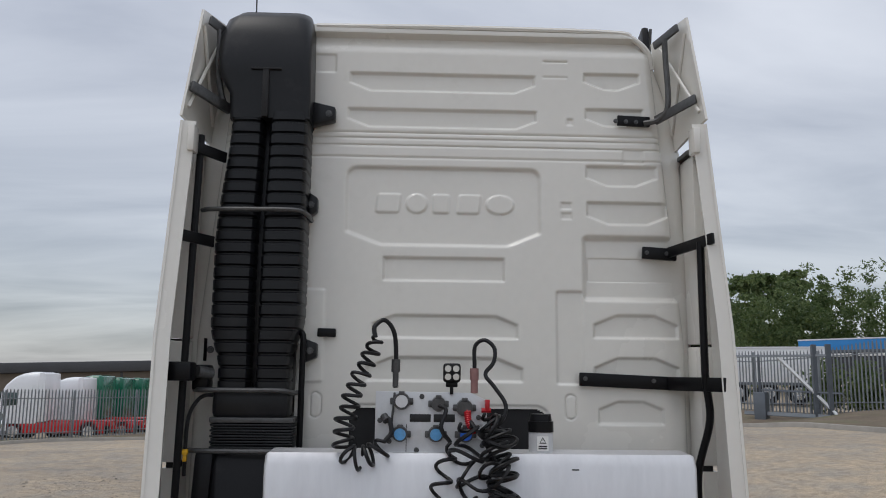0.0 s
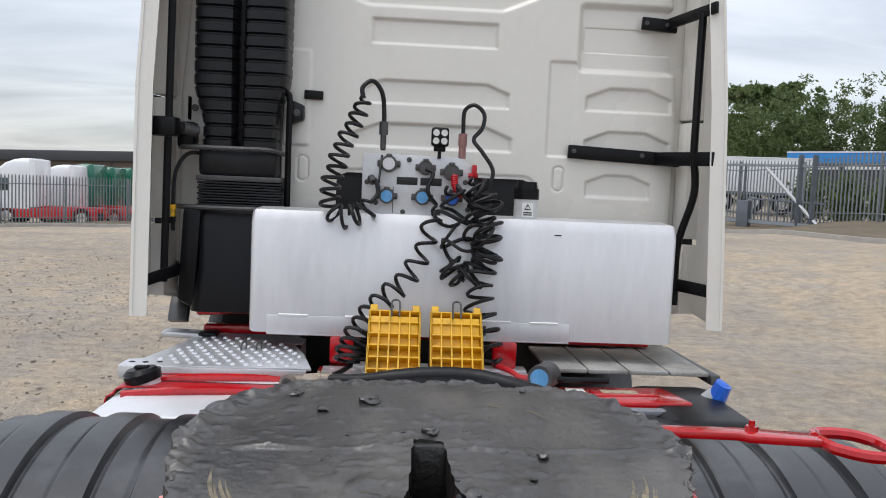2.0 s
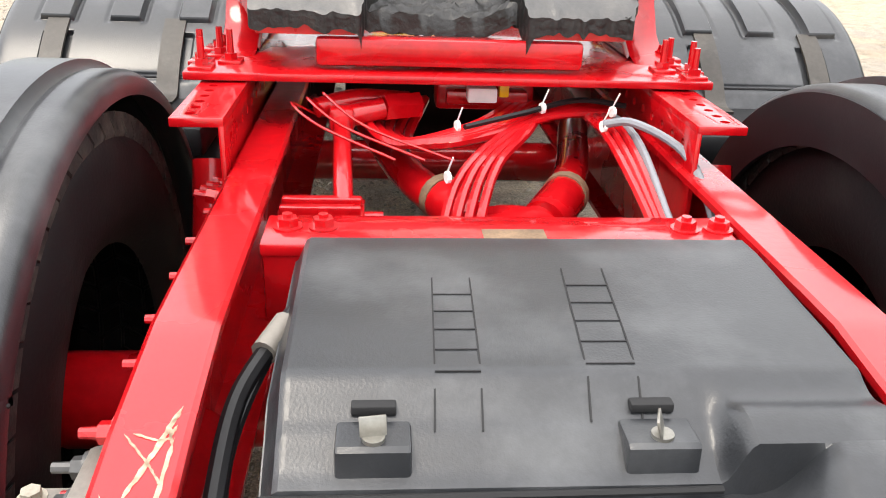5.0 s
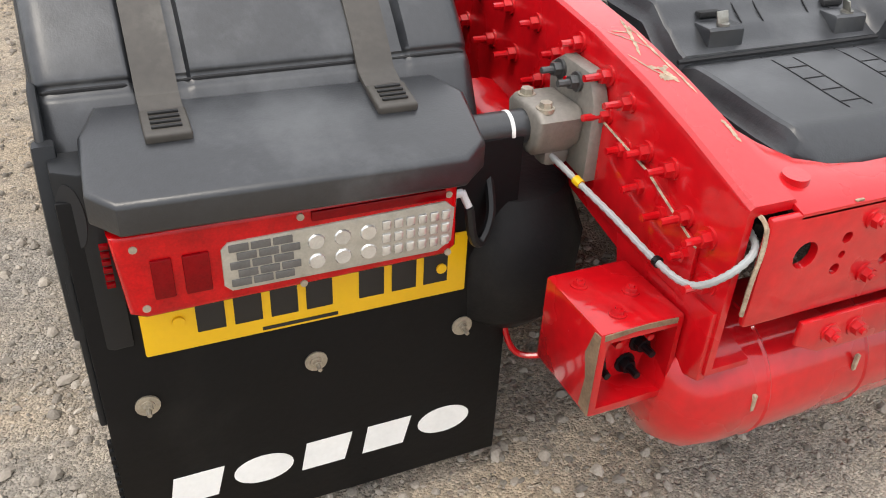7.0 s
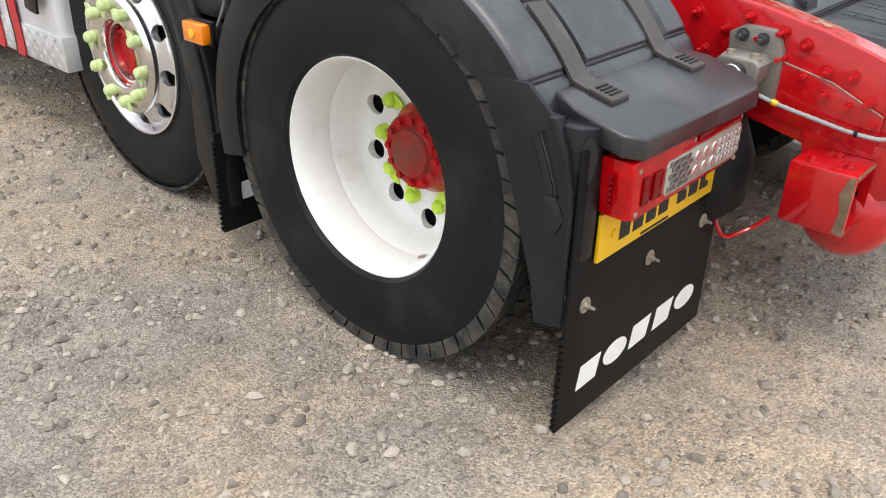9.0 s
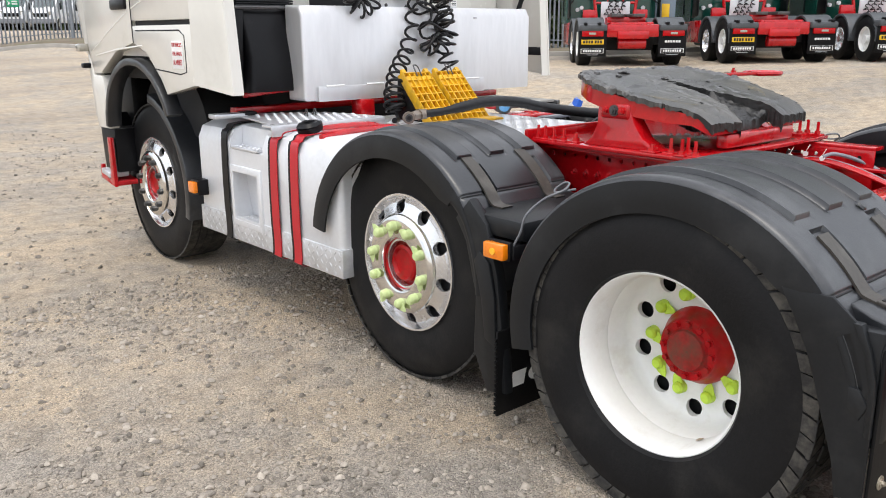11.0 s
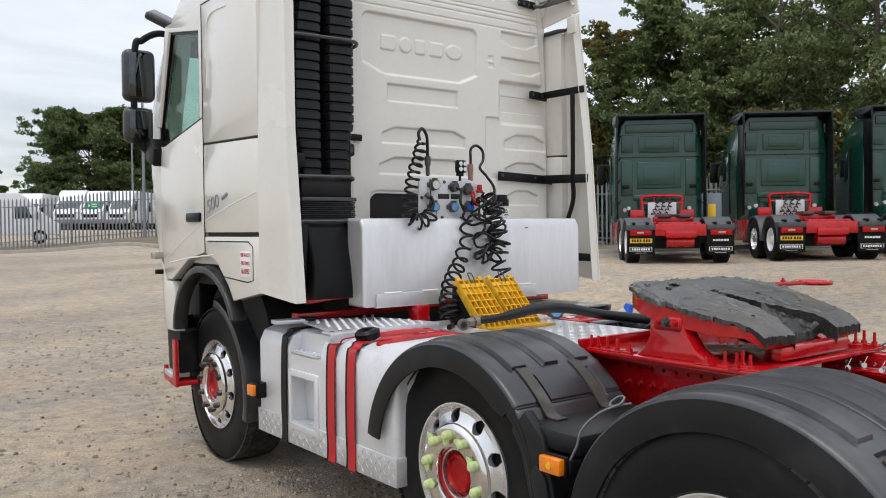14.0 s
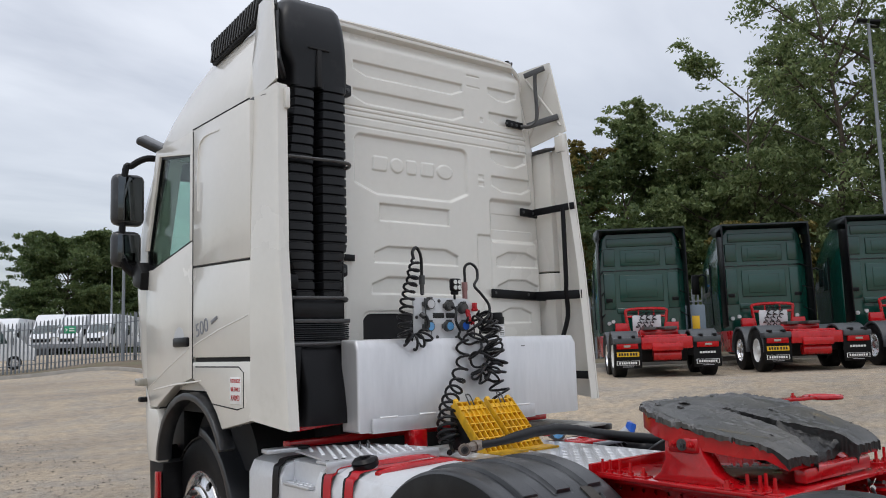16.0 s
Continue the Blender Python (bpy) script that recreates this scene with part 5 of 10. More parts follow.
def tread(cx, y, w, lugs, cz=AXZ, k_=1.0):
    """Tread: ribs cut into blocks, as real pieces proud of the carcass."""
    gs = []
    rows = [(-0.47, -0.27), (-0.245, -0.10), (-0.08, 0.08), (0.10, 0.245), (0.27, 0.47)]
    n = 54 if lugs else 60
    for k, (a, b) in enumerate(rows):
        V, F = [], []
        gap = 0.17 if lugs else 0.06
        for i in range(n):
            t0 = 2 * math.pi * (i + (0.5 if k % 2 else 0)) / n
            t1 = t0 + 2 * math.pi / n * (1 - gap)
            o = len(V)
            sk = (0.05 if k % 2 else -0.05) if lugs else 0.0
            for r, q in ((0.506, 0), (0.5215 if abs(a + b) < 0.5 else 0.5175, 1)):
                for t, x in ((t0, a), (t0 + sk, b), (t1 + sk, b), (t1, a)):
                    V.append((cx + x * w, y + r * k_ * math.cos(t), cz + r * k_ * math.sin(t)))
            F += [(o + 4, o + 5, o + 6, o + 7), (o, o + 1, o + 5, o + 4), (o + 1, o + 2, o + 6, o + 5), (o + 2, o + 3, o + 7, o + 6), (o + 3, o, o + 4, o + 7)]
        gs.append((V, F))
    if lugs:        # shoulder blocks that wrap on to the side wall
        for sd in (-1, 1):
            V, F = [], []
            for i in range(n):
                t0 = 2 * math.pi * i / n
                t1 = t0 + 2 * math.pi / n * (0.88 + 0.05 * math.sin(i * 2.4))
                o = len(V)
                for x, r in ((0.474, 0.474), (0.484, 0.482), (0.464, 0.5170), (0.440, 0.5180)):
                    for t in (t0 - 0.035 * (r < 0.5), t1 - 0.035 * (r < 0.5)):
                        V.append((cx + sd * x * w, y + r * k_ * math.cos(t), cz + r * k_ * math.sin(t)))
                for q in range(3):
                    F.append((o + 2 * q, o + 2 * q + 1, o + 2 * q + 3, o + 2 * q + 2))
                F += [(o, o + 2, o + 4, o + 6), (o + 1, o + 7, o + 5, o + 3)]
            gs.append((V, F))
    return join(*gs)


def ring_pts(n, r, y, z, ph=0.0):
    return [(y + r * math.cos(2 * math.pi * (i + ph) / n), z + r * math.sin(2 * math.pi * (i + ph) / n)) for i in range(n)]


def cap_nut(p, d, m, parent, flat=False):
    """Nut cover with a pointer tab."""
    p, d = Vector(p), Vector(d)
    side_ = Vector((0, rnd.uniform(-1, 1), rnd.uniform(-1, 1))).normalized()
    g = join(cyl(p, p + 0.024 * d, 0.022, 14, 0.020), cyl(p + 0.024 * d, p + 0.032 * d, 0.020, 14, 0.014), cyl(p + 0.032 * d, p + 0.034 * d, 0.014, 14, 0.006), move(prism([(-0.018, 0), (0.018, 0), (0.019, 0.022), (0.010, 0.042), (0.0, 0.052), (-0.010, 0.042), (-0.019, 0.022)], "z", 0, 0.004, 0.001),
             Matrix.Translation(p + 0.012 * d) @ Matrix((side_.cross(d), side_, d)).transposed().to_4x4()))
    return part("nut_cover", g, m, parent, "lime green wheel nut cover", 40)


def disc_wheel(x, y, s, covers):
    """Front or lift axle wheel: outward disc with hand holes and a polished ring."""
    prof = [(0.035, 0.290), (0.0, 0.300), (-0.008, 0.300), (-0.008, 0.292), (0.010, 0.283), (0.022, 0.275), (0.0, 0.262), (-0.012, 0.225), (-0.022, 0.212), (-0.022, 0.10), (0.004, 0.10), (0.010, 0.255), (0.055, 0.278), (0.06, 0.290)]
    g = lathe(prof, x, y, AXZ, 60, closed=True)
    holes = [cyl((x - 0.08, py, pz), (x + 0.08, py, pz), 0.029, 16) for py, pz in ring_pts(10, 0.244, y, AXZ, 0.3)]
    g = cut(g, *holes)
    flip = (lambda q: q) if s < 0 else mirror
    w = part("wheel", flip(g), M_ALLOY, truck, "polished alloy wheel", 30)
    part("tyre", flip(lathe(tyre_profile(0.29), x + 0.14, y, AXZ, 72)), M_RUB, w, "black truck tyre", 40)
    part("tread", flip(tread(x + 0.14, y, 0.29, False)), M_TREAD, w)
    part("trim_ring", flip(lathe([(-0.024, 0.216), (-0.035, 0.214), (-0.048, 0.200), (-0.050, 0.19), (-0.050, 0.125), (-0.046, 0.118), (-0.030, 0.112), (-0.02, 0.112)], x, y, AXZ, 60)), M_STEEL, w, "polished steel nut ring", 35)
    part("hub", flip(lathe([(-0.03, 0.112), (-0.02, 0.108), (0.012, 0.104), (0.012, 0.085), (-0.018, 0.080), (-0.026, 0.070), (-0.010, 0.062), (-0.006, 0.0)], x, y, AXZ, 40)), M_HUB, w, "red painted hub", 35)
    # near-black disc added so the hand holes read as shaded
    part("hole_shade", flip(lathe([(0.03, 0.275), (0.035, 0.2), (0.03, 0.0)], x, y, AXZ, 32)), M_NEARBLACK, w)
    for py, pz in ring_pts(10, 0.1675, y, AXZ, 0.3):
        if covers:
            p = Vector((x - 0.050, py, pz))
            q = cap_nut(p if s < 0 else (-p.x, py, pz), (s, 0, 0), M_LIMEF, w)
        else:
            part("wheel_nut", flip(join(cyl((x - 0.05, py, pz), (x - 0.068, py, pz), 0.021, 6), cyl((x - 0.068, py, pz), (x - 0.076, py, pz), 0.013, 10))), M_COUP, w)
    return w


for s in (-1, 1):
    disc_wheel(-1.065, AX_M, s, True)
    disc_wheel(-1.065, AX_F, s, False)


def drive_wheel(s):
    """Dual drive wheel: deep white dish, red hub reduction and lime covers."""
    AXZ = 0.502
    flip = (lambda q: q) if s < 0 else mirror
    x, y = -1.188, AX_R + 0.020
    tx = -1.075
    prof = [(0.0, 0.288), (-0.010, 0.288), (-0.012, 0.281), (-0.004, 0.274), (0.03, 0.268), (0.10, 0.263), (0.115, 0.268), (0.135, 0.262), (0.200, 0.258), (0.222, 0.250), (0.232, 0.236), (0.236, 0.215), (0.236, 0.12), (0.250, 0.12), (0.250, 0.245), (0.22, 0.268), (0.05, 0.282), (0.02, 0.288)]
    g = lathe(prof, x, y, AXZ, 72, closed=True)
    g = cut(g, *[cyl((x + 0.18, py, pz), (x + 0.30, py, pz), 0.029, 16) for py, pz in ring_pts(10, 0.216, y, AXZ, 0.5)])
    w = part("wheel", flip(g), M_RIMW, truck, "white painted deep-dish drive wheel", 35)
    part("tyre", flip(lathe([(a, r * 0.977) for a, r in tyre_profile(0.29)], tx, y, AXZ, 96)), M_RUB, w, "black drive tyre", 40)
    part("tread", flip(tread(tx, y, 0.29, True, AXZ, 0.977)), M_TREAD, w, "worn tread blocks with slanted sipes")
    part("inner_tyre", flip(lathe([(a, r * 0.977) for a, r in tyre_profile(0.29)], tx + 0.32, y, AXZ, 64)), M_RUB, w, "inner dual tyre", 40)
    part("tread", flip(tread(tx + 0.32, y, 0.29, True, AXZ, 0.977)), M_TREAD, w)
    # added near-black disc: painted shade behind the dish's holes
    part("hole_shade", flip(lathe([(0.285, 0.27), (0.30, 0.0)], x, y, AXZ, 32)), M_NEARBLACK, w)
    part("hub", flip(lathe([(0.245, 0.128), (0.225, 0.126), (0.205, 0.114), (0.192, 0.106), (0.176, 0.103), (0.170, 0.098), (0.170, 0.074), (0.160, 0.066), (0.156, 0.056), (0.154, 0.0)], x, y, AXZ, 40)), M_HUB, w, "red painted hub", 35)
    part("hub_cap", flip(lathe([(0.166, 0.070), (0.154, 0.064), (0.146, 0.042), (0.144, 0.0)], x, y, AXZ, 28)), M_HUBR, w, "worn rusty hub cap", 35)
    for py, pz in ring_pts(12, 0.086, y, AXZ):
        part("bolt", flip(bolt((x + 0.171, py, pz), (-1, 0, 0), 0.010, 0.010, 0)), M_HUB, w)
    for py, pz in ring_pts(10, 0.1675, y, AXZ, 0.0):
        p = (x + 0.236, py, pz)
        cap_nut(p if s < 0 else (-p[0], py, pz), (s, 0, 0), M_LIME, w)
    # paint flakes on the dish
    for a_, r_, d_ in ((2.75, 0.2605, 0.075), (4.25, 0.2605, 0.085), (0.35, 0.262, 0.17)):
        q = (y + r_ * math.cos(a_), AXZ + r_ * math.sin(a_))
        part("paint_flake", flip(cyl((x + d_, q[0], q[1]), (x + d_, q[0] - 0.0015 * math.cos(a_), q[1] - 0.0015 * math.sin(a_)), 0.013, 9, 0.010)), M_REDCHIP, w)
    return w


drive_wheel(-1)
drive_wheel(1)


# ---- mudguards ----
def guard_path(t, fa, ra, ry=0.605, rz=0.565):
    """Profile of a mudguard in (y, z) from the axle: an arc over the tyre, then the rear drop. t in 0..1; gives point and outward normal."""
    arc = radians(ra - fa) * 0.605
    tail = 0.36
    s = t * (arc + tail)
    if s <= arc:
        a = radians(fa) + s / 0.605
        return (ry * math.cos(a), rz * math.sin(a)), (math.cos(a), math.sin(a))
    a = radians(ra)
    p = (ry * math.cos(a), rz * math.sin(a))
    q = (s - arc) / tail
    return (p[0] - 0.12 * q * (2 - q), p[1] - 0.36 * q), (-0.97, 0.24 * (1 - q))


def mudguard(y0, x_out, x_in, fa, ra=146, label="", ry=0.605, rz=0.565):
    nt_, nx_ = 110, 120
    W = x_in - x_out
    arc = radians(ra - fa) * 0.605
    tot = arc + 0.36
    straps = (0.26, 0.77) if x_out < 0 else (0.23, 0.74)

    def f(t, u):
        (py, pz), (ny, nz) = guard_path(t, fa, ra, ry, rz)
        s = t * tot
        h = 0.0
        a = math.degrees(s / 0.605) + fa
        e = min(u, 1 - u) * W
        h -= 0.030 * (1 - math.sqrt(max(0, 1 - max(0, 1 - e / 0.03) ** 2)))
        if a < 126:
            for c in (0.235, 0.53, 0.825):
                d = (abs(u - c) - 0.068) * W
                h += 0.014 * sstep(0.003, -0.0035, d) * sstep(122.8, 122.0, a) * sstep(-8, -2, a)
                h -= 0.003 * sstep(0.010, 0.004, abs(d - 0.006)) * sstep(124, 122, a)
        for c in straps:
            d = (abs(u - c) - 0.058) * W
            h -= 0.014 * sstep(0.003, -0.002, d) * sstep(126.2, 127.0, a) * sstep(1.02, 0.98, s / arc)
        h -= 0.006 * sstep(1.3, 0.5, abs(a - ra))
        x = x_out + W * u
        return (x, y0 + py + ny * h, AXZ + pz + nz * h), (0, -ny, -nz)

    us_ = [0.0, 0.008, 0.02, 0.035, 0.05] + lin(0.07, 0.93, nx_) + [0.95, 0.965, 0.98, 0.992, 1.0]
    ts_ = sorted(lin(0, 1, nt_) + [radians(a - fa) * 0.605 / tot for a in lin(119.5, 129.5, 26) + lin(ra - 1.5, ra + 1.5, 9)])
    g = shell(f, ts_, us_, 0.012)
    ob = part("mudguard", g, M_PLAS, truck, label or "dark grey plastic mudguard", 40)
    seam = [Vector(f(arc / tot, u)[0]) for u in lin(0.0, 1.0, 40)]
    part("guard_seam", tube(seam, 0.0032, 6), M_NEARBLACK, ob)
    # outer skirt that drops over the tyre's shoulder

    def sk(t, v):
        (py, pz), (ny, nz) = guard_path(t, fa, ra, ry, rz)
        d = 0.020 + (0.091 - 0.068 * sstep(arc / tot - 0.06, arc / tot + 0.06, t)) * v - 0.004 * (1 - v)
        return (x_out + 0.001 - 0.004 * math.sin(v * 3.14), y0 + py - ny * d, AXZ + pz - nz * d), (1, 0, 0)
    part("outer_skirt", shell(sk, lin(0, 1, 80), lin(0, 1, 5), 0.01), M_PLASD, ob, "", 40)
    return ob


def flip_if(g, s):
    return g if s < 0 else mirror(g)


def rear_strap(y0, xc, parent, s):
    """Grey rubber latch strap lying in its recess over the seam to the shelf."""
    pts = []
    for a in (129, 134, 140, 146):
        pts.append((y0 + 0.607 * math.cos(radians(a)), AXZ + 0.567 * math.sin(radians(a))))
    pts += [(y0 - 0.515, AXZ + 0.309), (y0 - 0.545, AXZ + 0.300), (y0 - 0.600, AXZ + 0.289)]
    c = spline([(0, p[0], p[1]) for p in pts], 5)

    def f(t, u):
        p = c[int(round(t * (len(c) - 1)))]
        return (xc + 0.058 * (u - 0.5), p.y, p.z + 0.004), (0, 0.4, -0.9)
    g = shell(f, lin(0, 1, len(c)), [0, 0.1, 0.5, 0.9, 1], 0.008)
    st = part("latch_strap", flip_if(g, s), mat_strap, parent, "grey-brown rubber latch strap", 40)
    bk = box(xc - 0.031, xc + 0.031, y0 - 0.606, y0 - 0.545, -0.006, 0.0085, 0.004, 3)
    part("strap_buckle", flip_if(([(x, y, z + AXZ + 0.2985 + 0.2 * (y - y0 + 0.557)) for x, y, z in bk[0]], bk[1]), s), mat_strap, st, "", 45)
    for i in range(4):
        y = y0 - 0.557 - 0.011 * i
        z = AXZ + 0.3065 + 0.2 * (y - y0 + 0.557)
        # black bar on the buckle, painted as the dark inside a slot
        part("strap_slot_shade", flip_if(box(xc - 0.020, xc + 0.020, y - 0.0028, y + 0.0028, z, z + 0.0035, 0.0008), s), M_INK, st)
    return st


mat_strap = mat("aged_rubber_strap", (0.050, 0.044, 0.037), 0.5, 0, 0.25, 12, 80, 0.0006, 120, (0.15, 0.14, 0.12), 0.2, 8)


def badge_blocks(parent, x0, x1, z, h, y, lean=0.0):
    """Five plain white shapes in place of a maker's name."""
    w = (x1 - x0) / 5
    for i in range(5):
        a, b = x0 + w * i, x0 + w * (i + 1) - w * 0.04
        c = (a + b) / 2
        if i % 3 == 1:
            g = prism([(c + 0.46 * w * math.cos(t), z + h / 2 + h / 2 * math.sin(t)) for t in lin(0, 2 * math.pi, 25)[:-1]], "y", y - 0.001, y)
        else:
            k = 0.10 * w
            g = prism([(a + 0.06 * w, z), (b - 0.10 * w - k, z), (b - 0.06 * w, z + h), (a + 0.06 * w + k, z + h)], "y", y - 0.001, y)
        part("badge_shape", g, M_WHITE, parent)


def shift(g):
    return [(v[0] + dx, v[1] + dy, v[2] + dz) for v in g[0]], g[1]


GX0, GX1 = -1.233, -0.578
for s in (-1, 1):
    rear = mudguard(AX_R, GX0 if s < 0 else -GX1, GX1 if s < 0 else -GX0, -12, 144.5, label="dark grey plastic drive axle mudguard")
    # wing shelf over the lamp
    poly = [(-1.188, -0.055), (-1.155, -0.088), (-0.69, -0.098), (-0.648, -0.065), (-0.628, 0.06), (-0.66, 0.115), (-1.16, 0.125), (-1.185, 0.06)]
    sh_ = prism(poly, "z", 0.760, 0.808, 0.008, 3)
    shelf = part("lamp_shelf", flip_if(([(x, y, z + 0.21 * (y - 0.06)) for x, y, z in sh_[0]], sh_[1]), s), M_PLAS, rear, "dark grey shelf over the tail lamp", 40)
    wing = cut(prism([(0.266, 0.847), (0.225, 0.775), (0.187, 0.701), (0.158, 0.625), (0.136, 0.554), (0.094, 0.431), (0.077, 0.335), (0.012, 0.350), (0.010, 0.62), (0.060, 0.79), (0.135, 0.85)], "x", -1.236, -1.2235, 0.004),
               prism([(0.118, 0.752), (0.085, 0.770), (0.058, 0.70), (0.040, 0.640), (0.052, 0.622), (0.078, 0.655)], "x", -1.30, -1.228))
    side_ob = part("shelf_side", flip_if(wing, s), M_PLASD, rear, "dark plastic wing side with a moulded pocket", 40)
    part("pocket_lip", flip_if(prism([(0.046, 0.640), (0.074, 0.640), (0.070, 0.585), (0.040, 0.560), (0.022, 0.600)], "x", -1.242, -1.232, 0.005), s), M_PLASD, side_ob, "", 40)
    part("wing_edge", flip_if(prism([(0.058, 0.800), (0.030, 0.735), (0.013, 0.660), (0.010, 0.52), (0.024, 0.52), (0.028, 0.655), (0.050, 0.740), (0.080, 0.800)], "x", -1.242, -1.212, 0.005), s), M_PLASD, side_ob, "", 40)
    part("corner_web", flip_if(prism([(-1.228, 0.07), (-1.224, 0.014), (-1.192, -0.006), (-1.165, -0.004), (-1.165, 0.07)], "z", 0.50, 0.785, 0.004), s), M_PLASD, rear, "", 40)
    # flat oval on the web, the dark of a hole painted on
    part("corner_hole_shade", flip_if(move(prism([(0.019 * math.cos(t), 0.048 * math.sin(t)) for t in lin(0, 2 * math.pi, 21)[:-1]], "y", -0.001, 0.001), pose(-1.208, 0.0025, 0.722, 0, 0, -30)), s), M_NEARBLACK, rear)
    for xc in (-1.072, -0.748):
        rear_strap(AX_R, xc, rear, s)
    # low moulded disc in the guard's own plastic
    part("moulded_dot", flip_if(cyl((-0.755, 0.285, 0.985), (-0.755, 0.281, 0.9885), 0.018, 18, 0.012), s), M_PLAS, rear)
    flap = part("mudflap", flip_if(box(-1.225, -0.545, 0.0, 0.010, 0.064, 0.745, 0.003), s), M_FLAP, truck, "black rubber mudflap with white badge")
    part("flap_edge", flip_if(join(*[box(-1.232, -1.222, 0.001, 0.012, 0.075 + 0.018 * i, 0.087 + 0.018 * i, 0.002) for i in range(14)]), s), M_FLAP, flap)
    if s < 0:
        badge_blocks(flap, -1.165, -0.600, 0.148, 0.062, -0.0005)
    else:
        badge_blocks(flap, 0.600, 1.165, 0.148, 0.062, -0.0005)
    for x, z in ((-1.163, 0.382), (-0.897, 0.392), (-0.634, 0.395)):
        part("flap_bolt", flip_if(join(cyl((x, -0.001, z), (x, -0.004, z), 0.019, 18), bolt((x, -0.004, z), (0, -1, 0), 0.008, 0.006, 0.014)), s), M_BOLT, flap, "zinc flap bolt and washer")
    # tail lamp
    lamp = part("tail_lamp", flip_if(prism([(-1.172, 0.726), (-1.162, 0.602), (-1.142, 0.592), (-0.705, 0.600), (-0.688, 0.614), (-0.690, 0.716), (-0.700, 0.727)], "y", -0.075, 0.0, 0.012, 3), s), M_LENSR, truck, "red and clear tail lamp", 40)
    dx, dy, dz = 0.018, 0.010, -0.030
    part("clear_window", flip_if(shift(prism([(-1.045, 0.722), (-1.055, 0.712), (-1.055, 0.655), (-1.045, 0.645), (-0.74, 0.645), (-0.718, 0.660), (-0.715, 0.715), (-0.73, 0.728)], "y", -0.0885, -0.080, 0.002)), s), M_LENSC, lamp)
    for r in range(5):
        for c in range(3 if r % 2 else 3):
            x = -1.045 + 0.030 * c + 0.010 * (r % 2)
            part("lamp_cell", flip_if(shift(box(x, x + 0.027, -0.0905, -0.086, 0.652 + 0.0138 * r, 0.6635 + 0.0138 * r, 0.001)), s), M_DARKSEG, lamp)
    for r in range(2):
        for c in range(3):
            x, z = -0.925 + 0.038 * c, 0.668 + 0.032 * r
            part("led", flip_if(shift(cyl((x, -0.086, z), (x, -0.091, z), 0.0145, 14, 0.011)), s), M_LED, lamp)
    for r in range(3):
        for c in range(6):
            x, z = -0.822 + 0.0185 * c, 0.664 + 0.0215 * r
            part("led", flip_if(shift(box(x - 0.007, x + 0.007, -0.092, -0.086, z - 0.008, z + 0.008, 0.003)), s), M_LED, lamp)
    part("lamp_segment", flip_if(shift(box(-1.105, -1.07, -0.0905, -0.084, 0.655, 0.715, 0.002)), s), M_LENSR2, lamp)
    part("lamp_segment", flip_if(shift(box(-1.145, -1.118, -0.0905, -0.084, 0.655, 0.715, 0.002)), s), M_LENSR2, lamp)
    part("lamp_top_strip", flip_if(shift(box(-0.93, -0.73, -0.0895, -0.084, 0.733, 0.748, 0.002)), s), M_LENSR2, lamp)
    for x, z in ((-1.162, 0.735), (-1.158, 0.642), (-0.945, 0.742), (-0.945, 0.633), (-0.725, 0.738), (-0.722, 0.638)):
        part("lamp_screw", flip_if(shift(cyl((x, -0.080, z), (x, -0.0872, z), 0.0055, 10)), s), M_BOLT, lamp)
    for i in range(6):
        part("side_led", flip_if(shift(box(-1.2015, -1.190, -0.05, -0.042, 0.66 + 0.012 * i, 0.667 + 0.012 * i, 0.001)), s), M_LENSR2, lamp)
    part("lamp_plug", flip_if(join(cyl((-0.69, -0.04, 0.685), (-0.668, -0.04, 0.685), 0.007, 12), cyl((-0.669, -0.04, 0.688), (-0.660, -0.05, 0.664), 0.006, 10)), s), M_GREYP, lamp, "white lamp connector")
    part("lamp_cable", flip_if(tube(spline([(-0.660, -0.05, 0.664), (-0.65, -0.05, 0.61), (-0.63, -0.04, 0.59), (-0.605, -0.02, 0.63), (-0.60, 0.02, 0.70), (-0.60, 0.05, 0.74)], 6), 0.008, 7), s), M_HOSE, lamp)
    # wing stay tube and cast bracket
    stay = part("wing_stay", flip_if(cyl((-1.15, 0.065, 0.728), (-0.50, 0.025, 0.750), 0.028, 18), s), M_PLAS, truck, "grey tubular wing stay")
    part("tape_ring", flip_if(cyl((-0.566, 0.029, 0.7475), (-0.560, 0.0287, 0.7478), 0.0292, 18), s), M_WHITE, stay)
    br = part("stay_bracket", flip_if(join(prism([(-0.030, 0.775), (-0.012, 0.790), (0.070, 0.790), (0.085, 0.775), (0.080, 0.735), (0.055, 0.705), (0.0, 0.708), (-0.024, 0.732)], "x", -0.536, -0.455, 0.010, 3), prism([(-0.045, 0.67), (0.085, 0.69), (0.095, 0.825), (0.060, 0.848), (-0.02, 0.846), (-0.045, 0.80)], "x", -0.456, -0.426, 0.006), box(-0.505, -0.455, 0.0, 0.045, 0.680, 0.715, 0.012)), s), M_CAST, truck, "grey cast wing bracket", 40)
    for x, y in ((-0.517, 0.056), (-0.517, -0.006)):
        part("bolt", flip_if(bolt((x, y, 0.788), (0, 0, 1), 0.011, 0.009, 0), s), M_BOLT, br)
    for y, z in ((0.058, 0.825), (0.006, 0.822)):
        part("bolt", flip_if(bolt((-0.458, y, z), (-1, 0, 0), 0.012, 0.012, 0.02), s), M_COUP, br)

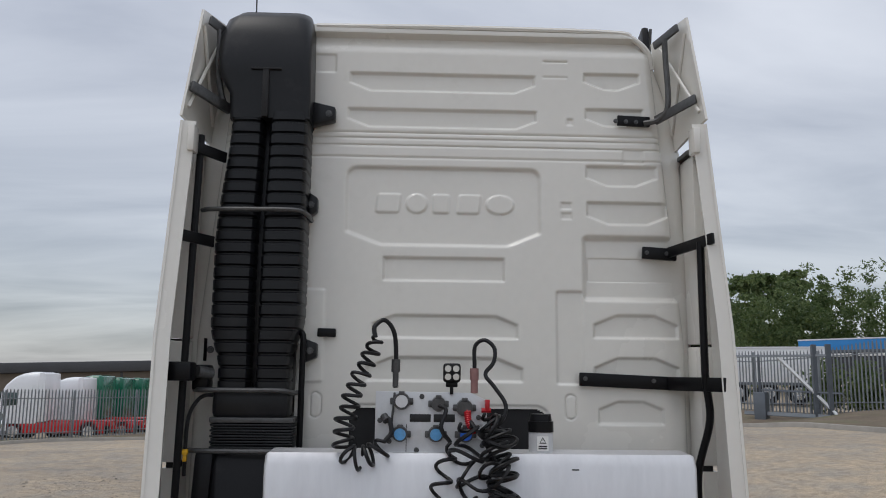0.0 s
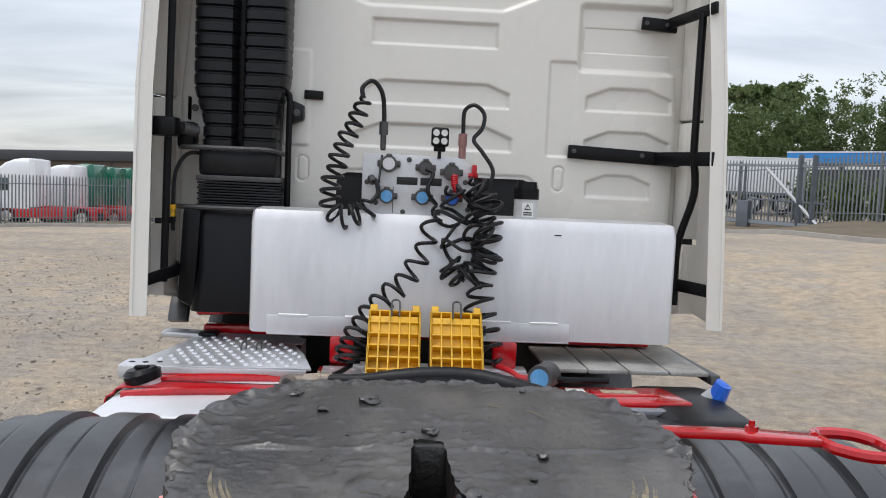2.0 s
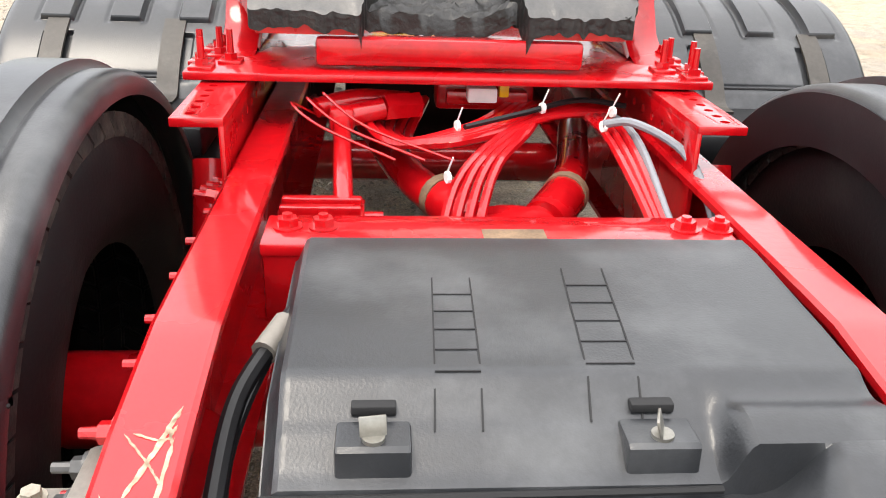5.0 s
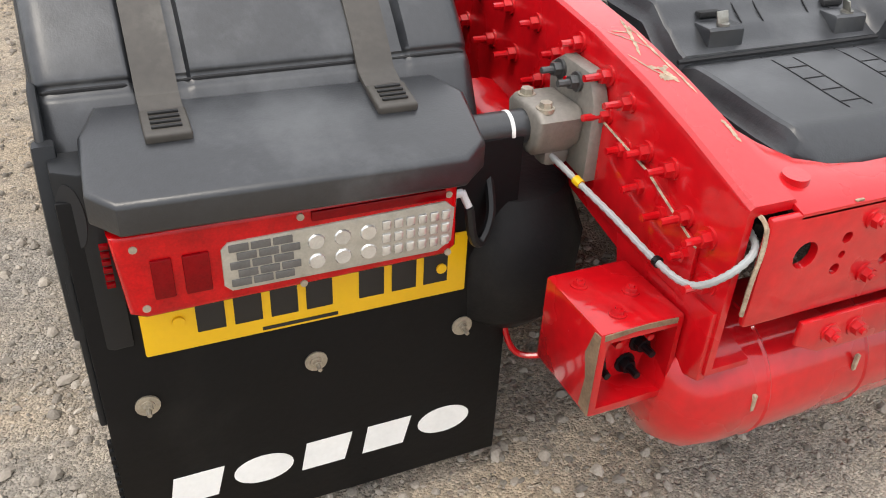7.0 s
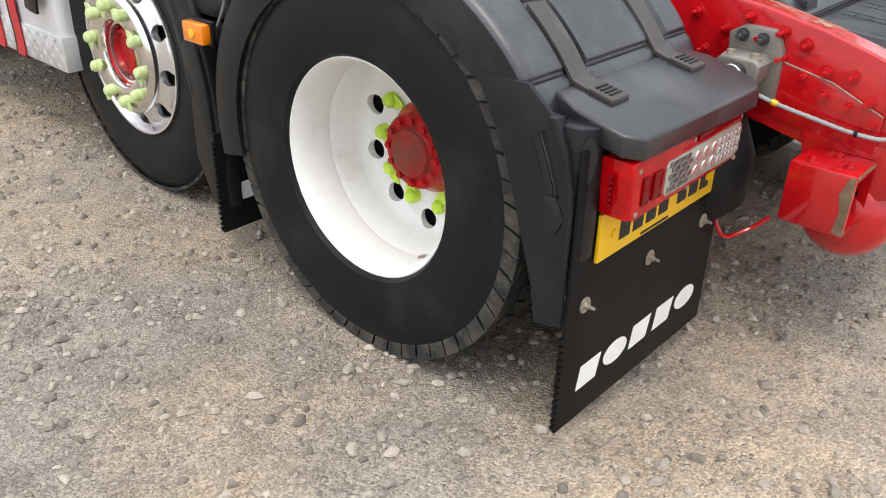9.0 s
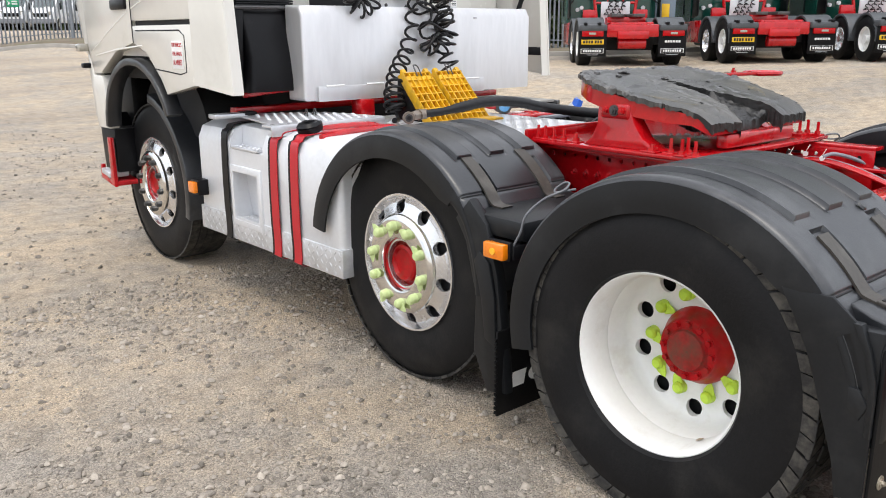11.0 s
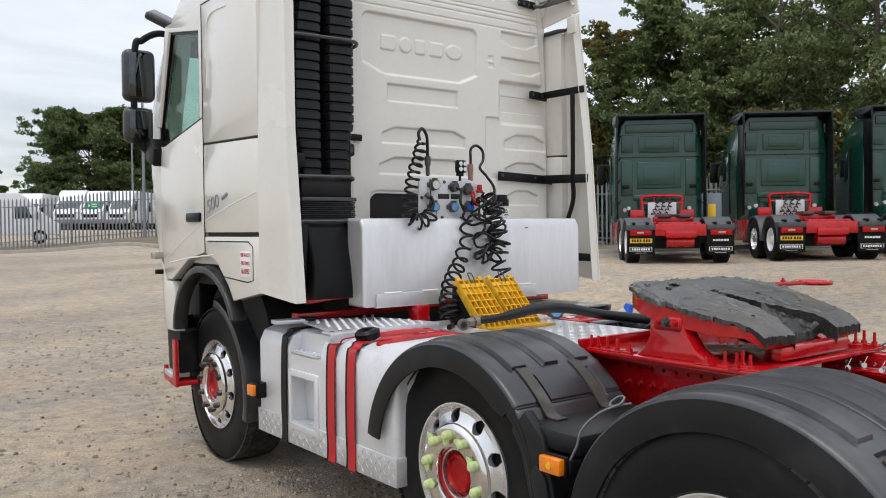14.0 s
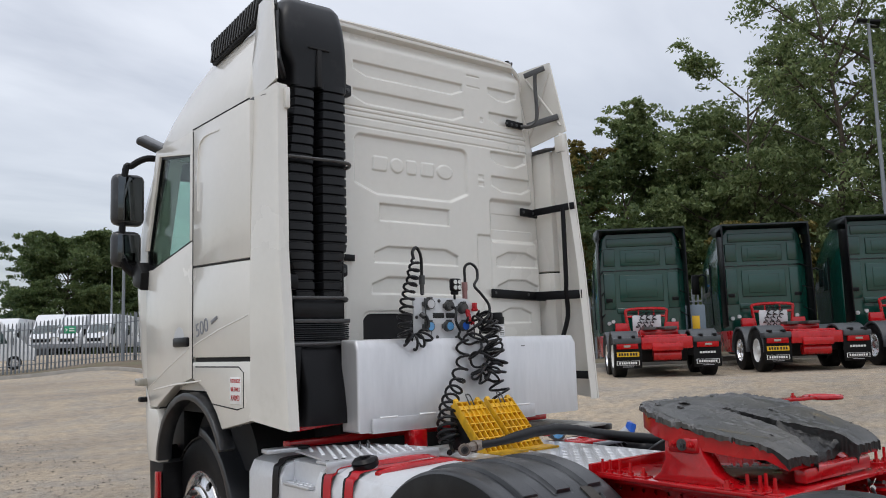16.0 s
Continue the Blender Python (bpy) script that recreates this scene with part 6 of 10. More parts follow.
# rear number plate with plain bars for its characters
npl = part("number_plate", box(-1.152, -0.638, -0.012, -0.002, 0.480, 0.592, 0.003), M_PLATEY, truck, "yellow rear number plate")
for i in range(7):
    x = -1.075 + 0.055 * i + (0.03 if i > 3 else 0)
    part("plate_bar", box(x, x + 0.042, -0.0135, -0.0118, 0.508, 0.585, 0.001), M_INK, npl)
part("plate_bar", box(-0.98, -0.86, -0.0135, -0.0118, 0.486, 0.492, 0.0005), M_INK, npl)
for x in (-1.10, -0.685):
    part("plate_screw", cyl((x, -0.011, 0.535), (x, -0.017, 0.535), 0.009, 12), M_PLATEY, npl)
# conduit from the rail to the rear member
cond = spline([(-0.505, 0.05, 0.715), (-0.490, 0.0, 0.700), (-0.474, -0.061, 0.680), (-0.462, -0.15, 0.662), (-0.458, -0.25, 0.648), (-0.455, -0.325, 0.652), (-0.438, -0.368, 0.690), (-0.405, -0.372, 0.725), (-0.385, -0.33, 0.735)], 10)
cd = part("conduit", tube(cond, 0.011, 9, True, [0.0048 + 0.0010 * (i % 2) for i in range(len(cond))]), M_CONDUIT, truck, "light grey corrugated conduit")
part("conduit_tape", cyl((-0.476, -0.052, 0.683), (-0.473, -0.066, 0.679), 0.0078, 10), M_PLATEY, cd)
part("conduit_tie", cyl((-0.4578, -0.252, 0.648), (-0.4576, -0.260, 0.648), 0.0085, 10), M_BLK, cd)
pipe([(-0.47, 0.3, 0.62), (-0.52, 0.1, 0.50), (-0.545, 0.02, 0.40), (-0.53, -0.02, 0.32), (-0.47, -0.06, 0.33), (-0.44, -0.1, 0.37)], 0.006, M_RED, 8)

M_CABLE = mat("dark_grey_cable", (0.14, 0.145, 0.155), 0.45, 0, 0.15, 40, 200)
# middle axle mudguards
MX0, MX1 = -1.17, -0.565
for s in (-1, 1):
    mg = mudguard(AX_M, MX0 if s < 0 else -MX1, MX1 if s < 0 else -MX0, 8, 140, label="dark grey plastic lift axle mudguard", ry=0.60, rz=0.57)
    for xc in (-1.02, -0.72):
        pts = []
        arc_ = [(AX_M + 0.603 * math.cos(radians(a)), AXZ + 0.573 * math.sin(radians(a))) for a in (122, 127, 132, 137, 140)]
        c = spline([(0, y, z) for y, z in arc_ + [(1.518, 0.858), (1.502, 0.842), (1.480, 0.836), (1.445, 0.835)]], 4)
        g = shell(lambda t, u: ((xc + 0.055 * (u - 0.5), c[int(round(t * (len(c) - 1)))].y, c[int(round(t * (len(c) - 1)))].z + 0.004), (0, 0.4, -0.9)), lin(0, 1, len(c)), [0, 0.5, 1], 0.008)
        part("latch_strap", flip_if(g, s), mat_strap, mg, "grey-brown rubber latch strap", 40)
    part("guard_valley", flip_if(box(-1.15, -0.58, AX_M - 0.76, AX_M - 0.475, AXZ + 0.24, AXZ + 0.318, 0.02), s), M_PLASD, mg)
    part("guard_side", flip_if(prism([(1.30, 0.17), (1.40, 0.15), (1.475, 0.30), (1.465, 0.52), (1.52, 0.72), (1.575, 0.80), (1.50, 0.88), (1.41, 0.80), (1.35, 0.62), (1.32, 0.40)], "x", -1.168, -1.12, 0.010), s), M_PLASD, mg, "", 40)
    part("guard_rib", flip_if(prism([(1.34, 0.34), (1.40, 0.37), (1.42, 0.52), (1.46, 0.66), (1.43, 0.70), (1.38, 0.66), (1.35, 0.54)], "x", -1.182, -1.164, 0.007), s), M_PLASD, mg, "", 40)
    mf = part("mudflap", flip_if(box(-1.195, -0.60, 1.315, 1.325, 0.085, 0.42, 0.003), s), M_FLAP, truck, "black rubber mudflap of the lift axle")
    badge_blocks(mf, -1.13 if s < 0 else 0.63, -0.63 if s < 0 else 1.13, 0.18, 0.06, 1.3145)
    part("flap_edge", flip_if(join(*[box(-1.202, -1.192, 1.315, 1.327, 0.095 + 0.018 * i, 0.107 + 0.018 * i, 0.002) for i in range(17)]), s), M_FLAP, mf)
    mk = part("marker_lamp", flip_if(box(-1.225, -1.195, 1.265, 1.365, 0.700, 0.758, 0.006), s), M_ORANGE, truck, "orange side marker lamp")
    part("marker_core", flip_if(cyl((-1.224, 1.315, 0.729), (-1.229, 1.315, 0.729), 0.013, 8), s), M_ORANGE2, mk)
    part("marker_back", flip_if(join(box(-1.197, -1.18, 1.258, 1.372, 0.694, 0.764, 0.004), box(-1.185, -1.09, 1.25, 1.29, 0.70, 0.75, 0.006)), s), M_BLK, mk)
    part("marker_cable", flip_if(tube(spline([(-1.18, 1.27, 0.73), (-1.165, 1.24, 0.80), (-1.15, 1.228, 0.861), (-1.10, 1.195, 0.915), (-1.05, 1.15, 0.945), (-1.02, 1.15, 0.965), (-1.0, 1.19, 0.96), (-1.02, 1.21, 0.94), (-1.05, 1.18, 0.935), (-1.02, 1.12, 0.95)], 7), 0.0042, 8), s), M_CABLE, mk, "grey marker cable")
    mk2 = part("marker_lamp", flip_if(box(-1.215, -1.19, 3.76, 3.84, 0.585, 0.650, 0.006), s), M_ORANGE, truck, "orange side marker lamp by the front wheel")
    part("marker_back", flip_if(box(-1.19, -1.10, 3.75, 3.85, 0.57, 0.66, 0.006), s), M_BLK, mk2)
    fg = part("front_guard", flip_if(prism(arcp(AX_F, AXZ, 0.61, 0.60, 100, 195, 16) + arcp(AX_F, AXZ, 0.55, 0.545, 195, 100, 16), "x", -1.13, -0.72, 0.012), s), M_PLAS, truck, "dark plastic guard behind the front wheel", 40)


# ---- fifth wheel ----
FW = [(-0.41, 0.99), (-0.44, 1.057), (-0.468, 1.146), (-0.512, 1.30), (-0.527, 1.40), (-0.505, 1.50), (-0.431, 1.60), (-0.30, 1.69), (-0.04, 1.725), (0.22, 1.69), (0.335, 1.61), (0.415, 1.50), (0.445, 1.40), (0.42, 1.31), (0.375, 1.20), (0.335, 1.09), (0.30, 0.99),
      (0.105, 0.985), (0.092, 1.04), (0.067, 1.10), (0.025, 1.195), (-0.012, 1.27), (-0.028, 1.42), (-0.084, 1.42), (-0.094, 1.26), (-0.105, 1.215), (-0.165, 1.107), (-0.202, 1.04), (-0.210, 0.985)]
# the red plate under the grease, its throat a little wider
FWR = FW[:17] + [(0.12, 0.99), (0.085, 1.10), (0.006, 1.28), (0.006, 1.45), (-0.115, 1.45), (-0.115, 1.27), (-0.185, 1.10), (-0.225, 0.99)]


def fw_z(y):
    d = max(0, y - 1.54)
    return 1.281 + 0.215 * (y - 1.54) - 0.9 * d * d - 0.22 * max(0, 1.066 - y) - 2.2 * max(0, 1.066 - y) ** 2


def inside(x, y, P):
    c = False
    for (ax, ay), (bx, by) in zip(P, P[1:] + P[:1]):
        if (ay > y) != (by > y) and x < (bx - ax) * (y - ay) / (by - ay) + ax:
            c = not c
    return c


def plate_solid(P, top, thick):
    n = len(P)
    V = [(x, y, top(y)) for x, y in P] + [(x, y, top(y) - thick(y)) for x, y in P]
    return V, [tuple(range(n)), tuple(reversed(range(n, 2 * n)))] + [(i, n + i, n + (i + 1) % n, (i + 1) % n) for i in range(n)]


fifth = part("fifth_wheel", plate_solid(FWR, lambda y: fw_z(y) - 0.012, lambda y: 0.066 - 0.034 * sstep(1.25, 0.99, y)), M_RED, truck, "red fifth wheel plate smeared with black grease", 30)
# thick old grease on the plate, lumpy at its edges
nx_, ny_ = 230, 212
gx0, gx1, gy0, gy1 = -0.56, 0.48, 0.965, 1.755


def grease_in(x, y):
    e = 0.013 * noise.noise((x * 28, y * 28, 1.3)) + 0.010 * noise.noise((x * 75, y * 75, 4.1))
    cx, cy = -0.035, 1.33
    k = 1.015 + e / 0.4
    return inside(cx + (x - cx) / k, cy + (y - cy) / k, FW)


def grease_z(x, y):
    b = 0.001 * noise.noise((x * 7, y * 7, 0)) + 0.006 * max(0, noise.noise((x * 20, y * 36, 2)) - 0.38) + 0.0004 * noise.noise((x * 60, y * 60, 7))
    edge = abs(math.hypot((x + 0.035) / 0.49, (y - 1.36) / 0.37) - 1) * 0.4 if y > 1.3 else 1
    b += 0.010 * sstep(0.05, 0.0, edge) * (0.5 + noise.noise((x * 35, y * 35, 9)))
    for yy in (1.39 + 0.025 * x,):
        b += 0.011 * sstep(0.010, 0.0, abs(y - yy - 0.006 * noise.noise((x * 14, 0, 0)))) * max(0, 0.4 + noise.noise((x * 10, 3, 0)))
    t = abs(x + 0.037)
    if y < 1.32 and t < 0.26:
        b += 0.007 * max(0, noise.noise((x * 34, y * 20, 5)))
    tear = noise.noise((x * 26, y * 48, 2.7)) + 0.5 * noise.noise((x * 70, y * 90, 6.1))
    b += 0.0024 * sstep(0.16, 0.24, tear) * sstep(0.20, 0.06, t) * sstep(1.12, 1.2, y) * sstep(1.60, 1.45, y)
    b += 0.0016 * sstep(0.50, 0.56, tear) + 0.004 * sstep(0.05, 0.0, edge) * sstep(0.0, 0.1, tear)
    b += 0.0035 * sstep(0.008, 0.0, abs(y - 1.068 - 0.004 * noise.noise((x * 9, 5, 0)))) * (0.6 + noise.noise((x * 30, 8, 0)))
    return fw_z(y) + 0.004 + b


def smooth_rim(V, F, cells, times=3):
    """Ease the stepped outline of the grease into an irregular curve."""
    low = {i for (a, b, c), i in cells.items() if c}
    P = [Vector(v) for v in V]
    near = {}
    for f in F:
        lo = [q for q in f if q in low]
        hi = [q for q in f if q not in low]
        if len(lo) == 2:
            for a, b in (lo, hi):
                near.setdefault(a, set()).add(b)
                near.setdefault(b, set()).add(a)
    for _ in range(times):
        Q = {i: sum((P[k] for k in ks), Vector()) / len(ks) for i, ks in near.items()}
        for i, q in Q.items():
            P[i] = P[i].lerp(q, 0.5)
    return [tuple(p) for p in P], F


cells = {}
V, F = [], []


def gvert(i, k, low):
    key = (i, k, low)
    if key not in cells:
        x, y = gx0 + (gx1 - gx0) * i / nx_, gy0 + (gy1 - gy0) * k / ny_
        cells[key] = len(V)
        V.append((x, y, grease_z(x, y) - ((0.070 if y < 1.44 and -0.215 < x < 0.11 else 0.032 if y < 1.01 else 0.020) + 0.016 * noise.noise((x * 46, y * 46, 8)) if low else 0)))
    return cells[key]


keep = [[grease_in(gx0 + (gx1 - gx0) * (i + 0.5) / nx_, gy0 + (gy1 - gy0) * (k + 0.5) / ny_) for k in range(ny_)] for i in range(nx_)]
for i in range(nx_):
    for k in range(ny_):
        if keep[i][k]:
            F.append((gvert(i, k, 0), gvert(i + 1, k, 0), gvert(i + 1, k + 1, 0), gvert(i, k + 1, 0)))
            for di, dk, a, b in ((-1, 0, (i, k + 1), (i, k)), (1, 0, (i + 1, k), (i + 1, k + 1)), (0, -1, (i, k), (i + 1, k)), (0, 1, (i + 1, k + 1), (i, k + 1))):
                ii, kk = i + di, k + dk
                if not (0 <= ii < nx_ and 0 <= kk < ny_ and keep[ii][kk]):
                    F.append((gvert(*a, 0), gvert(*a, 1), gvert(*b, 1), gvert(*b, 0)))
V, F = smooth_rim(V, F, cells)
low = {i for (a, b, c), i in cells.items() if c}
# steep throat and lip faces, split off to take the shade-coloured grease
shade_faces = [f for f in F if any(q in low for q in f) and (V[f[0]][1] < 1.05 or (V[f[0]][1] < 1.45 and -0.22 < V[f[0]][0] < 0.115))]
shade_set = set(shade_faces)
grease = part("grease_layer", (V, [f for f in F if f not in shade_set]), M_GREASE, fifth, "lumpy black grease", 70)
ids = {q: i for i, q in enumerate(sorted({q for f in shade_faces for q in f}))}
part("grease_edge", ([V[q] for q in ids], [tuple(ids[q] for q in f) for f in shade_faces]), M_GREASE_DK, fifth, "grease darkened for shade along the throat and lip", 70)


def blob(p, r, seed, sq=0.45):
    bm = bmesh.new()
    bmesh.ops.create_icosphere(bm, subdivisions=3 if r > 0.012 else 2, radius=r)
    for v in bm.verts:
        v.co *= 1 + 0.62 * noise.noise(v.co / r * 1.2 + Vector((seed, 0, 0)))
        v.co.z *= sq
        v.co += Vector(p)
    return bmesh_out(bm)


for i, (x, y, r) in enumerate(((-0.175, 1.575, 0.022), (-0.27, 1.53, 0.012), (0.16, 1.37, 0.011), (0.16, 1.66, 0.008), (-0.05, 1.45, 0.016), (0.13, 1.29, 0.007), (-0.33, 1.60, 0.014), (0.25, 1.22, 0.006), (-0.28, 1.12, 0.009))):
    part("grease_lump", blob((x, y, fw_z(y) + 0.008), r, i * 3.1), M_GREASE, fifth)
# ragged curls of grease pushed out over the rim and torn along the throat
rg = random.Random(21)
curls = []
n_ = len(FW)
for (ax, ay), (bx, by) in zip(FW[:16], FW[1:17]):
    L = math.hypot(bx - ax, by - ay)
    ang = math.atan2(by - ay, bx - ax)
    for k in range(int(L / 0.010)):
        t = rg.random()
        if noise.noise((ax + (bx - ax) * t * 6, ay + (by - ay) * t * 6, 3.3)) < -0.12:
            continue
        x, y = ax + (bx - ax) * t + rg.gauss(0, 0.004), ay + (by - ay) * t + rg.gauss(0, 0.004)
        V, F = blob((0, 0, 0), rg.uniform(0.003, 0.0075), rg.uniform(0, 90), rg.uniform(0.3, 0.55))
        m_ = pose(x, y, fw_z(y) + rg.uniform(-0.010, 0.004), rg.uniform(-30, 30), rg.uniform(-20, 20), math.degrees(ang) + rg.uniform(-25, 25)) @ Matrix.Scale(rg.uniform(1.4, 3.0), 4, (1, 0, 0))
        curls.append(move((V, F), m_))
for k in range(90):
    x, y = rg.uniform(-0.30, 0.22), rg.uniform(1.20, 1.52)
    if not inside(x, y, FW):
        continue
    curls.append(blob((x, y, grease_z(x, y) - 0.001), rg.uniform(0.002, 0.006), rg.uniform(0, 90), 0.35))
cu_ = part("grease_rim", join(*curls), M_GREASE, fifth, "ragged grease curls", 80)
cu_["kind"] = "stuff"


def bed_z(x, y):
    return 1.118 + 0.33 * (y - 1.05) - 0.10 * sstep(1.25, 1.27, y) + 0.016 * noise.noise((x * 22, y * 14, 6)) + 0.012 * abs(noise.noise((x * 60, y * 42, 2))) + 0.006 * sstep(0.05, 0.1, noise.noise((x * 40, y * 60, 9)))


throat = part("throat_bed", shell(lambda u, v: ((-0.055 + (0.165 - 0.12 * sstep(0, 0.6, v)) * u, 1.04 + 0.385 * v, bed_z(u * 0.2, 1.04 + 0.385 * v) + 0.025 * abs(u) ** 3), (0, 0, -1)), lin(-1, 1, 30), lin(0, 1, 60), 0.04), M_GREASE_DK, fifth, "greasy coupling throat", 60)
part("throat_stop", box(-0.09, 0.015, 1.40, 1.44, 1.13, 1.255, 0.01), M_GREASE_DK, fifth)
part("throat_bar", box(-0.30, 0.22, 0.985, 1.035, 1.030, 1.085, 0.010), M_RED, fifth)
# worn bright arcs where trailers rub
M_SMEAR = mat("worn_steel_smear", (0.20, 0.17, 0.115), 0.5, 0.2, 0.5, 60, 200)
rs = random.Random(8)
for q in range(22):
    left_ = q % 2
    r = 0.195 + rs.gauss(0, 0.012)
    mx, my = (-0.235, 1.305) if left_ else (0.130, 1.315)
    mid = rs.uniform(198, 238) if left_ else rs.uniform(-58, -15)
    span = rs.uniform(14, 44)
    if q > 17:
        mx, my, mid, span, r = -0.035, 1.33, rs.uniform(40, 75), rs.uniform(6, 12), rs.uniform(0.22, 0.30)
    V, n = [], 14
    wd = rs.uniform(0.0008, 0.0045)
    for i in range(n):
        a = radians(mid - span / 2 + span * i / (n - 1))
        w = wd * math.sin(math.pi * i / (n - 1)) * (0.6 + 0.6 * rs.random())
        for k in (r - w, r + w):
            x, y = mx + k * math.cos(a), my + k * math.sin(a)
            V.append((x, y, grease_z(x, y) + 0.0011))
    part("worn_arc", (V, [(2 * i, 2 * i + 1, 2 * i + 3, 2 * i + 2) for i in range(n - 1)]), M_SMEAR, fifth)
# pedestals and mounting plate
base = part("mounting_plate", box(-0.545, 0.475, 0.95, 1.79, 1.006, 1.022, 0.003), M_RED, truck, "red fifth wheel mounting plate")
both_side = lambda g: (g, ([(-0.07 - v[0], v[1], v[2]) for v in g[0]], [tuple(reversed(f)) for f in g[1]]))
flank = cut(box(-0.437, -0.4275, 0.70, 1.98, 0.70, 0.990, 0.002), *[cyl((-0.6, y, 0.955), (-0.40, y, 0.955), 0.009, 10) for y in lin(0.76, 1.92, 20)])
top_ = cut(box(-0.515, -0.4275, 0.70, 1.98, 0.986, 1.002, 0.003), *[cyl((-0.485, y, 0.9), (-0.485, y, 1.1), 0.009, 12) for y in (0.73, 0.77, 0.81, 0.85, 0.89, 0.93)])
for g, g2_ in zip(both_side(flank), both_side(top_)):
    w_ = part("mount_angle", g, M_RED, base, "red mounting angle with a row of holes")
    part("angle_flange", g2_, M_RED, w_)
for y in lin(1.05, 1.62, 10):
    for g in both_side(bolt((-0.437, y, 0.89 - 0.015 * (y - 1)), (-1, 0, 0), 0.015, 0.012, 0.008)):
        part("bolt", g, M_RED, base)
for g in both_side(prism([(1.10, 1.02), (1.52, 1.02), (1.475, 1.055), (1.448, 1.11), (1.445, 1.18), (1.285, 1.18), (1.268, 1.13), (1.225, 1.07), (1.16, 1.035)], "x", -0.512, -0.43, 0.012)):
    part("pedestal", g, M_RED, base, "red cast pedestal", 40)
for g in both_side(box(-0.522, -0.49, 1.285, 1.425, 1.135, 1.197, 0.026, 4)):
    part("pivot_plate", g, M_RED, base, "", 50)
for y in (1.315, 1.355, 1.395):
    for g in both_side(bolt((-0.522, y, 1.168), (-1, 0, 0), 0.017 if y == 1.355 else 0.014, 0.010, 0.006)):
        part("bolt", g, M_RED if y != 1.355 else M_COUP, base)
for y, x, r, sh in ((0.985, -0.515, 0.014, 0.04), (1.035, -0.525, 0.014, 0.045), (1.045, -0.47, 0.014, 0.045), (1.10, -0.50, 0.014, 0.04), (1.175, -0.51, 0.021, 0.012), (1.56, -0.50, 0.016, 0.02), (1.61, -0.52, 0.014, 0.035), (1.665, -0.52, 0.013, 0.04), (1.715, -0.52, 0.013, 0.04), (1.755, -0.52, 0.013, 0.04)):
    for g in both_side(join(bolt((x, y, 1.022), (0, 0, 1), r, 0.016, sh), box(x - r * 1.6, x + r * 1.6, y - r * 1.6, y + r * 1.6, 1.020, 1.029, 0.002))):
        part("bolt", g, M_RED, base)
part("mount_lip", prism([(-0.55, 1.79), (0.48, 1.79), (0.48, 1.81), (-0.55, 1.81)], "z", 1.0, 1.06, 0.004), M_RED, base)
# release handle
lever = part("release_handle", join(prism([(0.36, 1.50), (0.60, 1.49), (0.62, 1.475), (0.79, 1.455), (0.79, 1.505), (0.62, 1.535), (0.36, 1.54)], "z", 1.245, 1.262, 0.004),
             tube(spline([(0.78, 1.50, 1.253), (0.80, 1.535, 1.253), (0.84, 1.54, 1.253), (0.885, 1.525, 1.253), (0.912, 1.48, 1.253), (0.908, 1.42, 1.253), (0.88, 1.385, 1.253), (0.83, 1.39, 1.253), (0.79, 1.43, 1.253), (0.78, 1.48, 1.253)], 6), 0.013, 8)), M_RED, truck, "red fifth wheel release handle", 40)
part("bolt", bolt((0.622, 1.515, 1.262), (0, 0, 1), 0.014, 0.014, 0.012), M_RED, lever)
lever.data.transform(Matrix.Translation((0.03, 0, 0.008)) @ Matrix.Scale(0.925, 4, (1, 0, 0)))
# wires behind the fifth wheel on the left
for i in range(3):
    pipe([(-0.30 + 0.03 * i, 1.0, 0.93), (-0.34 + 0.03 * i, 0.9 - 0.01 * i, 0.98 + 0.012 * (i % 3)), (-0.28 + 0.04 * i, 0.78, 0.97), (-0.15 + 0.05 * i, 0.72, 0.93)], 0.0025, M_RED, 6, name="loose_wire")


# ---- deck ----
def chequer(name, x0, x1, y0, y1, z, parent, pitch=0.042):
    """Plate with raised lozenges in alternate directions."""
    gs = [box(x0, x1, y0, y1, z - 0.006, z, 0.001)]
    V, F = [], []
    ni, nk = int((x1 - x0 - 0.02) / pitch), int((y1 - y0 - 0.02) / pitch)
    for i in range(ni):
        for k in range(nk):
            c = Vector((x0 + 0.02 + pitch * (i + 0.5), y0 + 0.02 + pitch * (k + 0.5), z))
            a = radians(45 if (i + k) % 2 else -45)
            d, e = Vector((math.cos(a), math.sin(a), 0)), Vector((-math.sin(a), math.cos(a), 0))
            o = len(V)
            V += [tuple(c + 0.016 * d), tuple(c + 0.005 * e), tuple(c - 0.016 * d), tuple(c - 0.005 * e), tuple(c + 0.010 * d + Vector((0, 0, 0.002))), tuple(c - 0.010 * d + Vector((0, 0, 0.002)))]
            F += [(o, o + 1, o + 4), (o + 1, o + 2, o + 5, o + 4), (o + 2, o + 3, o + 5), (o + 3, o, o + 4, o + 5)]
    gs.append((V, F))
    return part(name, join(*gs), M_CHEQ, parent, "silver chequer plate", 20)


deck = chequer("deck_plate", -0.42, 0.42, 1.95, 3.22, 0.985, truck)
part("deck_frame", box(-0.44, 0.44, 1.93, 3.24, 0.90, 0.978, 0.006), M_RED, truck, "red deck frame")
chequer("deck_side_plate", -0.30, 0.42, 3.22, 3.30, 0.99, truck)
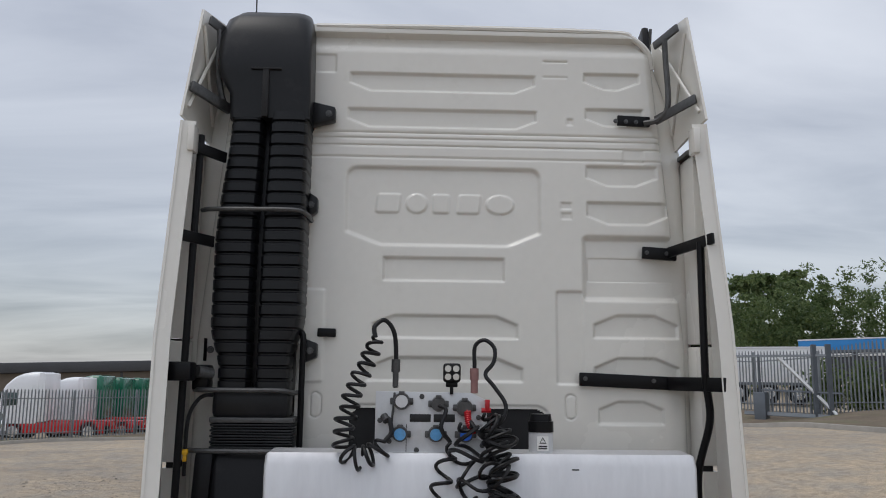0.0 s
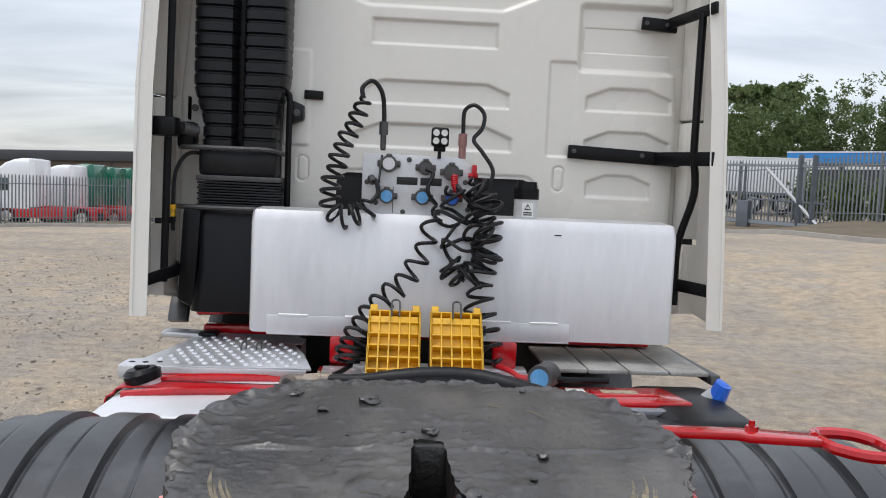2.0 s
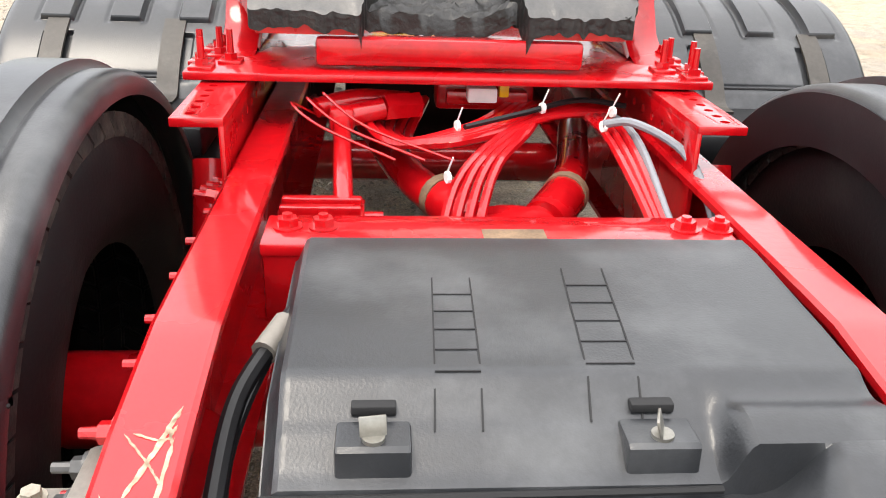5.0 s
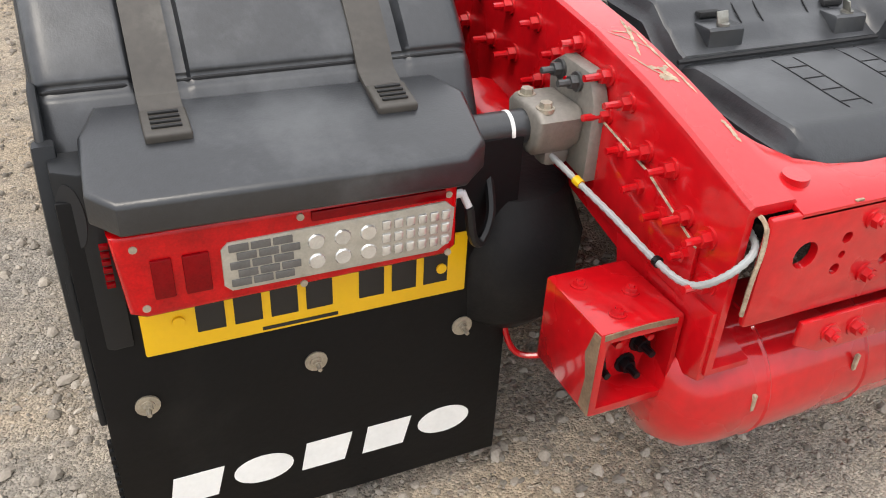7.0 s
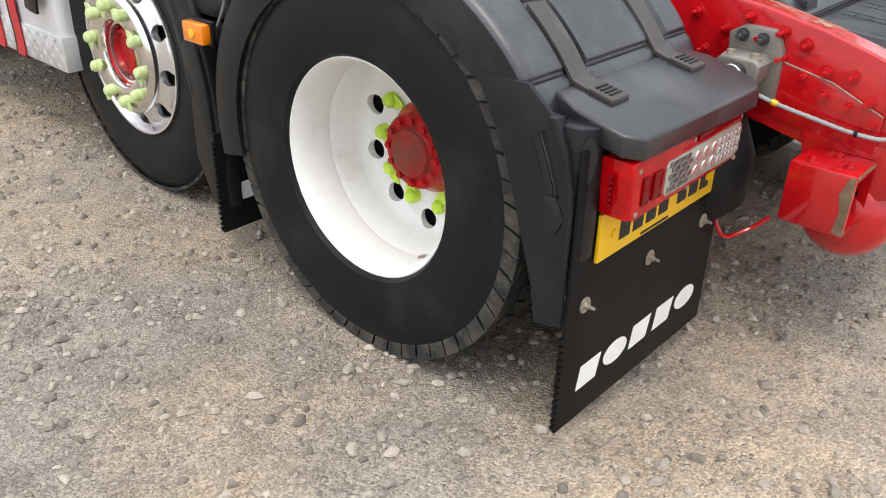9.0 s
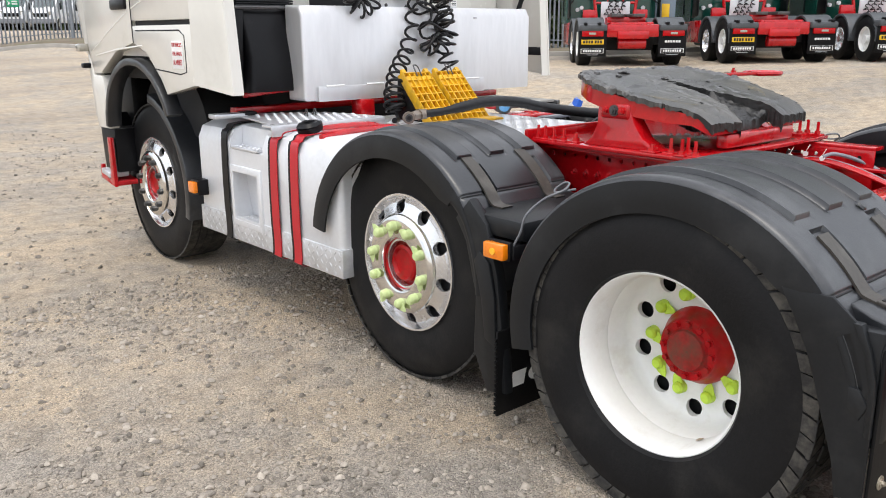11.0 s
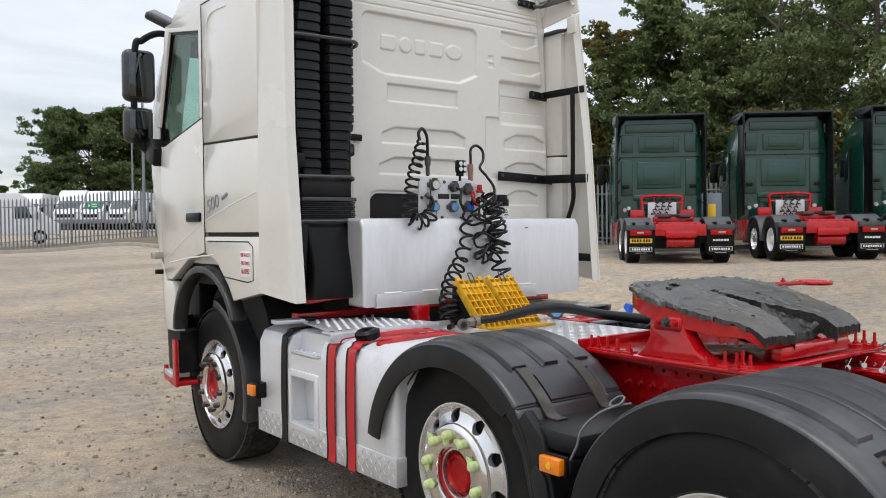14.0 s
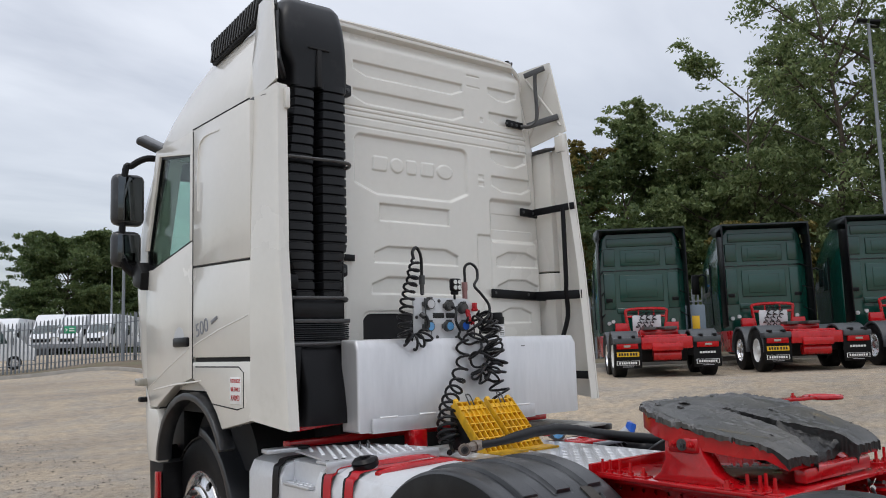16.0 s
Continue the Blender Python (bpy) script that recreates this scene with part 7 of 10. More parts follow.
# left step with punched tread
step = part("step_plate", join(prism([(-1.155, 2.94), (-0.445, 2.97), (-0.50, 3.22), (-0.56, 3.40), (-0.86, 3.58), (-1.0, 3.60), (-1.03, 3.40), (-1.10, 3.06), (-1.15, 3.04)], "z", 1.018, 1.030, 0.002),
                               box(-1.155, -0.46, 2.935, 2.945, 0.975, 1.028, 0.003)), M_CHEQ, truck, "punched aluminium step plate")
for k in range(10):
    for i in range(12):
        x, y = -1.11 + 0.052 * i + 0.026 * (k % 2), 3.0 + 0.055 * k
        if inside(x - 0.02, y, [(-1.14, 2.95), (-0.49, 2.97), (-0.53, 3.22), (-0.60, 3.40), (-0.86, 3.56), (-0.98, 3.57), (-1.01, 3.40), (-1.06, 3.06)]) and not (k == 0 and i < 3):
            part("tread_nub", move(lathe([(0.0, 0.013), (0.006, 0.010), (0.006, 0.007), (0.0, 0.005)], 0, 0, 0, 9), pose(x, y, 1.030, 0, -90, 0)), M_CHEQ, step)
for x, y in ((-1.12, 2.99), (-1.07, 2.99), (-1.02, 3.0)):
    # disc laid on the uncut plate, coloured as a hole's shade
    part("step_hole_shade", cyl((x, y, 1.0295), (x, y, 1.0308), 0.012, 12), M_NEARBLACK, step)
for x, y in ((-0.76, 3.24), (-0.70, 3.25)):
    part("staple", tube(spline([(x, y, 1.03), (x, y, 1.055), (x + 0.012, y + 0.03, 1.065), (x + 0.012, y + 0.05, 1.03)], 5), 0.004, 6), M_COUP, step)
part("step_tab", join(prism([(-1.17, 3.53), (-0.98, 3.50), (-0.98, 3.60), (-1.16, 3.62)], "z", 1.02, 1.045, 0.006)), M_CHEQ, step)
part("step_tab_strap", box(-1.0, -0.92, 3.50, 3.60, 1.03, 1.05, 0.008), M_BLK, step)
# right tread plates
for i in range(4):
    x = 0.50 + 0.17 * i
    part("tread_plate", prism([(x, 3.16), (x + 0.162, 3.16), (x + 0.150, 3.74), (x - 0.012, 3.74)], "z", 1.0, 1.018, 0.004), M_TREADDK, truck, "weathered grey tread plate")
part("tread_edge", prism([(1.17, 3.13), (1.22, 3.15), (1.19, 3.74), (1.15, 3.74)], "z", 0.97, 1.012, 0.01), M_COUP, truck)
lid = part("battery_lid", prism([(0.45, 2.98), (0.93, 3.02), (0.98, 2.80), (0.46, 2.76)], "z", 0.955, 0.985, 0.008), M_RED, truck, "red metal battery lid")
part("lid_press", prism([(0.62, 2.94), (0.86, 2.96), (0.88, 2.88), (0.63, 2.86)], "z", 0.984, 0.989, 0.002), M_RED, lid)
part("lid_label", box(0.53, 0.60, 2.90, 2.96, 0.9855, 0.9875, 0.0005), M_WHITE, lid)
part("lid_label", box(0.66, 0.80, 2.89, 2.94, 0.989, 0.9905, 0.0005), M_REDCHIP, lid)
frame_ = part("plastic_grille", join(bar("grille_bar", (0.55, 2.72, 0.965), (1.03, 2.76, 0.96), 0.02, 0.05, M_GREYC, parent=truck) and box(0.55, 1.02, 2.66, 2.70, 0.90, 0.92, 0.004)), M_BLK, truck)
for i in range(5):
    part("grille_rib", tube([(0.62 + 0.09 * i, 2.72, 0.955), (0.66 + 0.09 * i, 2.67, 0.915)], 0.006, 5), M_BLK, frame_)
    part("grille_rib", tube([(0.68 + 0.09 * i, 2.72, 0.955), (0.66 + 0.09 * i, 2.67, 0.915)], 0.006, 5), M_BLK, frame_)
adb = part("fluid_tank", box(0.80, 1.17, 2.55, 3.15, 0.50, 0.975, 0.07, 4), M_BLK, truck, "black plastic fluid tank with blue cap", 50)
part("filler_cap", join(cyl((1.115, 2.93, 0.965), (1.135, 2.915, 1.03), 0.036, 10, 0.032), cyl((1.135, 2.915, 1.03), (1.137, 2.913, 1.034), 0.032, 10, 0.02)), M_BLUE, adb, "blue filler cap")
part("filler_neck", cyl((1.09, 2.97, 0.94), (1.12, 2.93, 0.985), 0.038, 14), M_GREYP, adb)
# left fuel tank
TX = -1.13
tank_body = cut(prism([(TX + 0.05, 0.36), (TX, 0.44), (TX, 0.90), (TX + 0.03, 0.965), (TX + 0.10, 0.992), (-0.55, 0.995), (-0.55, 0.36)], "y", 2.40, 3.85, 0.03, 4),
                prism([(TX - 0.05, 0.475), (TX + 0.105, 0.475), (TX + 0.075, 0.745), (TX - 0.05, 0.765)], "y", 3.14, 3.43), prism([(TX - 0.05, 0.865), (TX + 0.070, 0.875), (TX + 0.085, 1.05), (TX - 0.05, 1.05)], "y", 3.09, 3.44))
tank = part("fuel_tank", tank_body, M_TANK, truck, "white painted fuel tank with red straps", 40)
part("tank_skirt", join(box(TX - 0.006, TX + 0.02, 2.395, 3.855, 0.365, 0.50, 0.004), box(TX - 0.004, -0.56, 2.390, 2.402, 0.365, 0.50, 0.002)), M_CHEQ, tank, "chequer plate along the tank's foot")
V, F = [], []
for i in range(38):
    for k in range(4):
        c = Vector((TX - 0.0065, 2.41 + 0.038 * i, 0.385 + 0.032 * k))
        a = radians(50 if (i + k) % 2 else -50)
        d, e = Vector((0, math.cos(a), math.sin(a))), Vector((0, -math.sin(a), math.cos(a)))
        o = len(V)
        V += [tuple(c + 0.016 * d), tuple(c + 0.005 * e), tuple(c - 0.016 * d), tuple(c - 0.005 * e), tuple(c + Vector((-0.003, 0, 0)))]
        F += [(o, o + 1, o + 4), (o + 1, o + 2, o + 4), (o + 2, o + 3, o + 4), (o + 3, o, o + 4)]
part("chequer_pattern", (V, F), M_CHEQ, tank, "", 20)["kind"] = "stuff"
tank["label"] = "white painted fuel tank with red straps"


def strap(y, w, m, label, name="tank_strap"):
    prof = [(-0.55, 1.002), (TX + 0.10, 1.000), (TX + 0.025, 0.972), (TX - 0.008, 0.90), (TX - 0.010, 0.44), (TX + 0.042, 0.350), (-0.6, 0.348)]
    c = spline([(p[0], 0, p[1]) for p in prof], 4)

    def f(t, u):
        p = c[int(round(t * (len(c) - 1)))]
        return (p.x, y + w * (u - 0.5), p.z), (0.7, 0, -0.7)
    return part(name, shell(f, lin(0, 1, len(c)), [0, 0.5, 1], 0.006), m, tank, label, 50)


for y in (2.77, 2.965):
    strap(y + 0.012, 0.086, M_BLK, "", "strap_backing")
    s_ = strap(y, 0.066, M_TAPE, "red tank strap")
    for v in s_.data.vertices:
        v.co.x -= 0.002 if v.co.z < 0.99 else 0
        v.co.z += 0.002 if v.co.z > 0.95 else 0
strap(3.50, 0.065, M_BLK, "black tank strap")
part("recess_rim", cut(box(TX - 0.010, TX + 0.01, 3.115, 3.455, 0.45, 0.785, 0.008), box(TX - 0.05, TX + 0.05, 3.152, 3.418, 0.486, 0.750, 0)), M_TANK, tank, "raised rim round the step recess")
for z_, d_ in ((0.476, 0.10), (0.872, 0.066)):
    st_ = part("recess_step", box(TX - 0.006, TX + d_, 3.145, 3.425, z_, z_ + 0.014, 0.004), M_CHEQ, tank, "chequer step in the tank")
    for i in range(6):
        for k in range(2):
            part("step_nub", cyl((TX + 0.02 + 0.035 * k, 3.175 + 0.045 * i, z_ + 0.013), (TX + 0.02 + 0.035 * k, 3.175 + 0.045 * i, z_ + 0.018), 0.010, 8, 0.006), M_CHEQ, st_)
fil = part("fuel_cap", join(cyl((-1.015, 2.80, 1.005), (-1.025, 2.80, 1.035), 0.062, 14, 0.066), cyl((-1.025, 2.80, 1.035), (-1.028, 2.80, 1.052), 0.066, 14, 0.05), box(-1.05, -1.0, 2.785, 2.815, 1.05, 1.062, 0.006)), M_BLK, tank, "black fuel filler cap")
part("fuel_neck", cyl((-1.0, 2.80, 0.95), (-1.018, 2.80, 1.01), 0.055, 16), M_TANK, fil)
for y in (2.66, 2.85):
    part("red_stay", tube(spline([(-1.05, y, 0.99), (-0.85, y + 0.02, 1.005), (-0.60, y + 0.05, 1.0), (-0.48, y + 0.05, 0.97)], 5), 0.016, 8), M_RED, tank, "red strap stay")
part("tank_side_box", box(-1.06, -0.56, 2.34, 2.42, 0.40, 0.93, 0.01), M_TANK, tank)
part("red_frame_bar", box(-1.0, 1.05, 3.60, 3.68, 1.03, 1.07, 0.01), M_RED, truck, "red cab mounting bar")
part("red_frame_bar", tube(spline([(-1.0, 3.50, 1.15), (-0.70, 3.48, 1.17), (-0.45, 3.50, 1.15)], 5), 0.022, 8), M_RED, truck)
for x in (-0.40, 0.28):
    part("red_block", box(x, x + 0.10, 3.24, 3.34, 0.99, 1.10, 0.01), M_RED, truck)
part("red_hose", tube(spline([(-0.673, 3.60, 1.379), (-0.735, 3.60, 1.352), (-0.772, 3.60, 1.30), (-0.776, 3.60, 1.246), (-0.742, 3.60, 1.205), (-0.684, 3.60, 1.185)], 6), 0.005, 7), M_TAPE, truck)
part("engine_block", box(-0.60, 0.60, 3.72, 5.3, 0.55, 1.30, 0.08), M_NEARBLACK, truck, "dark gearbox under the cab")
part("gear_tunnel", box(-0.30, 0.30, 2.2, 3.7, 0.50, 0.88, 0.08), M_BLK, truck)

# ---- aluminium box behind the cab ----
bx = part("aluminium_tank", prism([(3.285, 1.105), (3.285, 1.565), (3.315, 1.615), (3.465, 1.622), (3.465, 1.105)], "x", -0.742, 1.045, 0.022, 4), M_ALU, truck, "brushed aluminium tank behind the cab", 40)
for x0, x1 in ((-0.665, -0.17), (0.18, 0.60)):
    lip = part("mount_lip", join(box(x0, x1, 3.262, 3.272, 1.105, 1.182, 0.002), box(x0, x1, 3.262, 3.30, 1.100, 1.107, 0.002)), M_ALU, bx)
    part("lip_bolt", cyl(((x1 - 0.03) if x0 < 0 else (x0 + 0.06), 3.262, 1.125), ((x1 - 0.03) if x0 < 0 else (x0 + 0.06), 3.262, 1.165), 0.009, 10), M_COUP, lip)
    for a in ((x0 + 0.05, x0 + 0.17), (x1 - 0.17, x1 - 0.05)):
        part("weld_line", tube([(a[0], 3.263, 1.184), (a[1], 3.263, 1.184)], 0.006, 6), M_WHITE, lip)
# short thin black line near the tank's upper front edge
part("box_mark", box(0.52, 0.55, 3.283, 3.287, 1.553, 1.558, 0.001), M_INK, bx)
res = part("hydraulic_filler", cyl((0.41, 3.40, 1.61), (0.41, 3.40, 1.70), 0.052, 24), M_GREYP, bx, "white oil filler with black cap", 50)
part("filler_cap", join(cyl((0.41, 3.40, 1.70), (0.41, 3.40, 1.745), 0.055, 16), cyl((0.41, 3.40, 1.745), (0.41, 3.40, 1.775), 0.048, 16, 0.044)), M_BLK, res, "black ribbed cap", 40)
part("warning_label", move(prism([(-0.024, -0.03), (0.024, -0.03), (0.024, 0.03), (-0.024, 0.03)], "y", -0.001, 0.0), pose(0.41, 3.3465, 1.655)), M_WHITE, res)
part("warning_triangle", prism([(0.395, 1.655), (0.425, 1.655), (0.41, 1.682)], "y", 3.344, 3.3455), M_INK, res)
part("warning_inner", prism([(0.4, 1.659), (0.42, 1.659), (0.41, 1.676)], "y", 3.343, 3.3445), M_WHITE, res)
words("!", 0.02, M_INK, res, Matrix.Translation((0.41, 3.3425, 1.666)) @ pose(0, 0, 0, 90), "warning_mark", 0.0003)
for k in (0, 1):
    part("label_bar", box(0.392, 0.428, 3.344, 3.3455, 1.632 + 0.009 * k, 1.637 + 0.009 * k, 0.0003), M_INK, res)

# ---- hose panel ----
PY = 3.352
pan = part("hose_panel", prism([(-0.295, 1.60), (-0.295, 1.866), (0.11, 1.862), (0.165, 1.835), (0.175, 1.80), (0.175, 1.60)], "y", PY, PY + 0.012, 0.003), M_GREYP, truck, "light grey panel with hose couplings")
part("panel_seam", box(-0.165, -0.162, PY - 0.001, PY + 0.002, 1.60, 1.73, 0), M_INK, pan)
part("panel_foot", box(-0.29, 0.17, PY + 0.010, PY + 0.05, 1.55, 1.62, 0.004), M_COUP, pan)
for a, b in ((-0.150, -0.062), (-0.050, 0.040)):
    part("name_bar", box(a, b, PY - 0.002, PY, 1.740, 1.772, 0.001), M_INK, pan)
for x, z, r, m in ((-0.185, 1.825, 0.036, M_GREYP), (-0.03, 1.815, 0.032, M_COUP), (0.08, 1.80, 0.036, M_COUP), (-0.19, 1.69, 0.034, M_BLUEL), (-0.04, 1.69, 0.034, M_BLUEL), (0.085, 1.69, 0.034, M_BLUE)):
    c = part("coupling", join(cyl((x, PY, z), (x, PY - 0.03, z), r, 18, r * 0.9), box(x - r * 1.35, x + r * 1.35, PY - 0.012, PY, z - 0.014, z + 0.014, 0.004), box(x - 0.012, x + 0.012, PY - 0.035, PY, z + r * 0.7, z + r * 1.15, 0.003)), M_COUP, pan, "dark socket coupling")
    part("coupling_face", cyl((x, PY - 0.03, z), (x, PY - 0.034, z), r * 0.72, 18), m, c)
for x, z in ((-0.275, 1.745), (-0.12, 1.625), (-0.10, 1.845), (0.14, 1.76), (0.03, 1.62), (-0.235, 1.66), (0.155, 1.645)):
    part("panel_bolt", bolt((x, PY, z), (0, -1, 0), 0.008, 0.006, 0), M_COUP, pan)
part("red_tap", join(box(0.165, 0.185, PY - 0.03, PY, 1.785, 1.835, 0.004), cyl((0.15, PY - 0.02, 1.79), (0.19, PY - 0.02, 1.79), 0.010, 10)), M_TAPE, pan, "red coupling tap")
part("coupling_chain", tube(spline([(-0.215, PY - 0.01, 1.86), (-0.22, PY - 0.02, 1.80), (-0.225, PY - 0.02, 1.73), (-0.222, PY - 0.01, 1.70)], 6), 0.005, 6), M_COUP, pan)
light = part("work_lamp", box(-0.012, 0.062, 3.32, 3.36, 1.905, 1.985, 0.012, 3), M_BLK, truck, "small square work lamp")
for a in (0, 1):
    for b in (0, 1):
        part("lamp_lens", cyl((0.008 + 0.034 * a, 3.322, 1.928 + 0.034 * b), (0.008 + 0.034 * a, 3.316, 1.928 + 0.034 * b), 0.014, 14), M_LED, light)
part("lamp_foot", join(box(0.0, 0.05, 3.34, 3.36, 1.885, 1.91, 0.004), cyl((0.025, 3.35, 1.855), (0.025, 3.35, 1.90), 0.008, 10)), M_BLK, light)

# ---- air hoses, things of their own ----
h1 = tagged(part("air_hose", coil([(-0.30, 3.33, 2.10), (-0.315, 3.31, 2.02), (-0.37, 3.29, 1.90), (-0.41, 3.28, 1.76), (-0.42, 3.275, 1.66), (-0.39, 3.27, 1.605), (-0.30, 3.27, 1.61), (-0.25, 3.29, 1.665)], (0.030, 0.046), 15, 0.0080, 6, 16, 0.08, 3), M_HOSE, None), "black coiled air hose hanging beside the panel", "air hose", "coiled air hoses")
part("hose_riser", tube(spline([(-0.30, 3.33, 2.09), (-0.305, 3.335, 2.135), (-0.265, 3.35, 2.165), (-0.225, 3.36, 2.12), (-0.213, 3.37, 2.03), (-0.213, 3.37, 1.88)], 7), 0.010, 8), M_HOSE, h1)
part("hose_fitting", join(cyl((-0.213, 3.37, 2.0), (-0.213, 3.37, 1.945), 0.019, 12), cyl((-0.213, 3.37, 1.945), (-0.213, 3.37, 1.885), 0.013, 12)), M_COUP, h1, "grey hose fitting")
part("hose_tail", tube(spline([(-0.25, 3.29, 1.665), (-0.225, 3.30, 1.70), (-0.235, 3.31, 1.75), (-0.25, 3.33, 1.755)], 6), 0.010, 8), M_HOSE, h1)
part("hose_fitting", cyl((-0.245, 3.31, 1.745), (-0.258, 3.33, 1.765), 0.016, 10), M_COUP, h1)
h2 = tagged(part("air_hose", coil([(0.02, 3.30, 1.66), (0.00, 3.26, 1.58), (-0.03, 3.23, 1.47), (-0.08, 3.21, 1.38), (-0.12, 3.19, 1.33), (-0.20, 3.15, 1.26), (-0.265, 3.10, 1.17), (-0.30, 3.06, 1.09), (-0.305, 3.04, 1.04)], (0.034, 0.058), 13, 0.0080, 6, 20, 0.05, 5,
            ease=lambda u: 1.7 * u - 0.7 * u * u), M_HOSE, None), "black coiled hose sagging to the deck", "air hose", "coiled air hoses")
part("hose_lead", tube(spline([(0.02, 3.30, 1.66), (-0.02, 3.29, 1.72), (0.0, 3.31, 1.79), (-0.03, 3.32, 1.81)], 6), 0.009, 7), M_HOSE, h2)
part("hose_lead", tube(spline([(-0.30, 3.04, 1.03), (-0.34, 2.98, 1.015), (-0.40, 2.90, 1.01), (-0.47, 2.84, 1.02)], 6), 0.010, 7), M_HOSE, h2)
part("hose_fitting", cyl((-0.40, 2.90, 1.01), (-0.50, 2.80, 1.02), 0.015, 10), M_BLK, h2)
for k, (pts, R, turns, seed) in enumerate(([([(0.06, 3.27, 1.74), (0.10, 3.24, 1.66), (0.06, 3.23, 1.58), (0.11, 3.22, 1.50), (0.07, 3.21, 1.44), (0.14, 3.21, 1.36)], 0.055, 6, 11), ([(0.16, 3.28, 1.78), (0.20, 3.26, 1.70), (0.22, 3.24, 1.60), (0.24, 3.22, 1.50), (0.20, 3.21, 1.42), (0.13, 3.20, 1.36), (0.08, 3.20, 1.44)], 0.05, 10, 12),
                                           ([(0.21, 3.27, 1.76), (0.19, 3.25, 1.66), (0.23, 3.23, 1.55), (0.22, 3.21, 1.44), (0.20, 3.19, 1.34), (0.22, 3.15, 1.22), (0.24, 3.10, 1.12), (0.27, 3.05, 1.04)], 0.048, 12, 13), ([(0.10, 3.28, 1.72), (0.17, 3.25, 1.74), (0.22, 3.24, 1.66), (0.17, 3.23, 1.58), (0.23, 3.21, 1.50), (0.18, 3.20, 1.40)], 0.05, 6, 14)])):
    tagged(part("air_hose", coil(pts, R * 1.12, turns, 0.0078, 6, 24, 0.17, seed), M_HOSE, None), "tangled black coiled air hose hanging over the tank", "air hose", "coiled air hoses")
h3 = tagged(part("cable", tube(spline([(0.125, 3.365, 1.86), (0.122, 3.36, 1.98), (0.125, 3.36, 2.06), (0.165, 3.35, 2.085), (0.205, 3.34, 2.05), (0.20, 3.33, 1.99), (0.165, 3.32, 1.94), (0.20, 3.30, 1.89), (0.245, 3.28, 1.82), (0.235, 3.27, 1.76), (0.19, 3.27, 1.72)], 7), 0.009, 7), M_HOSE, None), "black cable looping over the hose panel", "cable")
part("cable_plug", join(cyl((0.122, 3.365, 1.965), (0.122, 3.365, 1.915), 0.019, 12), cyl((0.122, 3.365, 1.915), (0.122, 3.365, 1.86), 0.016, 12)), mat("pink_grey_plug", (0.30, 0.16, 0.15), 0.5, 0.2, 0.2), h3, "pinkish plug")
rc = tagged(part("cable", coil([(0.09, 3.31, 1.79), (0.095, 3.30, 1.74), (0.12, 3.29, 1.70)], 0.011, 12, 0.005, 6, 10), M_TAPE, None), "short red coiled cable on the panel", "cable")
tagged(part("air_hose", tube(spline([(0.27, 3.05, 1.045), (0.32, 2.99, 1.04), (0.36, 2.95, 1.025), (0.43, 2.93, 1.03)], 6), 0.011, 8), M_TAPE, None), "short red hose end on the deck", "air hose")
pg = tagged(part("hose_coupling", cyl((0.42, 2.90, 1.035), (0.47, 2.98, 1.035), 0.050, 18), M_COUP, None), "dark hose coupling with a blue face", "coupling")
part("coupling_face", cyl((0.42, 2.90, 1.035), (0.418, 2.896, 1.035), 0.036, 18), M_BLUEL, pg)
part("coupling_tail", tube([(0.45, 2.93, 1.03), (0.56, 2.95, 1.02), (0.70, 2.96, 1.02)], 0.012, 8), M_BLK, pg)
# big hydraulic hose lying across the deck
bh = tagged(part("hydraulic_hose", tube(spline([(-0.36, 2.725, 1.050), (-0.25, 2.69, 1.060), (-0.12, 2.67, 1.078), (0.0, 2.665, 1.092), (0.15, 2.655, 1.092), (0.272, 2.61, 1.078), (0.40, 2.58, 1.050), (0.62, 2.50, 1.014), (0.80, 2.38, 0.992)], 8), 0.026, 16, True, [0.021 + 0.008 * sstep(8, 16, i) + 0.0008 * math.sin(i * 2.1) for i in range(65)]), M_HOSE, None), "thick black hydraulic hose lying across the deck", "hose")
M_FERR = mat("dull_steel_ferrule", (0.30, 0.26, 0.22), 0.48, 0.75, 0.3, 30, 160, 0.0006, 160, (0.16, 0.10, 0.06), 0.35, 30)
fer = part("hose_ferrule", join(cyl((-0.345, 2.730, 1.050), (-0.385, 2.728, 1.049), 0.027, 18), cyl((-0.385, 2.728, 1.049), (-0.395, 2.727, 1.048), 0.031, 18), cyl((-0.395, 2.727, 1.048), (-0.445, 2.718, 1.046), 0.026, 6), cyl((-0.445, 2.718, 1.046), (-0.470, 2.712, 1.045), 0.022, 16),
             tube(spline([(-0.470, 2.712, 1.045), (-0.482, 2.706, 1.044), (-0.490, 2.695, 1.043)], 4), 0.022, 14), cyl((-0.489, 2.697, 1.043), (-0.497, 2.680, 1.042), 0.031, 20)), M_FERR, bh, "dull brown steel hose coupling")
part("ring_face", cyl((-0.4970, 2.680, 1.042), (-0.4978, 2.6782, 1.0418), 0.020, 18), M_COUP, fer)
# flat black disc: the bore's shade painted on the end face
part("bore_shade", cyl((-0.4978, 2.6782, 1.0418), (-0.4983, 2.6772, 1.0417), 0.011, 16), M_INK, fer)



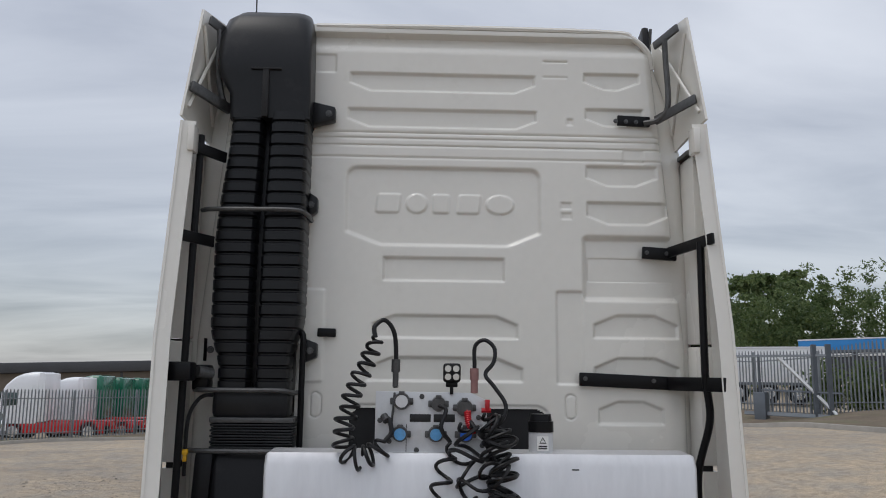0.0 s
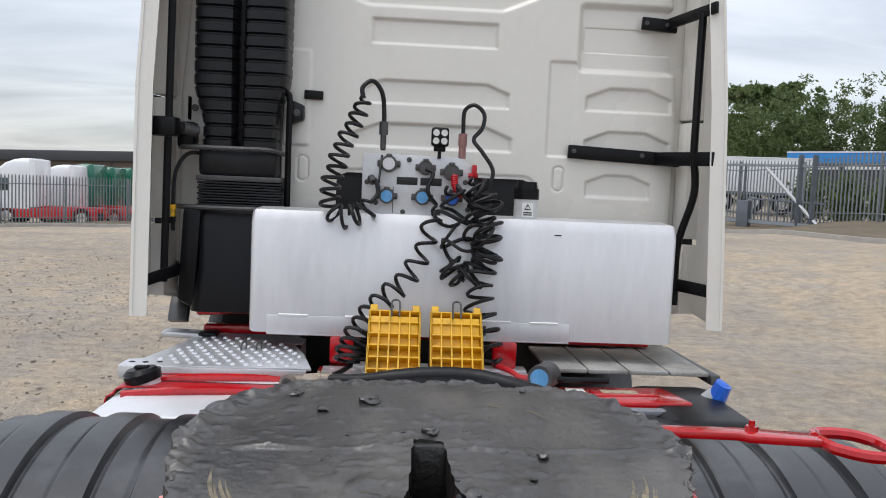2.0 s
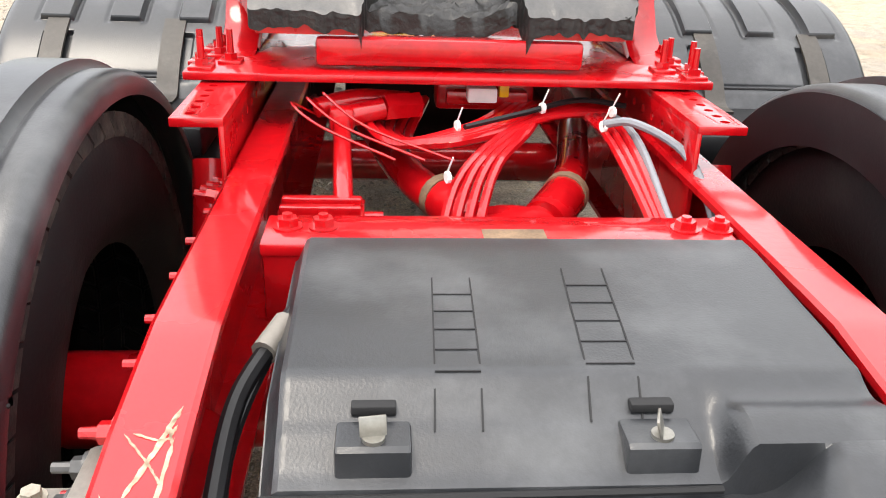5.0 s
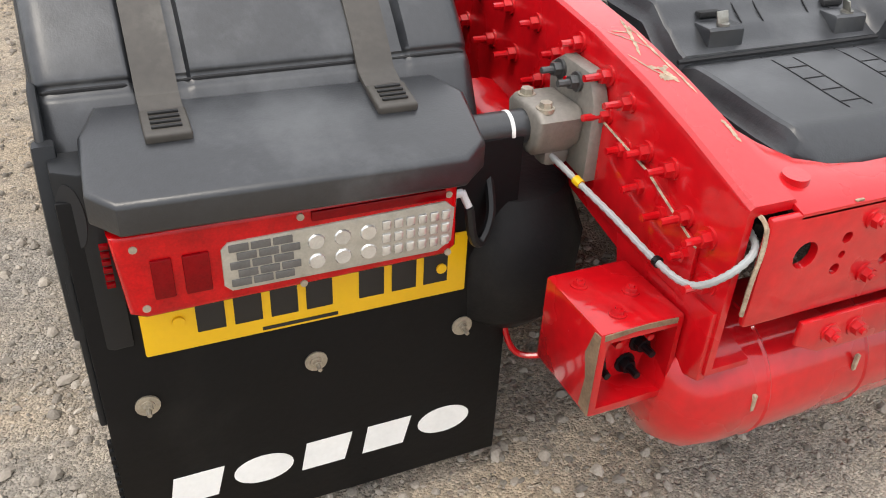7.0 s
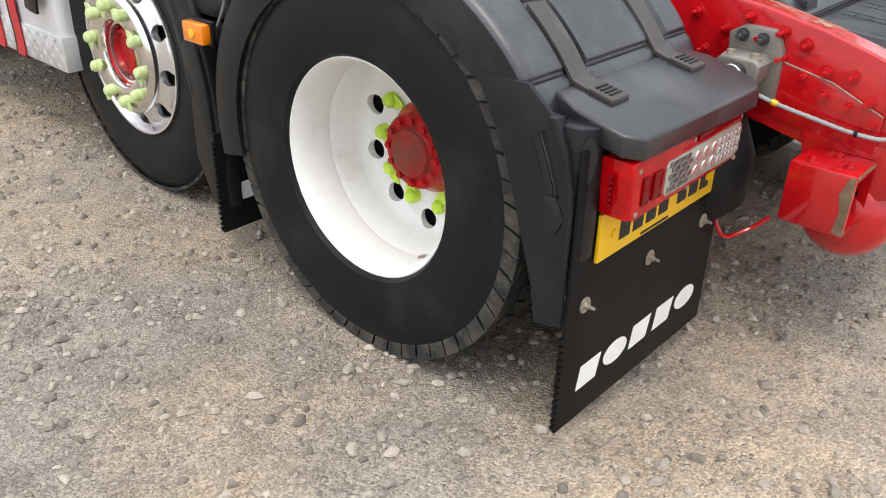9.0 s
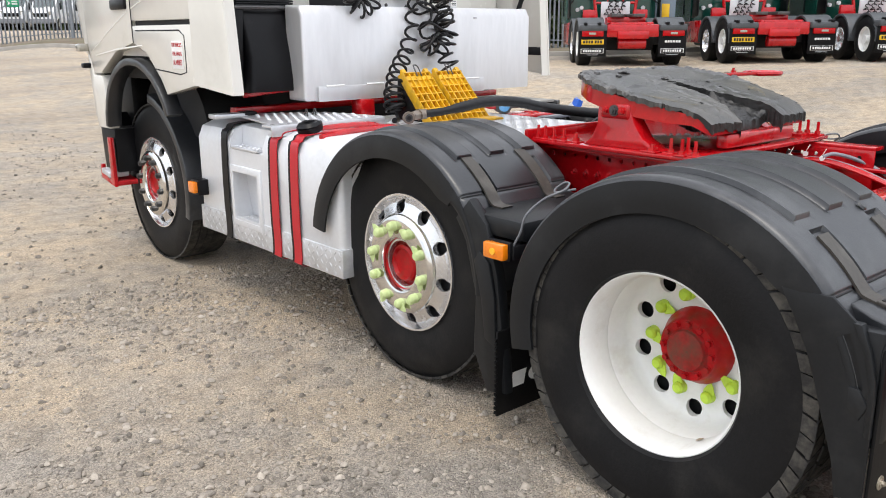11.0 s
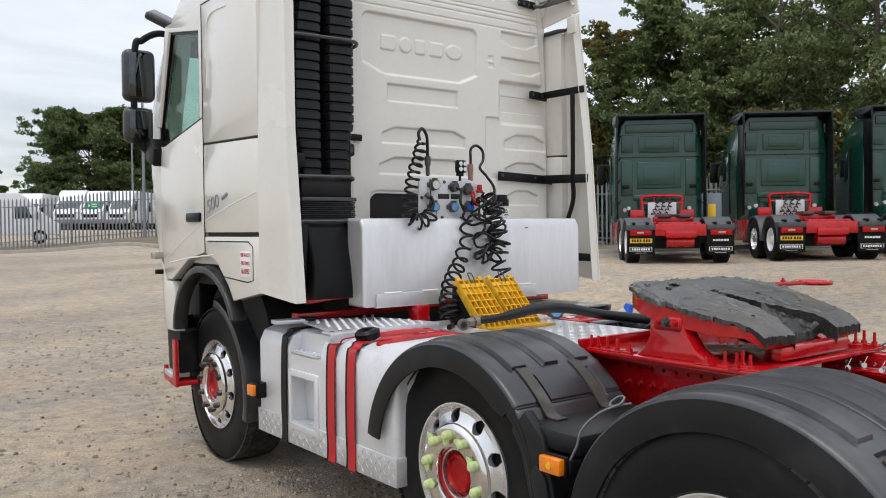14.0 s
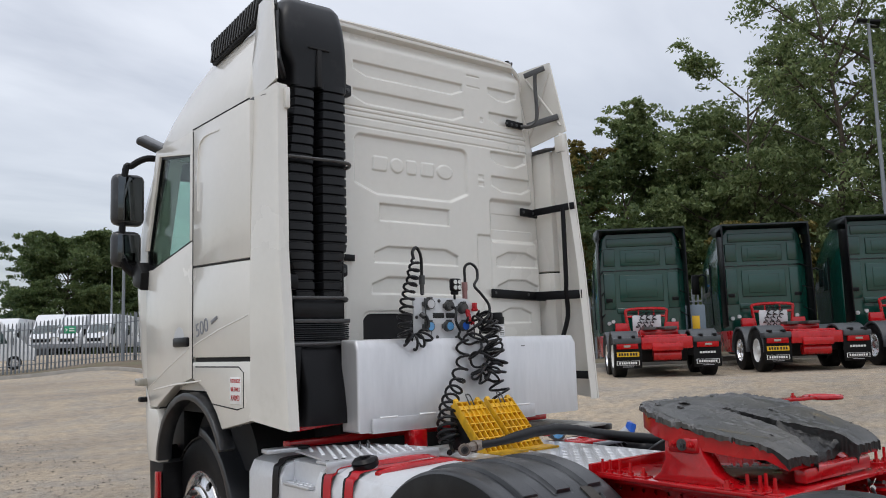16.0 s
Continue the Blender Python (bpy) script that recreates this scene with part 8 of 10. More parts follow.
# ---- yellow wheel chocks ----
def chock(x0, flank):
    """Wedge with an open grid on its sloping face, leaning on the tank's mount."""
    W, L = 0.195, 0.37
    root = empty("wheel_chock", "grimy yellow plastic wheel chock standing on the deck", "wheel chock", "pair of chocks")
    root.location = (x0, 2.80, 0.985)
    d = Vector((0, 0.70, 0.715)).normalized()       # up the slope
    nrm = Vector((0, -0.715, 0.70))
    mw = Matrix((Vector((1, 0, 0)), d, nrm)).transposed().to_4x4()
    for i in range(6):
        x = W * i / 5
        part("grid_slat", move(box(x - 0.003, x + 0.003, 0, L, -0.035, 0.0, 0.001), mw), M_YEL, root)
    for k in range(8):
        y = L * k / 7
        part("grid_slat", move(box(-0.003, W + 0.003, y - 0.003, y + 0.003, -0.036, -0.0005, 0.001), mw), M_YEL, root)
    part("grid_floor", move(box(0, W, 0, L, -0.045, -0.036, 0.001), mw), M_YEL, root)
    for x in (-0.004, W - 0.004):
        part("side_wall", prism([(0, 0), (L * 0.70, L * 0.715), (L * 0.70 + 0.05, L * 0.715 - 0.02), (0.085, 0)], "x", x, x + 0.008, 0.002), M_YEL, root)
        part("side_web", prism([(0.085, 0), (L * 0.70 + 0.048, L * 0.715 - 0.026), (L * 0.70 + 0.06, 0.0)], "x", x + 0.001, x + 0.007, 0.001), flank, root)
    part("back_wall", prism([(0.10, 0), (L * 0.70 + 0.02, 0), (L * 0.70 + 0.05, L * 0.71 - 0.03), (L * 0.66, L * 0.66)], "x", 0.004, W - 0.006, 0.004), M_YEL, root)
    part("top_knob", move(box(0.0, 0.03, L - 0.004, L + 0.03, -0.03, 0.0, 0.006), mw), M_YEL, root)
    part("top_knob", move(box(W - 0.03, W, L - 0.004, L + 0.03, -0.03, 0.0, 0.006), mw), M_YEL, root)
    part("wire_clip", move(tube(spline([(0.085, L - 0.03, 0.004), (0.085, L + 0.03, 0.014), (0.10, L + 0.045, 0.01), (0.115, L + 0.03, 0.014), (0.115, L - 0.03, 0.004)], 5), 0.004, 6), mw), M_COUP, root)
    part("front_lip", box(-0.004, W + 0.004, -0.11, 0.0, 0.0, 0.012, 0.004), M_YEL, root)
    return root


chock(-0.232, M_BLK)
chock(0.008, M_BLK)


# ---- yard ground ----
def ground_mat():
    m = bpy.data.materials.new("gravel_yard")
    m.use_nodes = True
    nt = m.node_tree
    n, l = nt.nodes, nt.links
    b = n["Principled BSDF"]
    tc = n.new("ShaderNodeTexCoord")

    def noise_(scale, detail=6, rough=0.6):
        k = n.new("ShaderNodeTexNoise")
        k.inputs["Scale"].default_value, k.inputs["Detail"].default_value, k.inputs["Roughness"].default_value = scale, detail, rough
        l.new(tc.outputs["Object"], k.inputs["Vector"])
        return k
    def math_(op, a, b=None, c=None):
        k = n.new("ShaderNodeMath")
        k.operation = op
        for i, v in enumerate((a, b, c)):
            if v is None:
                continue
            if isinstance(v, (int, float)):
                k.inputs[i].default_value = v
            else:
                l.new(v, k.inputs[i])
        return k.outputs[0]

    def mix_(f, a, b, blend="MIX"):
        k = n.new("ShaderNodeMix")
        k.data_type, k.blend_type = "RGBA", blend
        if isinstance(f, (int, float)):
            k.inputs["Factor"].default_value = f
        else:
            l.new(f, k.inputs["Factor"])
        for i, v in ((6, a), (7, b)):
            if isinstance(v, tuple):
                k.inputs[i].default_value = (*v, 1)
            else:
                l.new(v, k.inputs[i])
        return k.outputs[2]

    def cells(scale):
        k = n.new("ShaderNodeTexVoronoi")
        k.inputs["Scale"].default_value = scale
        wv = n.new("ShaderNodeVectorMath")
        wv.operation = "MULTIPLY_ADD"
        wv.inputs[1].default_value = (0.9 / scale,) * 3
        l.new(noise_(scale * 0.8, 2).outputs["Color"], wv.inputs[0])
        l.new(tc.outputs["Object"], wv.inputs[2])
        l.new(wv.outputs[0], k.inputs["Vector"])
        sp = n.new("ShaderNodeSeparateColor")
        l.new(k.outputs["Color"], sp.inputs[0])
        return k.outputs["Distance"], sp.outputs[0], sp.outputs[1]
    big, mid, sml, fin = noise_(0.35, 5), noise_(1.5, 6, 0.62), noise_(7, 6, 0.65), noise_(160, 4, 0.7)
    # buff sandy fines, with washed-out grey patches and darker damp ones
    pr = ramp(nt, [(0.44, (0, 0, 0)), (0.58, (1, 1, 1))])
    l.new(math_("MULTIPLY_ADD", mid.outputs["Fac"], 0.6, math_("MULTIPLY", big.outputs["Fac"], 0.4)), pr.inputs[0])
    col = mix_(pr.outputs[0], (0.430, 0.352, 0.262), (0.345, 0.308, 0.262))
    sr = ramp(nt, [(0.30, (0.66, 0.65, 0.64)), (0.50, (1.0, 1.0, 1.0)), (0.70, (1.26, 1.22, 1.16))])
    l.new(sml.outputs["Fac"], sr.inputs[0])
    col = mix_(0.9, col, sr.outputs[0], "MULTIPLY")
    # worn wheel tracks and damp stretches, tens of metres long
    trk = n.new("ShaderNodeTexNoise")
    trk.inputs["Scale"].default_value, trk.inputs["Detail"].default_value = 0.16, 7
    tm = n.new("ShaderNodeMapping")
    tm.inputs["Scale"].default_value, tm.inputs["Rotation"].default_value = (0.5, 1.6, 1.0), (0, 0, radians(-12))
    l.new(tc.outputs["Object"], tm.inputs[0])
    l.new(tm.outputs[0], trk.inputs["Vector"])
    kr = ramp(nt, [(0.36, (0.80, 0.81, 0.83)), (0.50, (1.0, 1.0, 1.0)), (0.64, (1.12, 1.11, 1.09))])
    l.new(trk.outputs["Fac"], kr.inputs[0])
    col = mix_(1.0, col, kr.outputs[0], "MULTIPLY")
    gd, g1, g2 = cells(170)
    gr = ramp(nt, [(0.0, (0.58, 0.57, 0.55)), (0.6, (1.04, 1.03, 1.01)), (1.0, (1.5, 1.47, 1.42))])
    l.new(g1, gr.inputs[0])
    col = mix_(0.8, col, gr.outputs[0], "MULTIPLY")
    # one cell in five is a pebble that stands out of the fines
    sd, s1, s2 = cells(52)
    lo = ramp(nt, [(0.44, (0.95, 0.95, 0.95)), (0.64, (0.50, 0.50, 0.50))])
    l.new(noise_(2.3, 5, 0.6).outputs["Fac"], lo.inputs[0])
    peb = math_("MULTIPLY", math_("GREATER_THAN", s1, lo.outputs[0]), math_("SMOOTH_MIN", 1.0, math_("MULTIPLY", math_("SUBTRACT", 0.52, sd), 6.0), 0.2))
    peb = math_("MAXIMUM", peb, 0.0)
    pc = ramp(nt, [(0.0, (0.17, 0.155, 0.14)), (0.5, (0.33, 0.295, 0.25)), (1.0, (0.52, 0.47, 0.40))])
    l.new(s2, pc.inputs[0])
    col = mix_(math_("MULTIPLY", peb, 0.55), col, pc.outputs[0])
    l.new(col, b.inputs["Base Color"])
    b.inputs["Roughness"].default_value = 0.92
    bp = n.new("ShaderNodeBump")
    bp.inputs["Strength"].default_value, bp.inputs["Distance"].default_value = 1.0, 0.019
    h = math_("MULTIPLY", peb, 0.42)
    h = math_("MULTIPLY_ADD", gd, -0.28, h)
    h = math_("MULTIPLY_ADD", fin.outputs["Fac"], 0.22, h)
    h = math_("MULTIPLY_ADD", sml.outputs["Fac"], 0.6, h)
    l.new(h, bp.inputs["Height"])
    l.new(bp.outputs[0], b.inputs["Normal"])
    return m


M_GROUND = ground_mat()
gx = [-900, -500, -300, -200, -140, -100, -75, -60] + lin(-50, -8, 29) + lin(-7, 7, 29) + lin(8, 50, 29) + [60, 75, 100, 140, 200, 300, 500, 900]
gy = [-700, -300, -150, -80, -50, -30, -20] + lin(-14, 16, 41) + lin(17, 70, 37) + [80, 100, 140, 200, 300, 500, 900]


def gpt(x, y):
    near = sstep(14, 6, math.hypot(x + 1, y - 3))
    return (x, y, ground_z(x, y) + 0.012 * noise.noise((x * 0.5, y * 0.5, 3.0)) * (1 - 0.4 * near) - 0.004)


tagged(link("ground", *shell(gpt, gx, gy), M_GROUND, None, "", 60), "buff and grey compacted gravel yard", "ground", kind="structure")

# loose stones on the gravel, denser where it is uncompacted
def stones(count, area, r0, r1, seed):
    rng = np.random.default_rng(seed)
    base = [(0, 0, 0.75)] + [(0.62 * math.cos(t), 0.62 * math.sin(t), 0.52) for t in lin(0, 2 * math.pi, 7)[:-1]] + [(math.cos(t + 0.5), math.sin(t + 0.5), -0.1) for t in lin(0, 2 * math.pi, 7)[:-1]]
    faces = [(0, 1 + i, 1 + (i + 1) % 6) for i in range(6)] + [(1 + i, 7 + i, 1 + (i + 1) % 6) for i in range(6)] + [(1 + (i + 1) % 6, 7 + i, 7 + (i + 1) % 6) for i in range(6)]
    V, F = [], []
    for _ in range(count):
        x, y = rng.uniform(area[0], area[1]), rng.uniform(area[2], area[3])
        if noise.noise((x * 0.9, y * 0.9, 11.0)) < rng.uniform(-0.9, 0.35):
            continue
        r = r0 * (r1 / r0) ** (rng.random() ** 3.0)
        a, sx, sy, sz = rng.uniform(0, 6.28), rng.uniform(0.7, 1.35), rng.uniform(0.6, 1.0), rng.uniform(0.55, 1.0)
        c, s = math.cos(a), math.sin(a)
        z = gpt(x, y)[2] + 0.25 * r
        o = len(V)
        for bx_, by_, bz_ in base:
            j = rng.uniform(0.78, 1.18)
            px, py = bx_ * r * sx * j, by_ * r * sy * j
            V.append((x + px * c - py * s, y + px * s + py * c, z + bz_ * r * sz * j))
        F += [tuple(o + i for i in f) for f in faces]
    return V, F


M_STONE = mat("gravel_stone", (0.300, 0.262, 0.218), 0.9, 0, 0.25, 30, 200, 0.001, 200, island=0.5)
tagged(link("gravel", *stones(50000, (-4.2, 1.2, -1.5, 4.2), 0.0036, 0.020, 3), M_STONE, None, "", 60, False), "loose grey and buff gravel stones", "gravel", kind="stuff")
tagged(link("gravel", *stones(16000, (-8.0, 0.5, 2.5, 16.0), 0.006, 0.026, 5), M_STONE, None, "", 60, False), "scattered gravel stones further off", "gravel", kind="stuff")

# ---- perimeter ----
M_GALV = mat("galvanised_steel", (0.24, 0.26, 0.28), 0.55, 0.5, 0.15, 3, 40, dirt=(0.2, 0.2, 0.2), dirt_amt=0.2)
M_GALVD = mat("dark_grey_steel", (0.13, 0.145, 0.165), 0.5, 0.4, 0.15, 3, 40)
M_KERB = mat("weathered_concrete_kerb", (0.30, 0.28, 0.25), 0.9, 0, 0.2, 3, 40, 0.004, 30)
M_SOIL = mat("bare_soil_verge", (0.15, 0.115, 0.08), 0.95, 0, 0.35, 1.2, 14, 0.02, 9, (0.10, 0.12, 0.05), 0.35, 0.8)


def along(P, step):
    out = []
    for a, b in zip(P, P[1:]):
        L = math.hypot(b[0] - a[0], b[1] - a[1])
        n = max(1, int(L / step))
        for i in range(n):
            t = i / n
            out.append((a[0] + (b[0] - a[0]) * t, a[1] + (b[1] - a[1]) * t, math.atan2(b[1] - a[1], b[0] - a[0])))
    return out


def fence(P, height, label):
    """Palisade fence: posts and rails, pales with split pointed tops."""
    root = empty("palisade_fence", label, "fence")
    V, F = [], []
    for x, y, a in along(P, 0.155):
        z = ground_z(x, y)
        c, s = math.cos(a), math.sin(a)
        w, h = 0.034, height
        o = len(V)
        prof = [(-w, 0.0), (-0.010, 0.016), (0.010, 0.016), (w, 0.0)]
        for zz, k in ((0.05, 1), (h - 0.10, 1), (h, 0.35)):
            for u, v in prof:
                V.append((x + u * k * c - v * s, y + u * k * s + v * c, z + zz))
        for i in range(2):
            for j in range(3):
                F.append((o + i * 4 + j, o + i * 4 + j + 1, o + i * 4 + j + 5, o + i * 4 + j + 4))
    p = part("paling", (V, F), M_GALV, root, "", 20, False)
    p["kind"] = "stuff"
    for x, y, a in along(P, 2.75):
        z = ground_z(x, y)
        part("post", move(box(-0.05, 0.05, 0.02, 0.10, -0.2, height - 0.05, 0.004), pose(x, y, z, 0, 0, math.degrees(a))), M_GALV, root)
    for zz in (0.35, height - 0.42):
        for a, b in zip(P, P[1:]):
            n = max(1, int(math.hypot(b[0] - a[0], b[1] - a[1]) / 5))
            pts = [(a[0] + (b[0] - a[0]) * i / n, a[1] + (b[1] - a[1]) * i / n) for i in range(n + 1)]
            for p0, p1 in zip(pts, pts[1:]):
                part("rail", tube([(p0[0], p0[1], ground_z(*p0) + zz), (p1[0], p1[1], ground_z(*p1) + zz)], 0.025, 4), M_GALV, root)
    return root


FENCE_E = [(9.6, 38.2), (12.9, 31.3), (15.2, 25.7), (19.6, 18.9), (27.5, 8.5), (34, -1)]
fence([(-30, 27), (-17.8, 36.9), (-13.8, 41.7), (2.6, 39.9), (9.6, 38.2)], 2.3, "grey galvanised palisade fence along the far side")
fence(FENCE_E[:4], 2.35, "grey galvanised palisade fence with a gate")
fence(FENCE_E[3:], 2.35, "grey palisade fence behind the green trucks")


def strip(name, P, w, h, m, label, category, inset=0.0):
    pts = [Vector((x, y, 0)) for x, y in P]
    c = spline([(p.x, p.y, 0) for p in pts], 8)
    V, F = [], []
    for i, p in enumerate(c):
        d = (c[min(i + 1, len(c) - 1)] - c[max(0, i - 1)]).normalized()
        nrm = Vector((-d.y, d.x, 0))
        for o, zz in ((0, -0.3), (0, h - 0.015), (0.015, h), (w * 0.3, h), (w * 0.65, h), (w, h), (w, -0.3)):
            q = p + nrm * o
            V.append((q.x, q.y, ground_z(q.x, q.y) + zz + (0.03 * noise.noise((q.x, q.y, 0)) if w > 1 and o > 0.1 else 0)))
    for i in range(len(c) - 1):
        for k in range(6):
            F.append((i * 7 + k, (i + 1) * 7 + k, (i + 1) * 7 + k + 1, i * 7 + k + 1))
    return tagged(link(name, V, F, m, None, "", 50), label, category, kind="structure")


KERB = [(-40, 24), (-20.5, 33.5), (-15, 38.6), (-8, 38.6), (2.4, 37.0), (7.3, 35.0), (9.3, 29.6), (10.6, 26.3), (12.4, 21.6), (17.0, 16.1), (25, 7), (32, -2)]
strip("kerb", KERB, 0.14, 0.14, M_KERB, "low concrete kerb along the yard's edge", "kerb")
strip("verge", [(x + (0.0 if x < 5 else 0.12), y + 0.10) for x, y in KERB], 4.2, 0.11, M_SOIL, "bare soil verge below the fence", "verge")
# sliding gate frame by the fence corner
gate = empty("sliding_gate", "grey steel sliding gate with a diagonal brace", "gate")
ga, gb = Vector((11.64, 29.07, 0)), Vector((13.9, 26.93, 0))
zg = 0.78


def gp(t, h):
    p = ga.lerp(gb, t)
    return (p.x, p.y, zg + h)


for t, w, h in ((0.18, 0.05, 2.1), (0.78, 0.10, 2.42), (0.93, 0.10, 2.42)):
    part("gate_post", tube([gp(t, -0.7), gp(t, h)], w, 4), M_GALVD, gate)
part("gate_rail", tube([gp(-0.15, 2.05), gp(0.93, 2.05)], 0.05, 4), M_GALV, gate)
part("gate_rail", tube([gp(0.2, 0.88), gp(1.06, 0.80)], 0.04, 4), M_GALVD, gate)
part("gate_rail", tube([gp(0.0, 0.08), gp(1.02, 0.02)], 0.09, 4), M_GALV, gate)
part("gate_brace", tube([gp(0.40, 2.0), gp(0.98, 0.10)], 0.065, 4), M_GREYP, gate)
part("motor_box", move(box(-0.2, 0.2, -0.2, 0.2, -0.6, 0.8, 0.02), pose(*gp(0.19, 0), 0, 0, -42)), M_GALVD, gate)
for i in range(9):
    part("gate_bar", tube([gp(0.22 + 0.085 * i, 0.05), gp(0.22 + 0.085 * i, 0.88)], 0.025, 4), M_GALVD, gate)


# ---- trees ----
def leaf_mat(name, a, b, c):
    m = bpy.data.materials.new(name)
    m.use_nodes = True
    nt = m.node_tree
    n, l = nt.nodes, nt.links
    bs = n["Principled BSDF"]
    g = n.new("ShaderNodeNewGeometry")
    r = ramp(nt, [(0.0, a), (0.55, b), (1.0, c)])
    l.new(g.outputs["Random Per Island"], r.inputs[0])
    l.new(r.outputs[0], bs.inputs["Base Color"])
    bs.inputs["Roughness"].default_value = 0.6
    tr = n.new("ShaderNodeBsdfTranslucent")
    l.new(r.outputs[0], tr.inputs["Color"])
    mx = n.new("ShaderNodeMixShader")
    mx.inputs[0].default_value = 0.42
    l.new(bs.outputs[0], mx.inputs[1])
    l.new(tr.outputs[0], mx.inputs[2])
    l.new(mx.outputs[0], n["Material Output"].inputs["Surface"])
    return m


M_LEAF = leaf_mat("green_leaves", (0.10, 0.150, 0.055), (0.180, 0.235, 0.090), (0.270, 0.320, 0.140))
M_LEAFD = leaf_mat("dark_green_leaves", (0.060, 0.100, 0.034), (0.108, 0.155, 0.052), (0.165, 0.210, 0.076))
M_LEAFY = leaf_mat("yellowing_leaves", (0.11, 0.095, 0.025), (0.18, 0.15, 0.04), (0.28, 0.22, 0.06))
M_BARK = mat("grey_brown_bark", (0.10, 0.08, 0.06), 0.9, 0, 0.3, 4, 30, 0.01, 20)


def leaves(clumps, per, size, rng):
    """Small folded leaf pairs scattered through clumps: (centre, radii)."""
    C, R = np.array([c[:3] for c in clumps]), np.array([c[3:] for c in clumps])
    n = len(clumps) * per
    idx = np.repeat(np.arange(len(clumps)), per)
    d = rng.normal(size=(n, 3))
    d /= np.linalg.norm(d, axis=1)[:, None]
    P = C[idx] + d * R[idx] * (rng.random(n) ** 0.45)[:, None]
    a = rng.normal(size=(n, 3))
    a /= np.linalg.norm(a, axis=1)[:, None]
    b = np.cross(a, rng.normal(size=(n, 3)))
    b /= np.linalg.norm(b, axis=1)[:, None]
    s = size * rng.uniform(0.6, 1.4, n)[:, None]
    V = np.stack([P - a * s, P + b * s * 0.45, P + a * s, P - b * s * 0.45], 1).reshape(-1, 3)
    F = np.arange(4 * n).reshape(n, 4)
    return V.tolist(), [tuple(f) for f in F.tolist()]


def tree(x, y, h, spread, seed, m, label, leaf=0.10, limbs_n=24, crown_low=0.25, lean=0.0, group="trees behind the yard", per=46, forks=6):
    """Tapered trunk, limbs that fork into twigs, and small leaves in sprays along the twigs, with gaps."""
    rng = np.random.default_rng(seed)
    z0 = ground_z(x, y) - 0.1
    root = empty("tree", label, "tree", group)
    root.location = (x, y, z0)
    top = h * 0.86
    trunk = spline([(0, 0, 0), (rng.normal() * 0.2, rng.normal() * 0.2, h * 0.25), (lean * 0.5 + rng.normal() * 0.3, rng.normal() * 0.3, h * 0.5), (lean, rng.normal() * 0.4, top)], 8)
    r0 = 0.014 * h + 0.04
    part("trunk", tube(trunk, r0, 8, True, [r0 * (1 - 0.9 * i / (len(trunk) - 1)) for i in range(len(trunk))]), M_BARK, root)
    clumps, twigs = [], []
    for i in range(limbs_n):
        t = crown_low + (0.98 - crown_low) * (i + rng.uniform(0, 1)) / limbs_n
        p = trunk[min(len(trunk) - 1, int(t * len(trunk)))]
        a = i * 2.4 + rng.normal() * 0.5
        s = (t - crown_low) / (1 - crown_low)
        L = spread * rng.uniform(0.7, 1.08) * (0.55 + 1.5 * s * (1 - s) + 0.12 * (1 - s))
        rise = 0.15 + 0.75 * s + rng.normal() * 0.12
        q = p + Vector((math.cos(a) * L, math.sin(a) * L, L * rise))
        q.z = min(q.z, h * 0.99)
        mid = p.lerp(q, 0.5) + Vector((rng.normal() * 0.08 * L, rng.normal() * 0.08 * L, 0.08 * L))
        rl = r0 * 0.42 * (1 - 0.55 * t)
        c = spline([p, mid, q], 5)
        twigs.append(tube(c, rl, 5, False, [rl * (1 - 0.85 * k / 10) for k in range(11)]))
        for j in range(forks):
            u = rng.uniform(0.30, 1.0)
            b0 = c[min(10, int(u * 10))]
            d = (q - p).normalized() * 0.7 + Vector(rng.normal(size=3)) * 0.65
            d.z = d.z * 0.6 + 0.12
            l2 = L * rng.uniform(0.22, 0.5)
            b1 = b0 + d.normalized() * l2
            twigs.append(tube([b0, b0.lerp(b1, 0.5) + Vector((0, 0, 0.04 * l2)), b1], 0.02, 4, False, [rl * 0.3, rl * 0.2, 0.006]))
            for k in range(5):
                w = 0.3 + 0.75 * k / 4
                e = b0.lerp(b1, w) + Vector(rng.normal(size=3)) * 0.07 * spread
                rr = spread * rng.uniform(0.055, 0.115)
                clumps.append((e.x, e.y, max(0.3, min(e.z, h)), rr * rng.uniform(0.8, 1.5), rr * rng.uniform(0.8, 1.5), rr * rng.uniform(0.4, 0.8)))
    part("branchwork", join(*twigs), M_BARK, root)
    cr = part("crown", leaves(clumps, per, leaf, rng), m, root, "", 60, False)
    cr["kind"] = "stuff"
    return root


# behind the green trucks
tree(24.3, 23.0, 10.2, 1.5, 21, M_LEAFY, "slender yellowing birch behind the fence", 0.08, 20, 0.25, per=26, forks=5)
tree(25.9, 22.1, 9.8, 3.6, 22, M_LEAFD, "dense dark green broadleaf tree", 0.11, 26, 0.06, forks=7)
tree(27.8, 21.0, 11.3, 3.7, 23, M_LEAF, "broad green tree behind the trucks", 0.11, 28, 0.06, forks=7)
tree(28.2, 17.6, 13.0, 3.6, 24, M_LEAF, "tall open ash tree with bare limbs showing", 0.10, 24, 0.18, per=34)
tree(29.2, 14.8, 16.4, 5.0, 25, M_LEAF, "tall spreading green tree with an airy crown", 0.10, 26, 0.16, per=30)
tree(31.0, 11.2, 19.0, 5.6, 26, M_LEAF, "tall green tree behind the last truck", 0.11, 26, 0.15, per=30)
tree(33.0, 6.0, 19.5, 6.0, 30, M_LEAF, "tall green tree at the yard's corner", 0.11, 26, 0.15, per=40)
tree(37.5, 21.0, 12.5, 5.2, 27, M_LEAFD, "dark tree further back behind the fence", 0.14, 24, 0.06, per=44)
